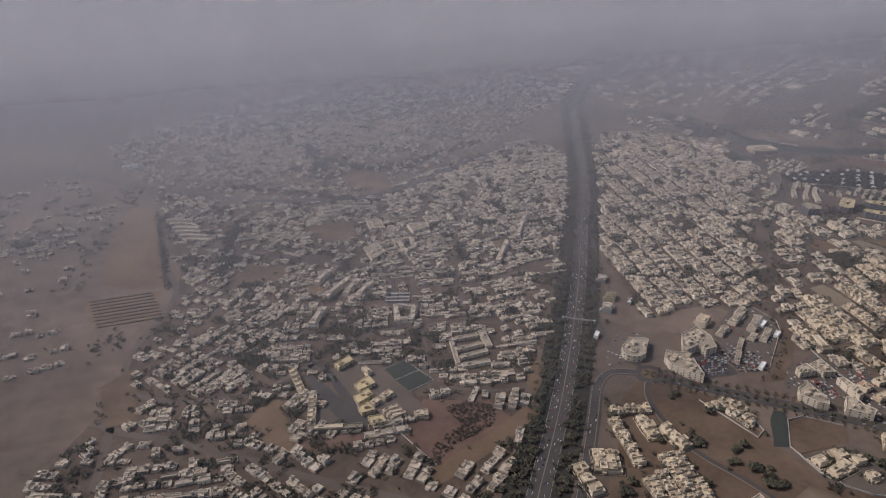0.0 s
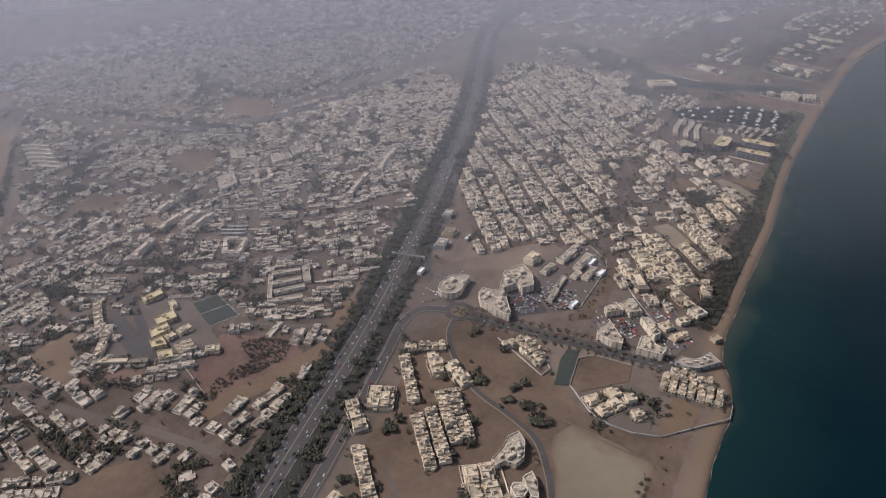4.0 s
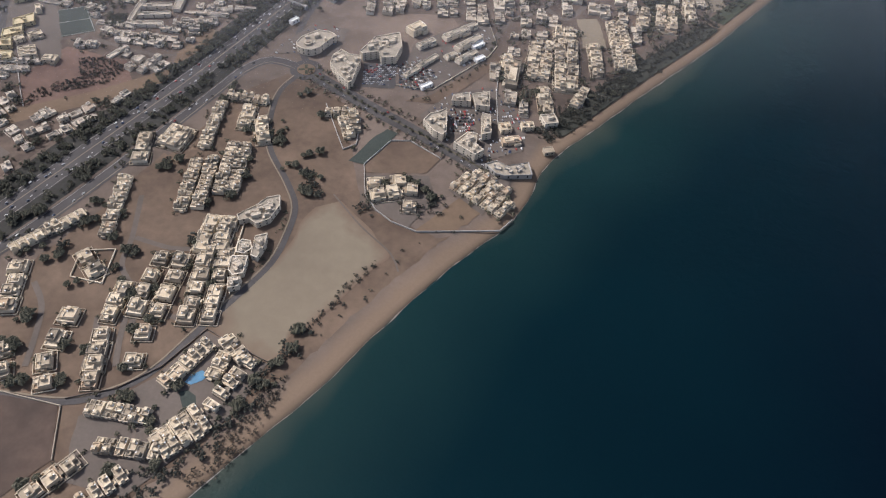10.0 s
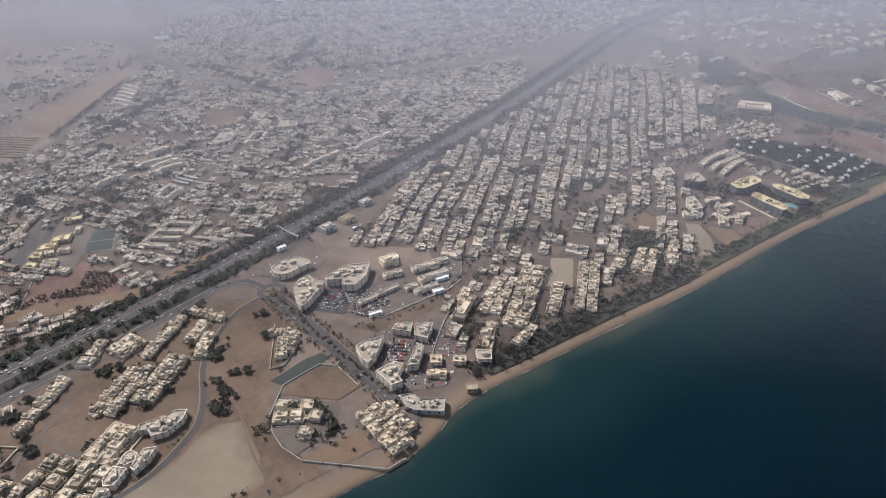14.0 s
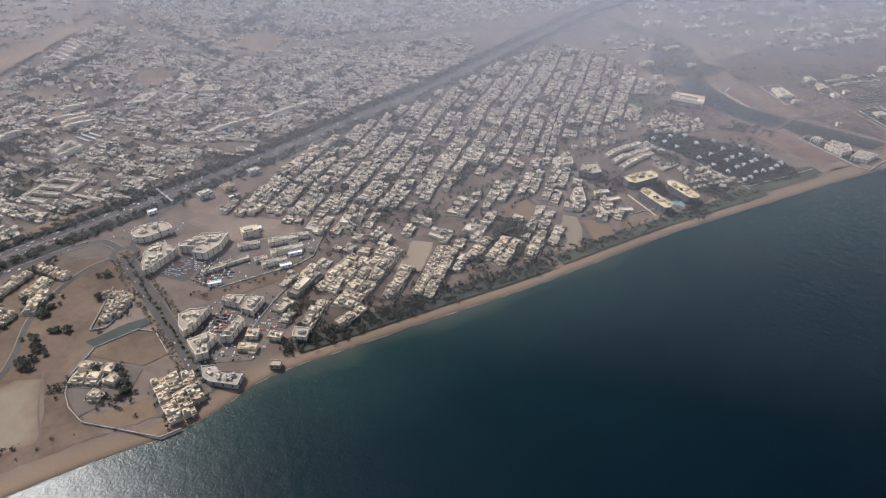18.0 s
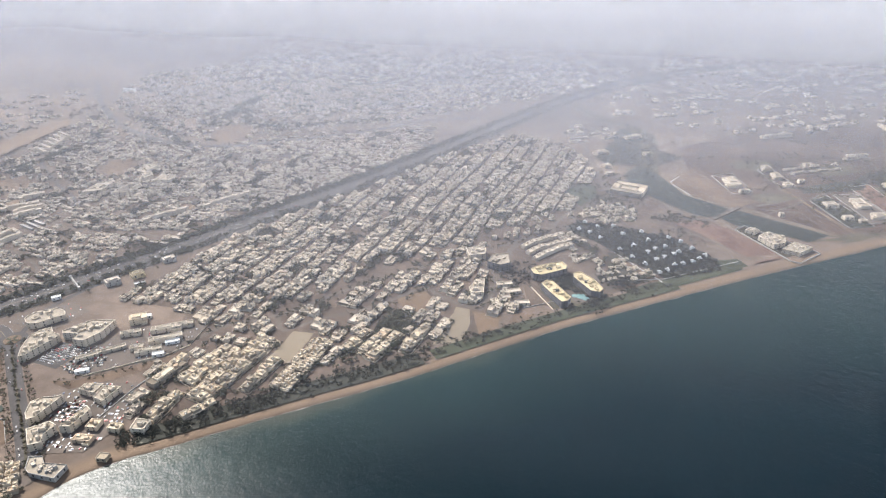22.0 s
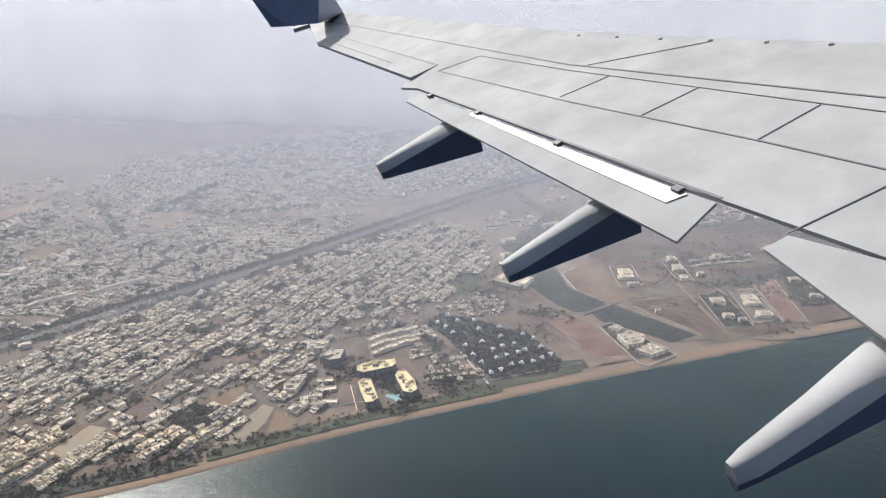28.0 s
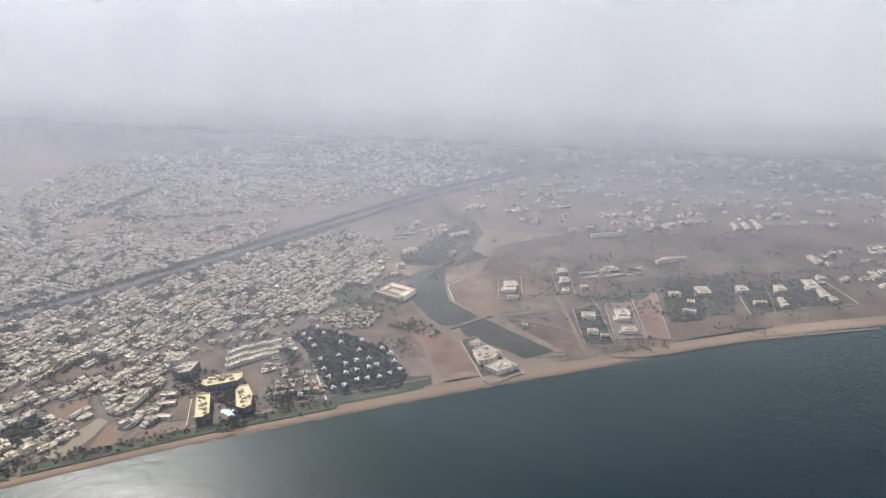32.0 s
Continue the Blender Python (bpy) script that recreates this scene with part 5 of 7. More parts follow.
block("apartment_block", 228, 512, 14, 9, 6, radians(55), M_VWALL, M_VROOF, "cream apartment block near a school", "building", 3, 1)
for x, y, w, d, h, a in ((240, 496, 16, 5, 4, 50), (260, 516, 24, 6, 4.5, 50), (268, 528, 14, 5, 4, 50), (262, 486, 10, 5, 3.5, 50), (272, 506, 26, 6, 4.5, 55), (274, 488, 20, 5, 4, 55), (246, 474, 22, 4, 3, 60), (238, 458, 16, 4, 3, 60)):
    block("school_block", x, y, w, d, h, radians(a), M_GWALL, M_FLAT, "long cream school block in a walled yard", "school", 2, 1, "school blocks")
for x, y, w, d in ((279, 507, 11, 5), (284, 489.5, 9, 4), (229, 520, 7, 4), (252, 445, 10, 3.5)):
    block("shed", x, y, w, d, 3, radians(50), M_WHITE, M_WHITE, "pale-roofed shed by the school", "warehouse", 1, 0)
block("office_block", 150, 540, 13, 9, 5, radians(72), M_KERB, M_ROOF, "grey office block beside the highway", "building", 2)
block("shed", 158, 561, 12, 9, 4.5, radians(72), M_YELLOW, M_PALE, "cream-roofed warehouse beside the highway", "warehouse", 1, 0)
block("shed", 158, 597, 12, 8, 4.5, radians(72), M_KERB, M_ROOF, "pale-roofed warehouse beside the highway", "warehouse", 1, 0)
block("shed", 174, 552, 10, 3.5, 3, radians(65), M_KERB, M_WHITE, "long low white-roofed shed", "warehouse", 1, 0)
block("shed", 131, 496, 8, 3.5, 3.5, radians(65), M_WHITE, M_WHITE, "white-roofed shed beside the highway", "warehouse", 1, 0)

poly_block("apartment_block", [(260, 402), (263, 410), (268, 413), (273, 419), (275, 410), (278, 395), (276, 390), (269, 393)], 6.5, M_GWALL, M_FLAT, "wedge-shaped cream apartment block at the boulevard", "building", 4, 7, 7, "blocks near the boulevard")
poly_block("apartment_block", [(285, 385), (292, 398), (299, 398), (300, 388), (306, 383), (301, 377)], 6.5, M_GWALL, M_FLAT, "cream corner block with a white cornice", "building", 3, 7, 8, "blocks near the boulevard")
poly_block("apartment_block", [(298, 421), (304, 420), (308, 402), (302, 398)], 6.5, M_GWALL, M_FLAT, "narrow cream apartment block between car parks", "building", 3, 4, 9, "blocks near the boulevard")
poly_block("apartment_block", [(274, 429), (274, 436), (285, 442), (288, 432)], 5.5, M_GWALL, M_FLAT, "cream apartment block behind a car park", "building", 3, 4, 10, "blocks near the boulevard")
poly_block("apartment_block", [(287, 441), (299, 447), (302, 430), (292, 429)], 5.5, M_GWALL, M_FLAT, "cream apartment block behind a car park", "building", 3, 4, 11, "blocks near the boulevard")
poly_block("villa", [(338, 432), (348, 436), (352, 427), (343, 423)], 5, M_GWALL, M_FLAT, "cream villa in a dark walled garden", "villa", 2, 3, 12)
for x, y, w, d, h, a in ((312, 477, 32, 9, 4.5, 92), (322, 402, 13, 6, 3.5, 25), (316, 414, 8, 8, 4, 25), (331, 420, 9, 6, 4, 20)):
    block("apartment_block", x, y, w, d, h, radians(a), M_VWALL, M_VROOF, "low cream block near the boulevard", "building", 2, 2, "blocks near the boulevard")
poly_block("beach_building", [(309, 373), (316, 378), (323, 375), (337, 382), (341, 371), (323, 365), (317, 366)], 4.0, M_KERB, M_FLAT, "low pale-roofed building at the beach end", "building", 1, 6, 13)
block("beach_hut", 348.5, 399, 7, 5.5, 3.2, radians(25), M_VWALL, M_VROOF, "small cream beach hut on the sand", "hut", 1, 0)
for i, pts in enumerate(([(-72, 432), (-62, 444), (-55.5, 434), (-67, 424.6)], [(-71, 418), (-61, 427), (-56, 419.5), (-66.5, 409)], [(-66.5, 405), (-59.5, 411), (-53, 401.5), (-62.5, 397.5)], [(-58, 393.5), (-48, 395.7), (-44, 388), (-53, 384.5)], [(-91.6, 461), (-81, 473), (-76, 466), (-87, 455)])):
    poly_block("school_block", pts, 4, M_YELLOW, M_YELLOW, "yellow-roofed school block beside a dark pitch", "school", 2, 1, 20 + i, "yellow school blocks")
for x, y, w, d, a in ((-81, 384, 40, 5, 2), (-42, 403, 12, 3.0, 32), (-39, 399, 12, 3.0, 32), (-36, 395.5, 12, 3.0, 32), (-19, 396.5, 10, 7, 10), (-46, 420, 10, 6, 50), (-54, 412, 7, 5, 50), (-64, 452, 10, 4, 128)):
    block("school_block", x, y, w, d, 3.6, radians(a), M_VWALL, M_VROOF, "long pale school block", "school", 2, 1, "pale school blocks")
# old town landmarks
for x0, y0, x1, y1, d in ((6, 494, 28, 501, 4.5), (9, 479, 31, 487, 4.5), (12, 467, 35, 476, 4.5), (13, 455, 36, 461, 5), (32, 505, 37, 482, 6), (5, 492, 10, 458, 3.5)):
    block("school_wing", (x0 + x1) / 2, (y0 + y1) / 2, math.hypot(x1 - x0, y1 - y0), d, 3.2, math.atan2(y1 - y0, x1 - x0), M_WALL, M_FLAT, "long cream school wing round courtyards", "school", 2, 1, "school wings in the old town")
for y in (579, 572, 565.5):
    block("parking_shade", -45, y, 23, 3.2, 2.2, 0.0, M_KERB, M_KERB, "long pale parking shade roof", "canopy", 1, 0, "parking shades")
for x0, y0, x1, y1, d in ((-48, 551, -28, 550, 4), (-43, 527, -29, 527, 4), (-46, 550, -42, 528, 4), (-28, 549, -30, 528, 4), (-50, 696, -37, 706, 4), (-41, 668, -30, 682, 4), (-48, 694, -42, 670, 4), (-37, 704, -30, 684, 4)):
    block("courtyard_wing", (x0 + x1) / 2, (y0 + y1) / 2, math.hypot(x1 - x0, y1 - y0), d, 5, math.atan2(y1 - y0, x1 - x0), M_WALL, M_ROOF, "grey building wing round a courtyard", "building", 2, 1, "courtyard wings")
for x0, y0, x1, y1, d in ((-114, 573, -97, 610, 6), (-96, 578, -86, 607, 6), (-84, 572, -74, 599, 6), (-128, 602, -119, 629, 6), (-120, 523, -113, 553, 6), (58, 640, 72, 690, 5), (85, 700, 100, 760, 5)):
    block("long_block", (x0 + x1) / 2, (y0 + y1) / 2, math.hypot(x1 - x0, y1 - y0), d, 5, math.atan2(y1 - y0, x1 - x0), M_WALL, M_ROOF, "long grey flat-roofed apartment slab", "building", 3, 2, "apartment slabs")
for k in range(6):
    block("long_block", -326 + 8 * k, 778 - 12 * k, 32, 5, 4, radians(-4), M_WALL, M_ROOF, "long grey flat-roofed row house block", "building", 2, 1, "row blocks beside the bare field")
block("long_block", -475, 997, 22, 7, 5, radians(28), M_WHITE, M_WHITE, "long white hall below the hills", "building", 2, 1)
for i, pts in enumerate(([(-93, 758), (-75, 759), (-67, 733), (-84, 733)], [(-64, 741), (-50, 734), (-52, 722), (-66, 728)], [(-42, 742), (-21, 747), (-15, 734), (-34, 721)], [(-88, 681), (-74, 696), (-63, 668), (-76, 650)])):
    poly_block("hall", pts, 5, M_WALL, M_FLAT, "broad pale-roofed hall in the old town", "building", 2, 3, 30 + i, "halls in the old town")
for x0, y0, x1, y1 in ((-99, 393, -102, 419), (-111, 425, -124, 454)):
    for k in range(6):
        t = k / 5
        block("terrace_house", x0 + (x1 - x0) * t, y0 + (y1 - y0) * t, 6, 4.2, 3.6, math.atan2(y1 - y0, x1 - x0) + 1.57, M_VWALL, M_VROOF, "cream terrace house in a straight row", "house", 2, 1, "terrace houses in the old town")
# hotel
for i, pts in enumerate(([(486, 748), (480, 754), (482, 761), (492, 775), (499, 783), (507, 777), (508, 771), (500, 759), (493, 749)], [(500, 735), (501, 742), (506, 745), (519, 736), (532, 727), (532, 720), (528, 716), (512, 726)], [(520, 761), (517, 768), (522, 773), (538, 766), (551, 755), (550, 748), (543, 746), (532, 753)])):
    poly_block("hotel_wing", pts, 7.5, M_SHADED_FACADE, M_YELLOW, "hotel wing with yellow roof, sides coloured dark for shade", "hotel", 4, 7, 40 + i, "hotel wings")
    hx, hy = np.mean(pts, axis=0)
    sl = Soup()
    sl.box(0, 0, 0, 5.0, 3.6, 0.9, 0.6)
    tagged(link_mesh("skylight", [(x + hx, y + hy, z + 6.8) for x, y, z in sl.v], sl.f, [M_GLASS]), "dark glazed skylight on a hotel roof", "skylight", "hotel skylights")
pl = Soup()
disc(pl, 535, 743, 4.4, 0.0, 0.62, 20)
disc(pl, 540, 742, 3.4, 0.0, 0.6, 16)
disc(pl, 530, 741, 2.8, 0.0, 0.58, 14)
tagged(pl.make("swimming_pool", [M_SHALLOW]), "turquoise hotel swimming pool in a terrace", "pool")
pl = Soup()
pl.prism(ccw([(190.5, 179), (191.5, 183.5), (196, 187.5), (200, 185.5), (198.5, 182), (194, 178.5)]), 0.1, 0.35)
tagged(pl.make("swimming_pool", [M_POOL]), "bright blue pool among beach villas", "pool")
pl = Soup()
pl.prism(ccw([(190, 173.5), (194, 175.5), (199, 173.5), (203.5, 165), (198, 163)]), 0.1, 0.3)
tagged(pl.make("tennis_court", [M_TURF]), "grey-green hard court among beach villas", "court")
lot("hotel_court", [(493, 750), (506, 772), (520, 776), (556, 756), (562, 748), (556, 733), (539, 722), (522, 712), (512, 724), (498, 734)], M_SCRUB, "dark planted hotel garden", 0.12, "garden")
lot("pool_deck", [(512, 742), (519, 753), (541, 748), (547, 740), (536, 731), (524, 738)], M_TRACK, "pale paved deck round the hotel pool", 0.12, "terrace")
lot("hut_garden", [(539, 800), (526, 835), (532, 836), (572, 812), (579, 800), (561, 784)], M_THICKET, "dark reddish garden ground round small huts")
ribbon("path", smooth_line([(528, 840), (560, 821), (590, 804)]), 1.5, 0.5, M_KERB, "pale straight walk along the palm garden wall", "path")
lot("grey_lot", [(524, 781), (533, 793), (551, 788), (560, 779), (552, 763), (536, 772)], M_TRACK, "plain grey dirt lot beside the hotel")
lot("red_lot_b", [(545, 819), (548, 827), (584, 811), (576, 804)], M_SOIL, "red-brown paved strip beside the palm garden")
poly_block("office_tower", [(438, 746), (436, 762), (448, 770), (458, 754), (452, 746)], 8, M_SHADED_FACADE, M_FLAT, "square office building with pale roof, sides coloured dark for shade", "building", 4, 4, 50)
poly_block("office_tower", [(405, 762), (413, 772), (421, 774), (427, 761), (415, 751)], 6, M_GWALL, M_FLAT, "cream office building near the hotel", "building", 3, 5, 51)
poly_block("apartment_block", [(446, 698), (444, 714), (450, 720), (461, 698), (452, 692)], 5.5, M_GWALL, M_FLAT, "cream apartment block near a beach street", "building", 3, 5, 52)
for x0, y0, x1, y1 in ((462, 721, 473, 730), (476, 713, 485, 723), (474, 701, 483, 708), (491, 701, 501, 709)):
    block("shed", (x0 + x1) / 2, (y0 + y1) / 2, math.hypot(x1 - x0, y1 - y0), 5, 3, math.atan2(y1 - y0, x1 - x0), M_VWALL, M_ROOF, "low cream shed beside the hotel", "shed", 1, 0, "sheds beside the hotel")
for line in ([(470, 783), (474, 796), (481, 816), (490, 830)], [(459, 791), (464, 806), (474, 822), (484, 838)], [(449, 800), (455, 818), (464, 834), (472, 848)]):
    row_line = smooth_line(line, 5.4)
    for i in range(len(row_line) - 1):
        d = row_line[i + 1] - row_line[i]
        block("terrace_house", *(row_line[i] + d / 2), math.hypot(*d) * 0.97, 5.4, 3.4 + 0.5 * (i % 3), math.atan2(d[1], d[0]), M_GWALL, M_GROOF, "grey-cream terrace house in a curved row", "house", 2, 1, "curved terraces behind the hotel")
for i, pts in enumerate(([(172, 288), (180, 298), (184, 306), (191, 310), (194, 302), (192, 290), (186, 284), (180, 287), (175, 284)], [(181, 268), (183, 271), (188, 271), (191, 266), (188, 261), (183, 261)], [(182, 258), (191, 260), (193, 248), (188, 245), (184, 248)], [(189, 275), (195, 279), (197, 271), (196, 260), (192, 261)], [(186, 243), (193, 245), (194, 239), (189, 236)])):
    poly_block("apartment_house", pts, 4.6, M_GWALL, M_FLAT, "cream stepped apartment house on a curved street", "building", 2, 16 if i == 0 else 5, 60 + i, "houses on the curved street")
    TAKEN.append((*np.mean(pts, axis=0), 10.0))
cb = empty("courtyard_building")
for x, y, w, d, a in ((492, 1006, 36, 8, 3), (492, 984, 36, 8, 3), (477, 995, 8, 16, 3), (507, 995, 8, 16, 3)):
    s = Soup()
    s.walled(x, y, 0, w, d, 6, radians(a), 0, 1)
    part("wing", s, [M_VWALL, M_VROOF], cb)
s = Soup()
s.walled(492, 995, 0.0, 19, 9, 5.2, radians(3), 0, 1, 0.4, 0.4)
part("hall", s, [M_VWALL, M_VROOF], cb, "pale-roofed hall inside the courtyard")
tagged(cb, "square cream building round a courtyard by the lagoon", "building")
for i, pts in enumerate(([(647, 938), (653, 952), (670, 950), (673, 936), (664, 925)], [(672, 922), (680, 943), (697, 940), (688, 921)], [(632, 950), (636, 960), (645, 957), (642, 948)])):
    poly_block("beach_villa", pts, 5.5 - i, M_GWALL, M_FLAT, "large cream villa in a walled beach plot", "villa", 2, 5, 70 + i, "walled beach villa")
PLAIN = -54
for x, y, w, d, a in ((591, 1082, 30, 16, PLAIN), (618, 1152, 14, 11, PLAIN), (634, 1130, 18, 11, PLAIN), (650, 1106, 10, 9, PLAIN), (700, 1066, 16, 13, 36), (720, 1038, 12, 8, 36), (734, 1036, 9, 5, 36), (728, 1086, 26, 15, PLAIN), (748, 1060, 12, 16, PLAIN), (658, 1011, 6, 5, 30), (610, 1060, 14, 5, 36),
                      (752, 1163, 14, 9, 36), (774, 1187, 20, 16, PLAIN), (774, 1153, 9, 7, 20), (781, 1131, 15, 5, 20), (807, 1214, 16, 12, PLAIN), (833, 1190, 15, 6, 36), (840, 1236, 16, 12, PLAIN), (852, 1203, 22, 6, PLAIN), (864, 1265, 26, 14, PLAIN), (880, 1248, 22, 8, PLAIN), (892, 1238, 10, 8, PLAIN),
                      (607, 1296, 58, 7, 46), (707, 1248, 30, 6, 55), (712, 1258, 34, 6, 40), (661, 1190, 14, 8, 40), (662, 1126, 9, 6, 40), (735, 1413, 30, 5, PLAIN), (747, 1421, 30, 5, PLAIN), (760, 1430, 30, 5, PLAIN), (850, 1344, 24, 8, -40), (430, 1190, 30, 10, 60), (470, 1130, 10, 7, 60), (415, 1105, 22, 12, 60), (440, 1060, 12, 9, 60), (452, 1035, 10, 8, 60)):
    block("plain_villa", x, y, w * 0.86, d * 0.86, 4.2, radians(a), M_GWALL, M_FLAT, "pale villa block on the bare northern plain", "villa", 2, 1, "villas on the plain")

for pts in ([(600, 1010), (690, 1030), (760, 1010), (850, 1110), (940, 1200)], [(640, 1000), (690, 1100), (740, 1200), (700, 1300)], [(560, 1060), (640, 1090), (720, 1150), (830, 1160)], [(540, 930), (600, 915), (650, 890)]):
    ribbon("track", smooth_line(pts, 8), 2.4, 0.33, M_TRACK, "pale sandy track across the plain", "track")
for cx, cy, a, c in ((770, 1150, 60, 26), (860, 1200, 70, 22), (640, 1060, 40, 14), (690, 1190, 50, 18), (600, 1160, 40, 20), (740, 1000, 60, 10), (840, 1095, 60, 9), (800, 1290, 60, 20)):
    patch("ground", [(cx + a * 0.77 * math.cos(t) * rt0 - c * 0.64 * math.sin(t), cy + a * 0.64 * math.cos(t) * rt0 + c * 0.77 * math.sin(t)) for t, rt0 in [(2 * math.pi * k / 14, 0.7 + 0.3 * math.sin(3.1 * k + cx)) for k in range(14)]], 0.26 + 0.0004 * (cx % 40), M_SCRUB, "dark scrubby ground on the plain", "ground")

def footbridge(x0, y0, x1, y1):
    """A covered steel walkway over the highway on three piers, with a stair tower at each end."""
    L, ang = math.hypot(x1 - x0, y1 - y0), math.atan2(y1 - y0, x1 - x0)
    ob = empty("footbridge", (x0 + x1) / 2, (y0 + y1) / 2, 0, ang)
    d = Soup()
    d.box(0, 0, 2.6, L, 1.3, 0.25)
    part("deck", d, M_KERB, ob)
    for s in (-1, 1):
        r = Soup()
        r.box(0, 0.6 * s, 2.85, L, 0.08, 0.6)
        part("railing", r, M_KERB, ob)
        t = Soup()
        t.box(s * (L / 2 + 0.9), 0, 0, 1.9, 2.4, 3.6, 0, 0, None, 0.96)
        part("stair_tower", t, M_KERB, ob)
    for k in (-0.3, 0.0, 0.3):
        p = Soup()
        p.box(k * L, 0, 0, 0.5, 0.5, 2.6)
        part("pier", p, M_KERB, ob)
    return tagged(ob, "narrow pale footbridge across the highway", "footbridge")


footbridge(107.5, 524.4, 132.5, 516.9)


# walls
def wall_line(pts, label, h=1.1, w=0.35, closed=False, mat=None):
    pts = list(pts) + ([pts[0]] if closed else [])
    ob = empty("boundary_wall")
    for (x0, y0), (x1, y1) in zip(pts[:-1], pts[1:]):
        s = Soup()
        s.box((x0 + x1) / 2, (y0 + y1) / 2, 0, math.hypot(x1 - x0, y1 - y0) + w, w, h, math.atan2(y1 - y0, x1 - x0))
        part("panel", s, mat or M_KERB, ob)
    return tagged(ob, label, "wall")


wall_line([(-44, 392), (-17, 357), (-8, 346)], "pale wall beside a red-brown lot", 0.9, 0.4)
wall_line([(188, 406), (214, 364), (221, 371), (216, 398)], "white wall round an apartment plot")
wall_line([(234, 347), (231.5, 354), (242.5, 381), (255, 384.5), (279, 373)], "white wall between two courts")
wall_line([(234, 347), (235, 343), (240, 328), (250, 317), (262, 310), (279, 306), (328, 320)], "long curved white wall of a villa close", 1.2)
wall_line([(328, 320), (334, 331)], "white wall end at the beach")
wall_line([(139, 157), (160, 168), (175, 184), (188, 211), (199, 207), (226, 200)], "dark-topped wall round a beach housing close", 1.0, 0.3, False, M_TRACK)
wall_line([(104, 153), (139, 153), (150, 128)], "pale plot wall", 1.0, 0.3, False, M_VWALL)
wall_line([(230, 441), (257, 443), (290, 496), (294, 512), (282, 543)], "pale wall round a school ground", 1.0, 0.3, False, M_VWALL)
wall_line([(622, 951), (629, 965), (705, 937), (691, 906), (683, 906)], "pale wall round a beach villa plot", 1.2, 0.4, True)
for pts in ([(564, 1096), (583, 1116), (618, 1068), (599, 1049)], [(679, 1072), (694, 1097), (746, 1032), (724, 1015)], [(699, 1103), (721, 1120), (767, 1056), (744, 1039)], [(713, 1137), (732, 1159), (787, 1068), (767, 1059)], [(796, 1220), (825, 1239), (852, 1179), (833, 1161)],
            [(830, 1245), (870, 1290), (915, 1245), (870, 1205)], [(608, 1146), (622, 1160), (660, 1110), (646, 1098)]):
    wall_line(pts, "pale wall round a villa plot", 0.8, 0.25, True, M_KERB)
wall_line([(530, 1072), (526, 1050), (534, 1040), (560, 1018)], "pale embankment wall at the lagoon", 0.9, 0.6)
wall_line([(176, 291), (178, 282), (183, 247), (190, 235)], "pale wall between two house rows", 1.2, 0.5, False, M_VWALL)
wall_line([(101, 224), (97, 242), (115, 248), (120, 224)], "dark-topped wall round a house plot", 1.1, 0.4, True, M_VWALL)
wall_line([(300, 484), (304, 450), (310, 420)], "long pale wall beside villas", 1.0, 0.4)
wall_line([(490, 735), (522, 711)], "pale wall beside the hotel", 1.0, 0.5, False, M_VWALL)
wall_line([(560, 790), (590, 812), (640, 880)], "pale wall of the palm garden", 0.8, 0.3)
wall_line([(520, 725), (500, 700)], "low beach wall beside the hotel", 0.8, 0.4)


# ---- trees ----
def crown_into(sp, x, y, z, r, h, rnd, clumps=9, slot=0):
    """A crown of overlapping leaf clumps with an uneven edge."""
    for _ in range(clumps):
        a, u = rnd.uniform(0, 2 * math.pi), rnd.random() ** 0.55
        cx, cy, cz = x + r * u * math.cos(a), y + r * u * math.sin(a), z + h * rnd.uniform(-0.35, 0.45) * (1.15 - 0.8 * u)
        k = r * rnd.uniform(0.28, 0.5)
        t = rnd.uniform(0, 1.5)
        c, s = math.cos(t), math.sin(t)
        pts = [(cx + (dx * c - dy * s) * k * rnd.uniform(0.75, 1.2), cy + (dx * s + dy * c) * k * rnd.uniform(0.75, 1.2), cz + dz * k * rnd.uniform(0.55, 0.95)) for dx, dy, dz in ((1, 0, 0), (0, 1, 0), (-1, 0, 0), (0, -1, 0), (0, 0, 1), (0, 0, -1))]
        sp.quads(pts, [(0, 1, 4), (1, 2, 4), (2, 3, 4), (3, 0, 4), (1, 0, 5), (2, 1, 5), (3, 2, 5), (0, 3, 5)], slot)


def tree(r, h, seed, mat):
    rnd = random.Random(seed)
    ob = empty("tree")
    t = Soup()
    t.box(0, 0, 0, 0.45, 0.45, h * 0.7, 0, 0, None, 0.55)
    part("trunk", t, M_BARK, ob)
    b = Soup()
    for i in range(3):
        a = 2.1 * i + rnd.random()
        b.quads([(0.1, 0.1, h * 0.4), (-0.1, -0.1, h * 0.4), (r * 0.6 * math.cos(a), r * 0.6 * math.sin(a), h * 0.8), (r * 0.6 * math.cos(a) + 0.1, r * 0.6 * math.sin(a), h * 0.74)], [(0, 1, 2, 3), (3, 2, 1, 0)])
    part("limbs", b, M_BARK, ob)
    c = Soup()
    crown_into(c, 0, 0, h, r, h * 0.7, rnd, 40)
    part("crown", c, mat, ob)
    return tagged(ob, "dusty dark green tree with an uneven crown", "tree", "trees among the villas")


TREES = [tree(1.9, 2.1, 1, M_LEAF), tree(2.4, 2.4, 2, M_LEAF), tree(1.3, 1.6, 3, M_LEAF), tree(3.0, 2.7, 4, M_LEAF)]
tree_used = [False] * 4
rt = random.Random(77)


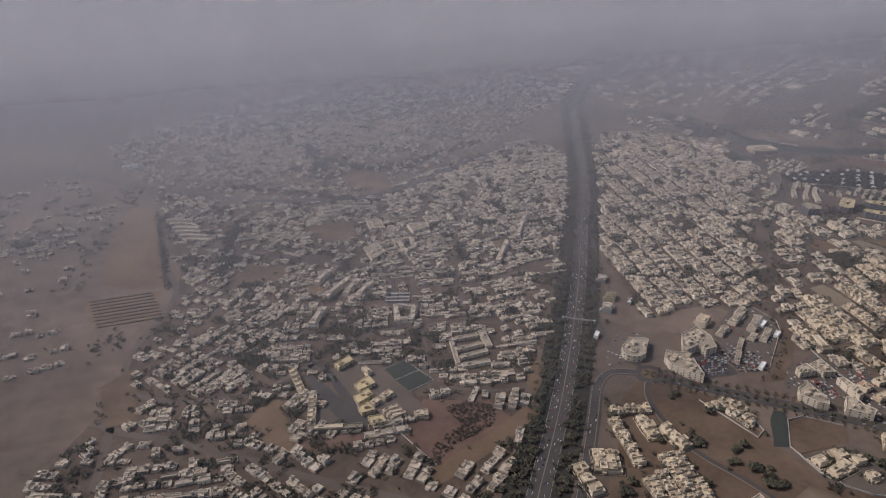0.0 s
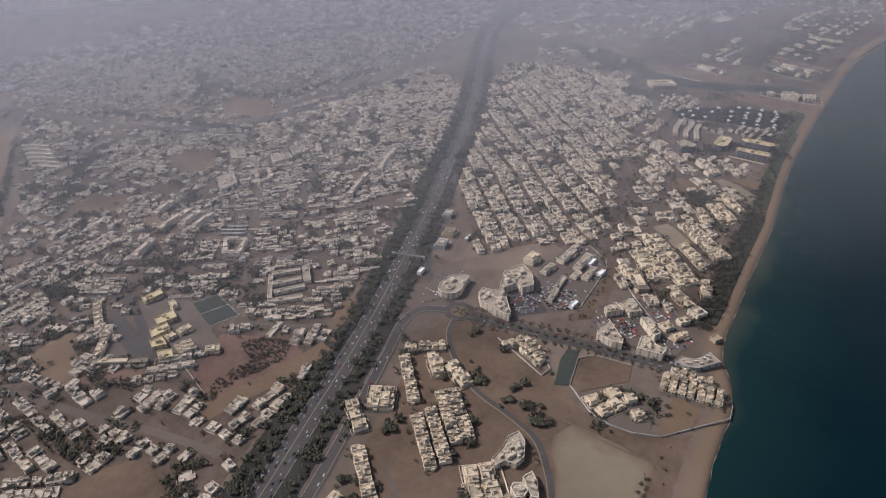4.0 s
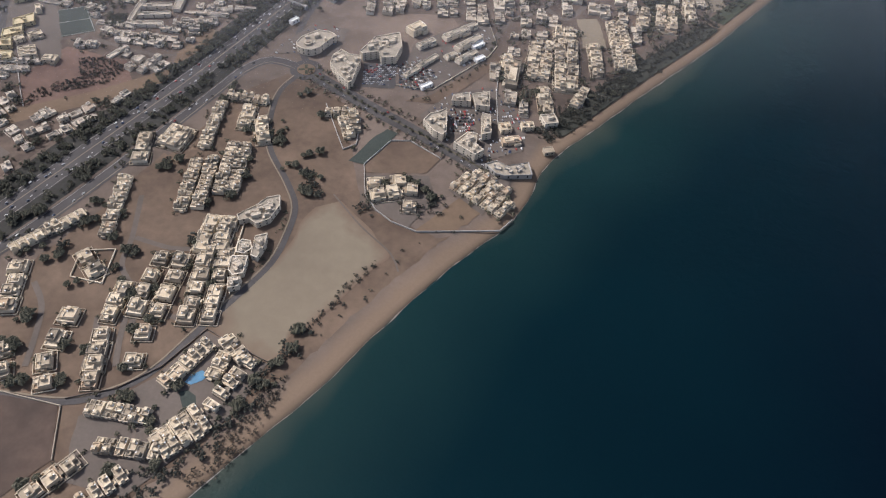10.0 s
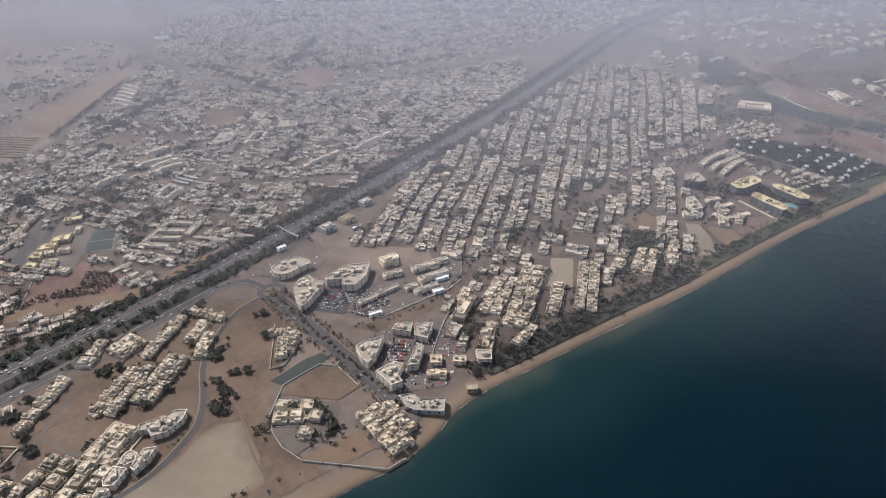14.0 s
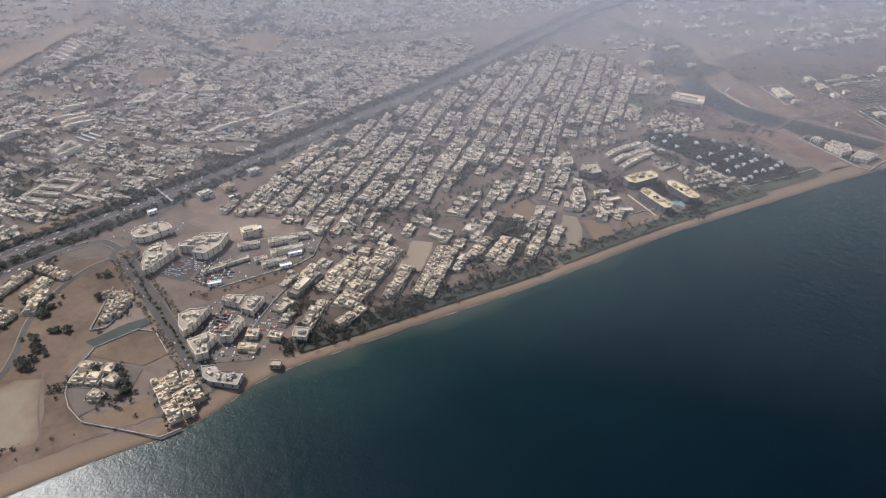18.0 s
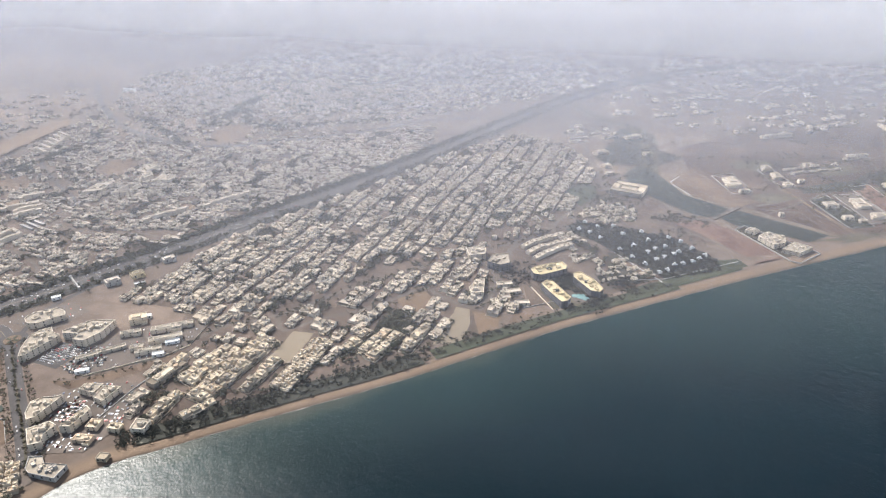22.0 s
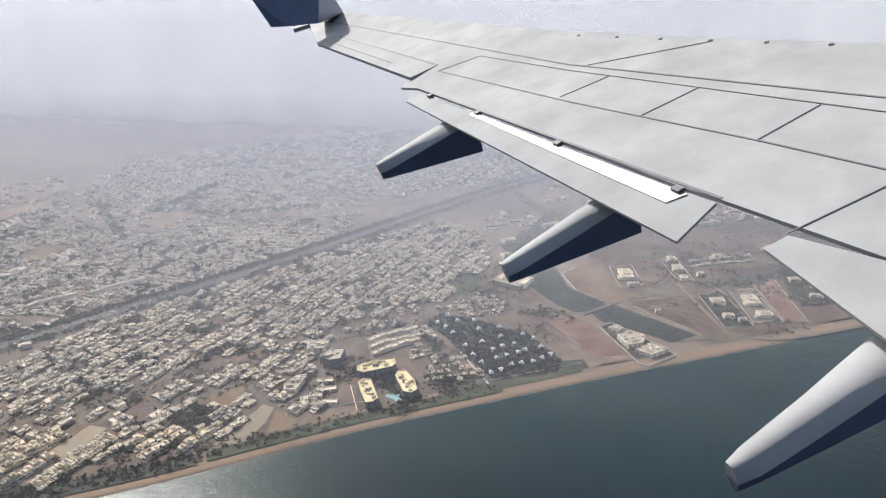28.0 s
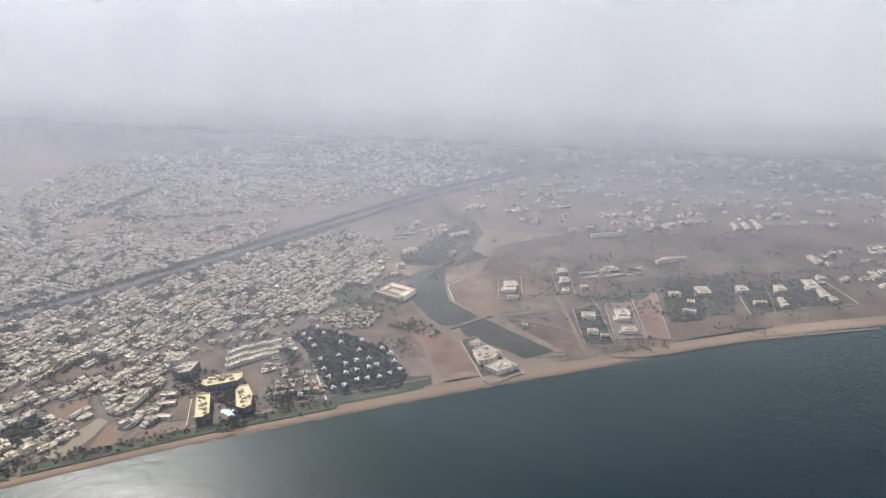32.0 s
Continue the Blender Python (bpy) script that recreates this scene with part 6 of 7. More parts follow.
def put_tree(x, y, k=None):
    k = rt.randrange(4) if k is None else k
    m = pose(x, y, 0, 0, 0, rt.uniform(0, 360))
    if tree_used[k]:
        copy_thing(TREES[k], m)
    else:
        TREES[k].matrix_basis = m
        tree_used[k] = True


def free_of_houses(x, y, pad=0.0):
    return all((x - tx) ** 2 + (y - ty) ** 2 > (r - 1.2 + pad) ** 2 for tx, ty, r in TAKEN)


count = 0
for x, y, r in list(TAKEN):
    if count < 90 and rt.random() < 0.4:
        a = rt.uniform(0, 6.28)
        tx, ty = x + 6.0 * math.cos(a), y + 6.0 * math.sin(a)
        if free_of_houses(tx, ty) and off_line(BEND, tx, ty) > 2.5:
            put_tree(tx, ty)
            count += 1
# clumps that stand out: beside the winding street, in the sand, behind the beach
for cx, cy, n, sp_ in ((165, 368, 8, 4), (172, 358, 7, 3.5), (188, 341, 7, 3.5), (203, 334, 5, 2.5), (208, 320, 6, 3), (111, 318, 4, 2), (86, 280, 4, 2), (88, 265, 5, 3), (119, 328, 4, 2), (118, 405, 4, 2.5), (168, 409, 3, 2), (154, 265, 4, 2.5), (161, 304, 5, 3), (52, 257, 5, 3),
                       (125, 246, 5, 3), (94, 196, 7, 4), (85, 237, 7, 4), (120, 235, 3, 2), (105, 221, 3, 1.5), (129, 228, 4, 2), (139, 219, 3, 2), (235, 222, 5, 2), (231, 201, 5, 2), (234, 211, 3, 1.5), (223, 172, 7, 4), (228, 188, 7, 4), (113, 161, 4, 2), (132, 164, 4, 2), (97, 179, 4, 2), (184, 158, 5, 2.5),
                       (168, 165, 5, 3), (279, 338, 6, 4), (262, 346, 5, 3), (223, 366, 3, 2), (196, 352, 3, 3)):
    for _ in range(max(2, round(n * 0.7))):
        put_tree(cx + rt.gauss(0, sp_), cy + rt.gauss(0, sp_))


def wood(name, spots, r0, r1, mat, label, seed, clumps=7):
    rnd = random.Random(seed)
    sp = Soup()
    for x, y in spots:
        r = rnd.uniform(r0, r1)
        sp.box(x, y, 0, 0.35, 0.35, r, 0, 1)
        crown_into(sp, x, y, r * 0.9, r, r * 0.8, rnd, clumps)
    if sp.v:
        tagged(sp.make(name, [mat, M_BARK]), label, "trees", "", "stuff")


def sprinkle(poly, n, rnd, pad=1.5, cluster=0.0):
    xs, ys = [p[0] for p in poly], [p[1] for p in poly]
    out = []
    for _ in range(n):
        x, y = rnd.uniform(min(xs), max(xs)), rnd.uniform(min(ys), max(ys))
        if inside(poly, x, y) and (cluster == 0 or noise.noise((x * 0.02, y * 0.02, 9.0)) > cluster):
            out.append((x, y))
    return out


garden = []
for x, y, r in TAKEN:
    for _ in range(2):
        a, q = rt.uniform(0, 6.28), rt.uniform(5.5, 8.5)
        if rt.random() < 0.75 and free_of_houses(x + q * math.cos(a), y + q * math.sin(a), -0.6):
            garden.append((x + q * math.cos(a), y + q * math.sin(a)))
wood("garden_trees", garden, 0.8, 1.9, M_LEAF, "dark garden trees and hedges between villas", 4, 8)
wood("villa_garden", sprinkle(OPEN["dark_garden"], 330, rt), 1.3, 2.8, M_LEAF, "dense dark garden trees round villas", 2, 8)
HOTEL = [[(486, 748), (480, 754), (482, 761), (499, 783), (508, 771), (493, 749)], [(500, 735), (506, 745), (532, 727), (528, 716)], [(520, 761), (517, 768), (538, 768), (551, 755), (543, 746)], [(524, 736), (532, 746), (546, 743), (541, 734)]]
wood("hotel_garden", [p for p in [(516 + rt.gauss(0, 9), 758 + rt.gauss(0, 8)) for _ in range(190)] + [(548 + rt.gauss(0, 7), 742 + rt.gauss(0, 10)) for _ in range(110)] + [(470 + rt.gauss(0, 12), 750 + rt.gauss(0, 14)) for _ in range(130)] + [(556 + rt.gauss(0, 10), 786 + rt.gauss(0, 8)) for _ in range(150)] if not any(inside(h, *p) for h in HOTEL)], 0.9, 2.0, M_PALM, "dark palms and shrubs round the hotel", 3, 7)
belt = []
for i in range(len(HWY)):
    for off, n in ((-10, 5), (-13, 6), (-16, 6), (-19, 4), (10, 5), (13, 6), (16.5, 5), (26, 0.4)):
        for _ in range(int(n) if rt.random() > n % 1 else int(n) + 1):
            if HWY[i][1] < 1500 and noise.noise((HWY[i][0] * 0.03, HWY[i][1] * 0.03, off)) > (-0.1 if off > 0 else -0.3):
                p = shifted(HWY[max(0, i - 1):i + 2], off + rt.uniform(-1.8, 1.8))[min(i, 1)]
                belt.append((p[0] + rt.uniform(-4, 4), p[1] + rt.uniform(-4, 4)))
wood("roadside_trees", belt, 0.9, 2.5, M_LEAF, "dense dark trees along the highway verges", 5, 9)


near_home = [(x + rt.uniform(-6, 6), y + rt.uniform(-6, 6)) for x, y in homes if rt.random() < 0.8]
west_side = [(-270, 360), (-266, 640), (-100, 760), (-60, 640), (-60, 480), (-120, 380), (-60, 330), (-60, 250), (-250, 250)]
clumps = [(c[0] + rt.gauss(0, c[2]), c[1] + rt.gauss(0, c[2])) for c in ((-184, 384, 8), (-147, 379, 8), (-151, 434, 6), (-146, 416, 5), (-127, 433, 5), (-114, 408, 5), (-98, 485, 8), (-181, 516, 10), (-294, 503, 9), (-63, 528, 6), (61, 461, 5), (-1, 456, 4), (-33, 482, 6), (-80, 539, 9), (-240, 751, 12), (-93, 748, 8), (-92, 372, 5)) for _ in range(26)]
wood("town_trees", near_home + clumps + [p for p in sprinkle(west_side, 1500, rt, 1, -0.05) if not any(inside(o, *p) for o in OPEN.values())] + sprinkle(OLD, 4200, rt, 1, 0.15), 1.1, 2.5, M_LEAF, "dusty trees between the old town houses", 6, 8)
wood("town_trees", [(x + rt.uniform(-6, 6), y + rt.uniform(-6, 6)) for x, y in homes_b for _ in range(2) if rt.random() < 0.75] + sprinkle(GRIDTOWN, 2400, rt, 1, 0.05) + sprinkle(SHORETOWN, 1000, rt, 1, -0.05), 1.1, 2.5, M_LEAF, "garden trees among the villa rows", 7, 8)
wood("town_gardens", [(x + rt.uniform(-5, 5), y + rt.uniform(-5, 5)) for x, y in GARDENS for _ in range(8 if y < 900 else 4)], 1.3, 2.8, M_LEAF, "dark gardens between the town houses", 17, 7)
wood("far_trees", [(x + rt.uniform(-9, 9), y + rt.uniform(-9, 9)) for x, y in homes_c if rt.random() < 0.5], 1.6, 3.2, M_LEAF, "trees of the far suburbs", 8, 5)
beach_trees = []
for i, p in enumerate(COAST):
    s = 0.6 * p[0] + 0.8 * p[1]
    if 190 < s < 450:
        beach_trees += [(p[0] - 0.8 * k + rt.uniform(-3, 3), p[1] + 0.6 * k + rt.uniform(-3, 3)) for k in [rt.uniform(20, 30) for _ in range(2 if s < 290 else 1)]]
    if 535 < s < 760:
        beach_trees += [(p[0] - 0.8 * k + rt.uniform(-4, 4), p[1] + 0.6 * k + rt.uniform(-4, 4)) for k in [rt.uniform(12, 28) for _ in range(44 if s < 640 else 22)]]
    if 760 < s < 1000:
        beach_trees += [(p[0] - 0.8 * k + rt.uniform(-4, 4), p[1] + 0.6 * k + rt.uniform(-4, 4)) for k in [rt.uniform(13, 26) for _ in range(10)]]
band = [(238, 201), (240, 181), (233, 155), (228, 140), (205, 96), (190, 90), (214, 140), (224, 165), (230, 190)]
wood("beach_thicket", sprinkle(band, 1500, rt, 1, -0.15), 0.4, 1.1, M_THICKET, "low brown thicket behind the beach", 19, 6)
wood("beach_scrub", [(p[0] + rt.uniform(-4.5, 4.5), p[1] + rt.uniform(-4.5, 4.5)) for p in smooth_line([(190, 114), (201, 132), (214, 149), (222, 166), (228, 182), (229, 196)], 1.2)], 0.9, 2.3, M_HEDGE, "dark trees between the housing close and the beach", 20, 8)
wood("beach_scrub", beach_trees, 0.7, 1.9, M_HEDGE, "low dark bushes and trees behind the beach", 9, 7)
PALMS = [(469, 861), (471, 888), (534, 900), (549, 893), (561, 905), (621, 875), (630, 853), (614, 836), (592, 811), (533, 836), (506, 851)]
# The shade under the palms is put into this sheet's dark colour.
patch("ground", PALMS, 0.36, M_HEDGE, "garden ground with the palms' shade in its dark colour", "garden")
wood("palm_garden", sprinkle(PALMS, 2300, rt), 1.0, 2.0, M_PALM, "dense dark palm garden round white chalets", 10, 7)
wood("roadside_trees", [(x + rt.uniform(-4, 4), y + rt.uniform(-4, 4)) for x, y in GRID for _ in range(3)] + [(p[0] + rt.uniform(-1, 1), p[1] + rt.uniform(-1, 1)) for off in (-9.5, -7.0, 7.0, 9.5, 0.0, 0.0) for p in shifted(BLVD, off)] + [(x + rt.uniform(-8, 8), y + rt.uniform(-8, 8)) for x, y in CREEK for _ in range(5)], 0.9, 2.0, M_LEAF, "trees lining streets and the creek bed", 12, 6)
wood("lagoon_trees", sprinkle([(446, 1050), (452, 960), (464, 905), (530, 908), (600, 892), (616, 908), (580, 958), (545, 975), (505, 1000), (478, 1040)], 520, rt, 1, -0.05) + [(490 + rt.gauss(0, 14), 960 + rt.gauss(0, 8)) for _ in range(70)] + sprinkle([(528, 930), (560, 960), (600, 960), (595, 940)], 120, rt) + sprinkle(OPEN["garden_a"], 260, rt) + sprinkle(OPEN["garden_c"], 750, rt) + sprinkle(OPEN["garden_d"], 320, rt) + sprinkle(OPEN["garden_e"], 420, rt) + [(x + rt.gauss(0, 4), y + rt.gauss(0, 4)) for x, y in smooth_line([(665, 1102), (709, 1131), (740, 1190), (766, 1235), (822, 1274), (866, 1320), (930, 1390)], 3)] + sprinkle(OPEN["creek_scrub"], 420, rt) + sprinkle([(560, 1060), (760, 1010), (920, 1200), (840, 1340), (580, 1240)], 900, rt, 1, 0.12), 1.1, 2.6, M_LEAF, "trees round the lagoon and the plain", 13, 6)
wood("beach_scrub", [(p[0] + rt.gauss(0, 1.3), p[1] + rt.gauss(0, 1.3)) for p in smooth_line([(238, 222), (243, 234), (251, 256), (262, 277)], 0.9) if rt.random() < 0.8], 0.5, 1.3, M_HEDGE, "row of dark shrubs along the sand lot", 25, 6)
wood("garden_trees", [(x + rt.gauss(0, 2.2), y + rt.gauss(0, 1.6)) for x, y, n in ((125, 248, 6), (154, 265, 3), (111, 319, 3), (84, 242, 5), (198, 336, 6), (205, 327, 6), (211, 318, 5), (237, 220, 4), (234, 209, 5)) for _ in range(n)], 1.6, 2.7, M_HEDGE, "broad dark trees on bare ground between houses", 26, 9)
wood("close_trees", sprinkle(OPEN["villa_close"], 110, rt, 1, 0.05) + [(282 + rt.gauss(0, 4), 330 + rt.gauss(0, 7)) for _ in range(26)] + [(242 + rt.gauss(0, 3), 322 + rt.gauss(0, 6)) for _ in range(16)], 1.0, 2.0, M_HEDGE, "dark garden trees round the walled villas", 27, 8)
# dark tree belts through the western suburb
BELTS = (([(-379, 610), (-404, 738), (-419, 849), (-430, 894)], 18, 110), ([(-363, 806), (-279, 605)], 3, 110), ([(-249, 745), (-242, 693), (-232, 613)], 8, 240), ([(-223, 1093), (-164, 921)], 16, 420), ([(-181, 1015), (-87, 964), (61, 1084)], 10, 420), ([(-370, 1139), (-296, 1246), (-101, 1339), (70, 1393)], 14, 520), ([(-300, 900), (-210, 870), (-120, 840)], 8, 220))
for pts, wide, n in BELTS:
    line = smooth_line(pts, 5)
    wood("suburb_trees", [(p[0] + rt.gauss(0, wide * 0.5), p[1] + rt.gauss(0, wide * 0.5)) for p in (line[rt.randrange(len(line))] for _ in range(n))], 1.6, 3.4, M_LEAF, "dark tree belt along a suburb road", 23, 5)
# scrub and garden trees scattered over the northern plain
plain = []
for _ in range(120):
    x, y = rt.uniform(480, 900), rt.uniform(1060, 1420)
    if y > 1010 + 0.0009 * (x - 480) ** 2:
        plain += [(x + rt.gauss(0, 9), y + rt.gauss(0, 6)) for _ in range(rt.randint(4, 16))]
wood("plain_scrub", plain, 0.8, 2.2, M_LEAF, "dark scrub and garden trees on the bare plain", 24, 5)
THICKET = [(-1, 404), (14, 414), (36, 404), (34, 386), (15, 372), (3, 361), (-8, 349), (-12, 362), (0, 376), (10, 386)]
wood("scrub_bushes", sprinkle(THICKET, 820, rt), 0.55, 1.25, M_THICKET, "dense dark thicket on a vacant lot", 15, 9)
wood("scrub_bushes", sprinkle(OPEN["corner_lot"], 20, rt) + sprinkle([(640, 990), (760, 1000), (860, 1120), (830, 1130), (700, 1010)], 150, rt), 0.5, 1.5, M_LEAF, "low scrub bushes on bare ground", 14, 5)


hedge_line = shifted(BEND, 5.2)
hedge_line = hedge_line[(hedge_line[:, 1] > 226) & (hedge_line[:, 1] < 318)]
for k in range(4, len(hedge_line) - 5, 6):
    hg = empty("hedge")
    sp = Soup()
    for p in hedge_line[k:k + 4]:
        for _ in range(4):
            crown_into(sp, p[0] + rt.uniform(-1.5, 1.5) - hedge_line[k][0], p[1] + rt.uniform(-1.5, 1.5) - hedge_line[k][1], 0.6, 0.9, 1.0, rt, 6)
    part("leaves", sp, M_LEAF, hg)
    hg.matrix_basis = pose(hedge_line[k][0], hedge_line[k][1], 0)
    tagged(hg, "low dark hedge beside a curved street", "hedge", "hedges along the curved street")
# white chalets in the palm garden
def chalet():
    ob = empty("chalet")
    for a in (20, 140, 260):
        s = Soup()
        c, sn = math.cos(radians(a)), math.sin(radians(a))
        s.box(1.3 * c, 1.3 * sn, 0, 2.8, 1.0, 2.8, radians(a))
        part("wing", s, M_TANK, ob)
    s = Soup()
    disc(s, 0, 0, 0.9, 0, 3.6, 10)
    part("core", s, M_TANK, ob)
    return tagged(ob, "small white three-winged chalet among dark palms", "chalet", "chalets in the palm garden")


ch = chalet()
placed = False
for x, y in ((582, 819), (587, 828), (590, 841), (596, 848), (603, 856), (607, 866), (610, 876), (595, 884), (581, 893), (568, 895), (586, 870), (571, 874), (583, 862), (564, 864), (577, 852), (572, 843), (560, 854), (543, 861), (565, 829), (550, 836), (534, 846), (540, 895), (508, 860), (494, 866), (481, 869), (496, 883), (510, 893), (525, 880), (552, 880), (480, 888)):
    m = pose(x, y, 0, 0, 0, rt.uniform(0, 120))
    if placed:
        copy_thing(ch, m)
    else:
        ch.matrix_basis, placed = m, True


# ---- cars ----
def car(mat, name):
    ob = empty("car")
    b = Soup()
    b.box(0, 0, 0.12, 1.9, 0.8, 0.34, 0, 0, None, 0.96)
    part("body", b, mat, ob)
    c = Soup()
    c.box(-0.1, 0, 0.46, 1.05, 0.7, 0.27, 0, 0, None, 0.82)
    part("cabin", c, M_GLASS, ob)
    r = Soup()
    r.box(-0.1, 0, 0.73, 0.82, 0.56, 0.03)
    part("roof", r, mat, ob)
    return tagged(ob, name + " car on the asphalt", "car", "cars")


CARS = [car(m, n) for m, n in zip(M_CARS, ("white", "silver", "black", "red", "blue"))]
car_used = [False] * 5


def put_car(x, y, ang, z=0.22):
    k = rt.choice((0, 0, 0, 1, 1, 2, 3, 4))
    m = pose(x, y, z, 0, 0, math.degrees(ang))
    if car_used[k]:
        copy_thing(CARS[k], m)
    else:
        CARS[k].matrix_basis, car_used[k] = m, True


for i in range(2, len(HWY) - 2):
    if HWY[i][1] > 760 or HWY[i][1] < 120:
        continue
    d = HWY[i + 1] - HWY[i]
    a = math.atan2(d[1], d[0])
    for off in (-5.8, -2.3, 2.3, 5.8):
        if rt.random() < 0.5:
            p = shifted(HWY[i - 1:i + 2], off)[1] + d * rt.random()
            put_car(p[0], p[1], a)
for line, offs, pr in ((BLVD, (-3.4, 3.4), 0.35), (SLIP, (-1.5, 1.5), 0.2)):
    for i in range(1, len(line) - 1):
        d = line[i + 1] - line[i]
        for off in offs:
            if rt.random() < pr:
                p = shifted(line[i - 1:i + 2], off)[1]
                put_car(p[0], p[1], math.atan2(d[1], d[0]), 0.3)
for i in range(9):
    for j in range(11):
        x, y = 198 + 2.9 * i + 0.9 * j, 434 + 0.6 * i + 2.6 * j
        if inside(OPEN["car_park"], x, y) and rt.random() < 0.8:
            put_car(x, y, radians(20) if j % 2 else radians(200), 0.16)
for i in range(40):
    x, y = rt.uniform(262, 330), rt.uniform(375, 445)
    if inside(OPEN["works_lot"], x, y) and all((x - bx) ** 2 + (y - by) ** 2 > (r * 0.8) ** 2 for bx, by, r in BLOCKS):
        put_car(x, y, radians(25), 0.12)

lots = Soup()
for key, ang, n in (("works_lot", 25, 330), ("school_north", 50, 90), ("forecourt", 70, 60), ("car_park_b", 15, 160), ("car_park_east", 35, 420)):
    xs, ys = [p[0] for p in OPEN[key]], [p[1] for p in OPEN[key]]
    for _ in range(n):
        x, y = rt.uniform(min(xs), max(xs)), rt.uniform(min(ys), max(ys))
        c, s = math.cos(radians(ang)), math.sin(radians(ang))
        u, v = x * c + y * s, -x * s + y * c
        v = round(v / 3.4) * 3.4
        u = round(u / 1.25) * 1.25
        x, y = u * c - v * s, u * s + v * c
        if inside(OPEN[key], x, y) and all((x - bx) ** 2 + (y - by) ** 2 > (r * 0.75) ** 2 for bx, by, r in BLOCKS):
            k = rt.choice((0, 0, 0, 1, 1, 2, 3, 4))
            lots.box(x, y, 0.3, 0.8, 1.9, 0.36, radians(ang), k, None, 0.96)
            lots.box(x, y, 0.66, 0.68, 1.05, 0.26, radians(ang), k, None, 0.8)
tagged(lots.make("parked_cars", M_CARS), "rows of parked cars in dusty lots", "cars", "", "stuff")

# ---- the aircraft wing ----
M_WINGP = surface("white_aircraft_paint", (0.195, 0.199, 0.203), (0.225, 0.229, 0.233), 0.85, 0.35, 1.4, None, 0.0, 0.0, False)
M_METAL = surface("bare_metal_skin", (0.42, 0.4, 0.37), (0.6, 0.57, 0.53), 0.4, 0.8, 3.0, None, 0.0, 0.9, False)
M_SEAM = surface("dark_seam", (0.05, 0.05, 0.055), (0.08, 0.08, 0.085), 0.7, 1.0, 6.0, None, 0.0, 0.0, False)
M_BLUEP = surface("blue_aircraft_paint", (0.05, 0.066, 0.115), (0.066, 0.085, 0.145), 0.35, 0.5, 2.0, None, 0.0, 0.0, False)
wing = new("aircraft_wing")
wing.empty_display_size = 2
wing.matrix_basis = Matrix(((-0.8709, -0.4736, -0.131, 883.828), (0.4889, -0.8082, -0.3283, 395.773), (0.0496, -0.35, 0.9354, 321.379), (0, 0, 0, 1)))


def slab(name, pts, top, thick, mat, label="", z_list=None):
    """A flat panel with depth; its upper face lies at top."""
    s = Soup()
    pts = ccw(pts)
    n = len(pts)
    zt = [top] * n if z_list is None else (z_list if area(pts) > 0 else z_list)
    o = [(x, y, z - thick) for (x, y), z in zip(pts, zt)] + [(x, y, z) for (x, y), z in zip(pts, zt)]
    s.v = o
    for i in range(n):
        j = (i + 1) % n
        s.f.append((i, j, n + j, n + i))
    s.f += [tuple(range(n, 2 * n)), tuple(reversed(range(n)))]
    s.s = [0] * len(s.f)
    return part(name, s, mat, wing, label)


def seam(a, b, w=0.018):
    s = Soup()
    s.box((a[0] + b[0]) / 2, (a[1] + b[1]) / 2, 0.002, math.hypot(b[0] - a[0], b[1] - a[1]), w, 0.006, math.atan2(b[1] - a[1], b[0] - a[0]))
    part("panel_seam", s, M_SEAM, wing)


slab("wing_box", [(-0.9, -0.35), (0.66, -0.26), (1.03, -0.23), (2.75, -0.17), (4.53, -0.11), (6.45, -0.02), (6.85, 0.1), (7.02, -0.62), (12.47, -0.46), (13.0, -0.62), (15.0, -0.95), (15.02, -1.31), (5.62, -2.12), (3.12, -2.46), (1.31, -2.75), (-0.8, -3.1), (-1.5, -1.5)], 0.0, 0.035, M_WINGP)
slab("wing_tip", [(12.47, -0.46), (12.82, 0.0), (15.67, -0.5), (16.1, -0.1), (17.0, -0.7), (16.78, -1.04), (15.02, -1.31), (13.5, -0.9)], -0.004, 0.1, M_WINGP)
slab("aileron", [(7.1, -0.16), (12.82, 0.0), (12.47, -0.45), (7.04, -0.61)], 0.0, 0.06, M_WINGP)
slab("inboard_panel", [(-0.02, -0.19), (0.0, 0.0), (-1.01, 0.21), (-1.6, 0.3), (-1.6, -0.6), (-0.9, -0.36)], 0.004, 0.025, M_WINGP)
slab("flap", [(6.25, 0.26), (0.55, 0.25), (0.69, -0.24), (2.75, -0.13), (6.45, 0.02)], -0.03, 0.025, M_WINGP, "lowered white flap")
slab("flap_track_strip", [(4.6, 0.0), (1.0, -0.03), (0.95, -0.2), (2.75, -0.12), (4.6, -0.06)], -0.018, 0.01, M_METAL, "bare metal strip of the flap")
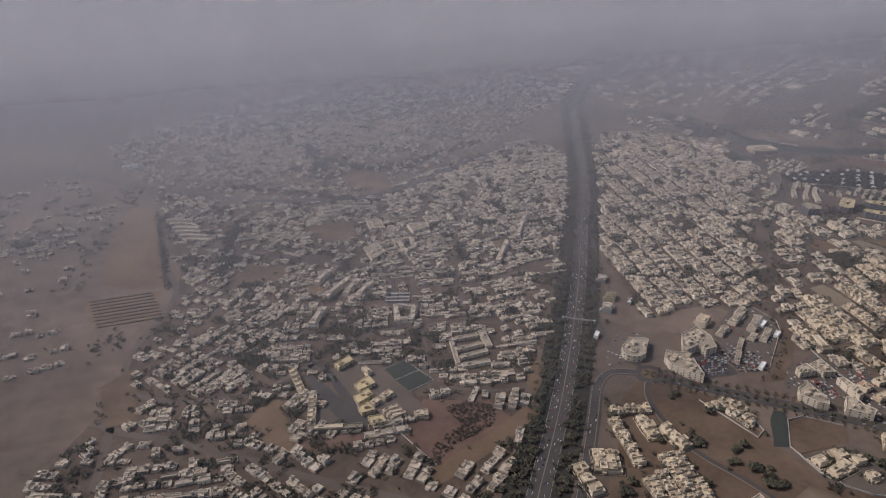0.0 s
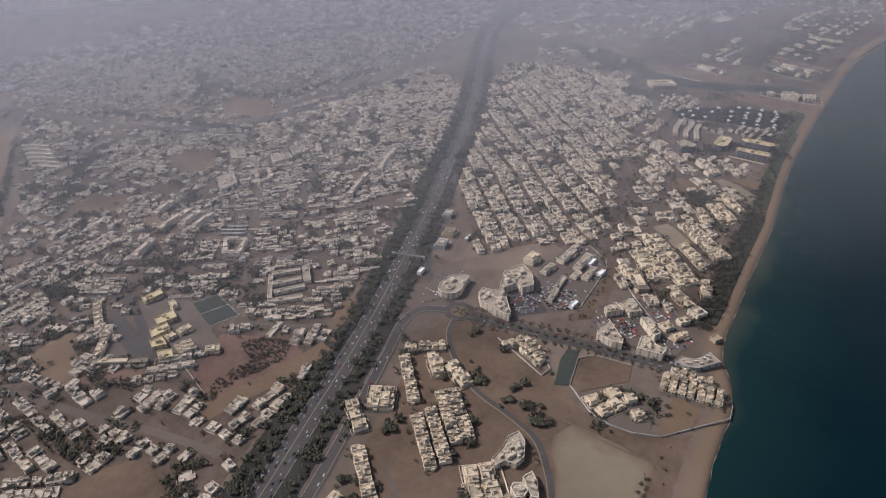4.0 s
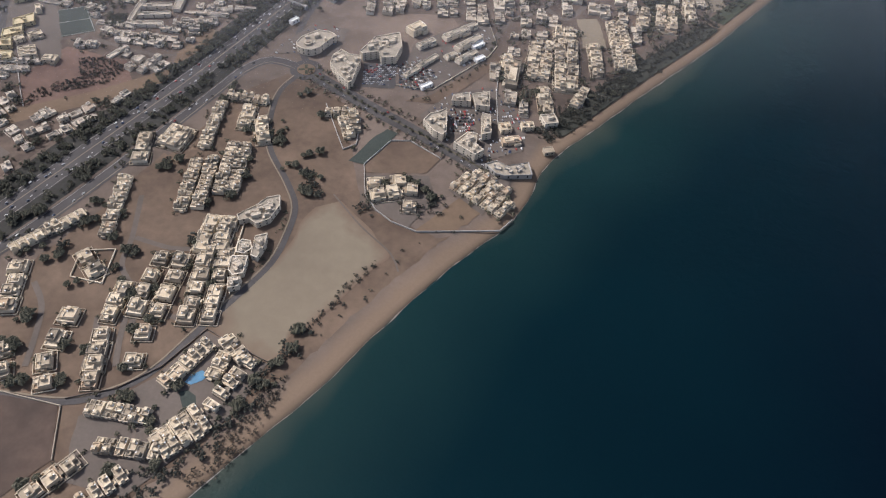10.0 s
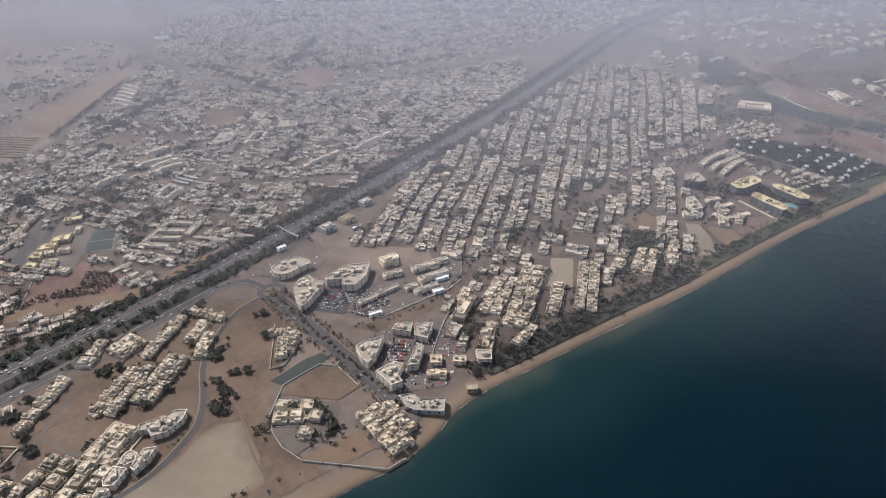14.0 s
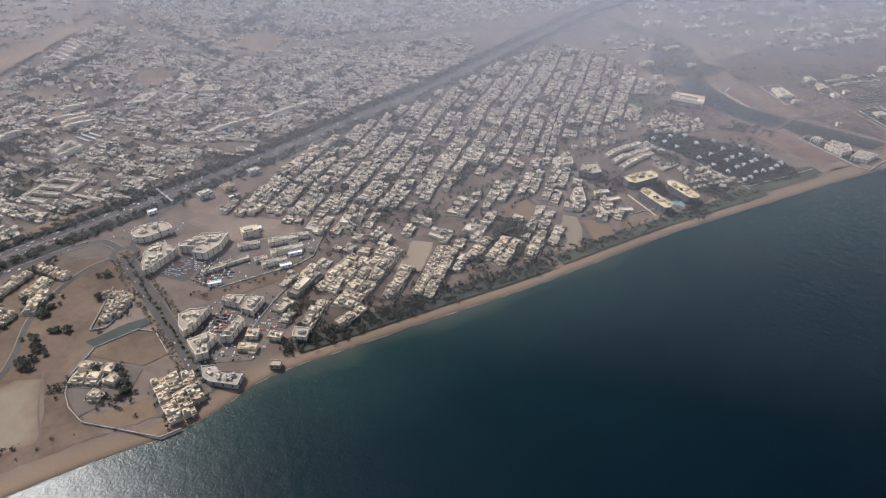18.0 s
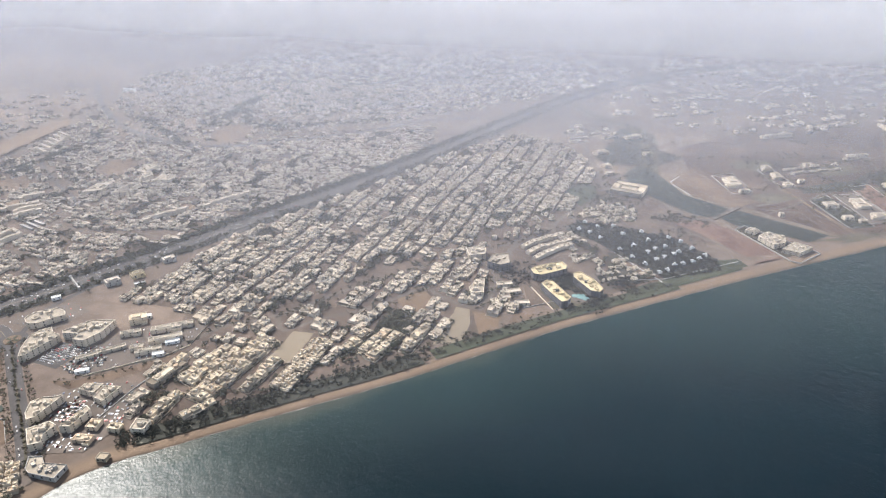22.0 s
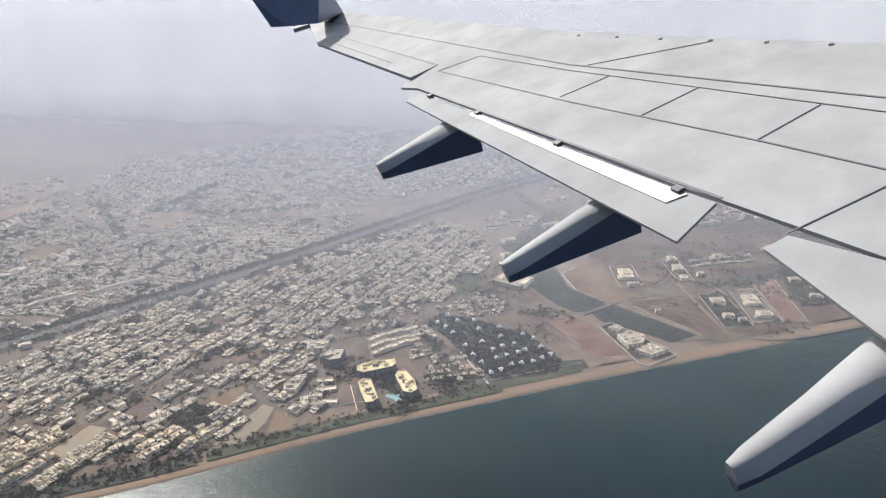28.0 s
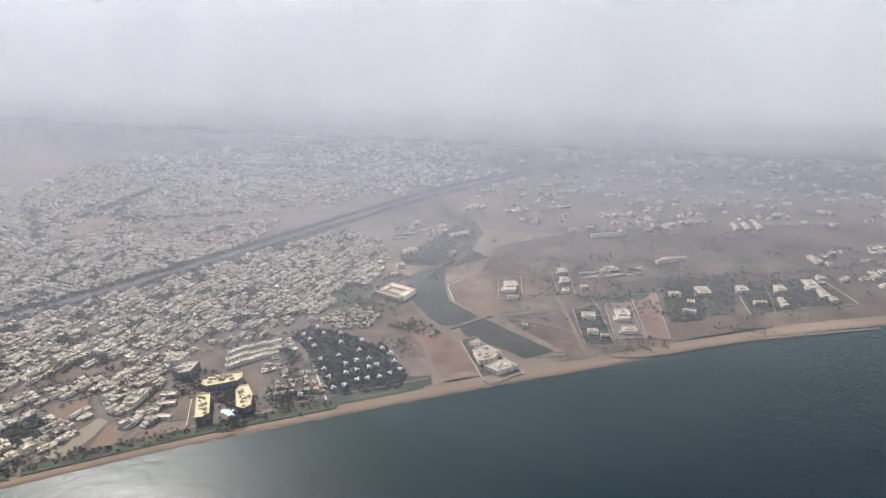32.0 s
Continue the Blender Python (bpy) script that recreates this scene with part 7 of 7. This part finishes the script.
for a, b, w in (((14.55, -0.82), (4.47, -1.39), 0.03), ((4.47, -1.39), (-0.6, -2.1), 0.035), ((6.72, -0.5), (3.49, -0.75), 0.03), ((3.49, -0.75), (1.05, -1.01), 0.03), ((1.05, -1.01), (-1.0, -1.17), 0.03), ((6.43, -1.1), (4.31, -1.28), 0.018), ((4.31, -1.28), (-0.5, -1.86), 0.018),
                ((3.56, -1.36), (3.7, -0.78), 0.018), ((2.3, -1.51), (2.38, -0.87), 0.018), ((1.03, -1.66), (1.06, -1.0), 0.018), ((4.15, -1.46), (3.05, -2.39), 0.02), ((-0.12, -0.93), (0.0, -0.19), 0.018), ((6.43, -1.1), (6.72, -0.5), 0.02), ((7.04, -0.62), (12.47, -0.46), 0.05),
                ((6.45, -0.03), (2.75, -0.18), 0.05), ((2.75, -0.18), (0.66, -0.27), 0.05), ((12.0, -0.2), (8.4, -0.3), 0.03)):
    seam(a, b, w * 0.55)
for x, y in ((5.21, -2.06), (4.5, -2.17), (3.79, -2.28), (3.1, -2.4), (2.42, -2.51), (1.76, -2.62)):
    s = Soup()
    disc(s, x, y, 0.025, 0.0, 0.012, 10)
    part("fastener", s, M_SEAM, wing)
for x, y in ((5.9, 0.0), (4.5, -0.07), (2.75, -0.13), (1.05, -0.19)):
    s = Soup()
    s.box(x, y, -0.04, 0.09, 0.06, 0.05)
    part("flap_bracket", s, M_SEAM, wing)


def fairing(x, y0, y1, w, deep):
    """A canoe-shaped flap track fairing under the trailing edge: white back, blue flanks, blunt rounded tail."""
    n = 12
    top, low, mid = [], [], []
    for i in range(n + 1):
        t = i / n
        y = y0 + (y1 - y0) * t
        k = 1 - 0.55 * t ** 1.5 if i < n else 0.3
        top.append((w * k * 0.55, y, -0.1 - 0.06 * t))
        mid.append((w * k, y, -0.17 - 0.1 * t))
        low.append((w * k * 0.35, y, -0.17 - 0.1 * t - deep * (1 - 0.8 * t)))
    back, flank = Soup(), Soup()
    for a, b, sp in ((mid, top, back), (low, mid, flank)):
        pts = [(x - p[0], p[1], p[2]) for p in a] + [(x - p[0], p[1], p[2]) for p in b] + [(x + p[0], p[1], p[2]) for p in b] + [(x + p[0], p[1], p[2]) for p in a]
        m = n + 1
        sp.quads(pts, [(r * m + i, r * m + i + 1, (r + 1) * m + i + 1, (r + 1) * m + i) for r in ((0, 1, 2) if sp is back else (0, 2)) for i in range(n)])
        sp.quads([pts[n], pts[m + n], pts[2 * m + n], pts[3 * m + n]], [(0, 1, 2, 3)])
    fa = back.make("flap_fairing", [M_WINGP], wing, True)
    tagged(fa, "white canoe-shaped flap track fairing")
    part("flank", flank, M_BLUEP, fa, "blue flank of the fairing")


fairing(4.95, -0.1, 1.25, 0.2, 0.5)
fairing(1.62, -0.1, 1.2, 0.15, 0.42)
fairing(-0.98, -0.1, 1.25, 0.16, 0.46)
s = Soup()
s.v = [(15.0, -1.31, 0.0), (15.0, -0.75, 0.0), (13.3, -0.3, 0.3), (13.5, 0.35, 0.5), (13.6, 0.68, 0.62), (14.0, 0.75, 1.3), (14.6, 0.6, 2.4), (14.3, 0.0, 2.5), (13.6, -0.85, 1.2)]
s.f = [(0, 1, 2, 8), (2, 3, 4, 5, 8), (5, 6, 7, 8), (8, 2, 1, 0), (8, 5, 4, 3, 2), (8, 7, 6, 5)]
s.s = [0] * 6
part("winglet", s, M_BLUEP, wing, "blue upturned wing tip")
tagged(wing, "white airliner wing with lowered flap and blue tip", "aircraft wing")
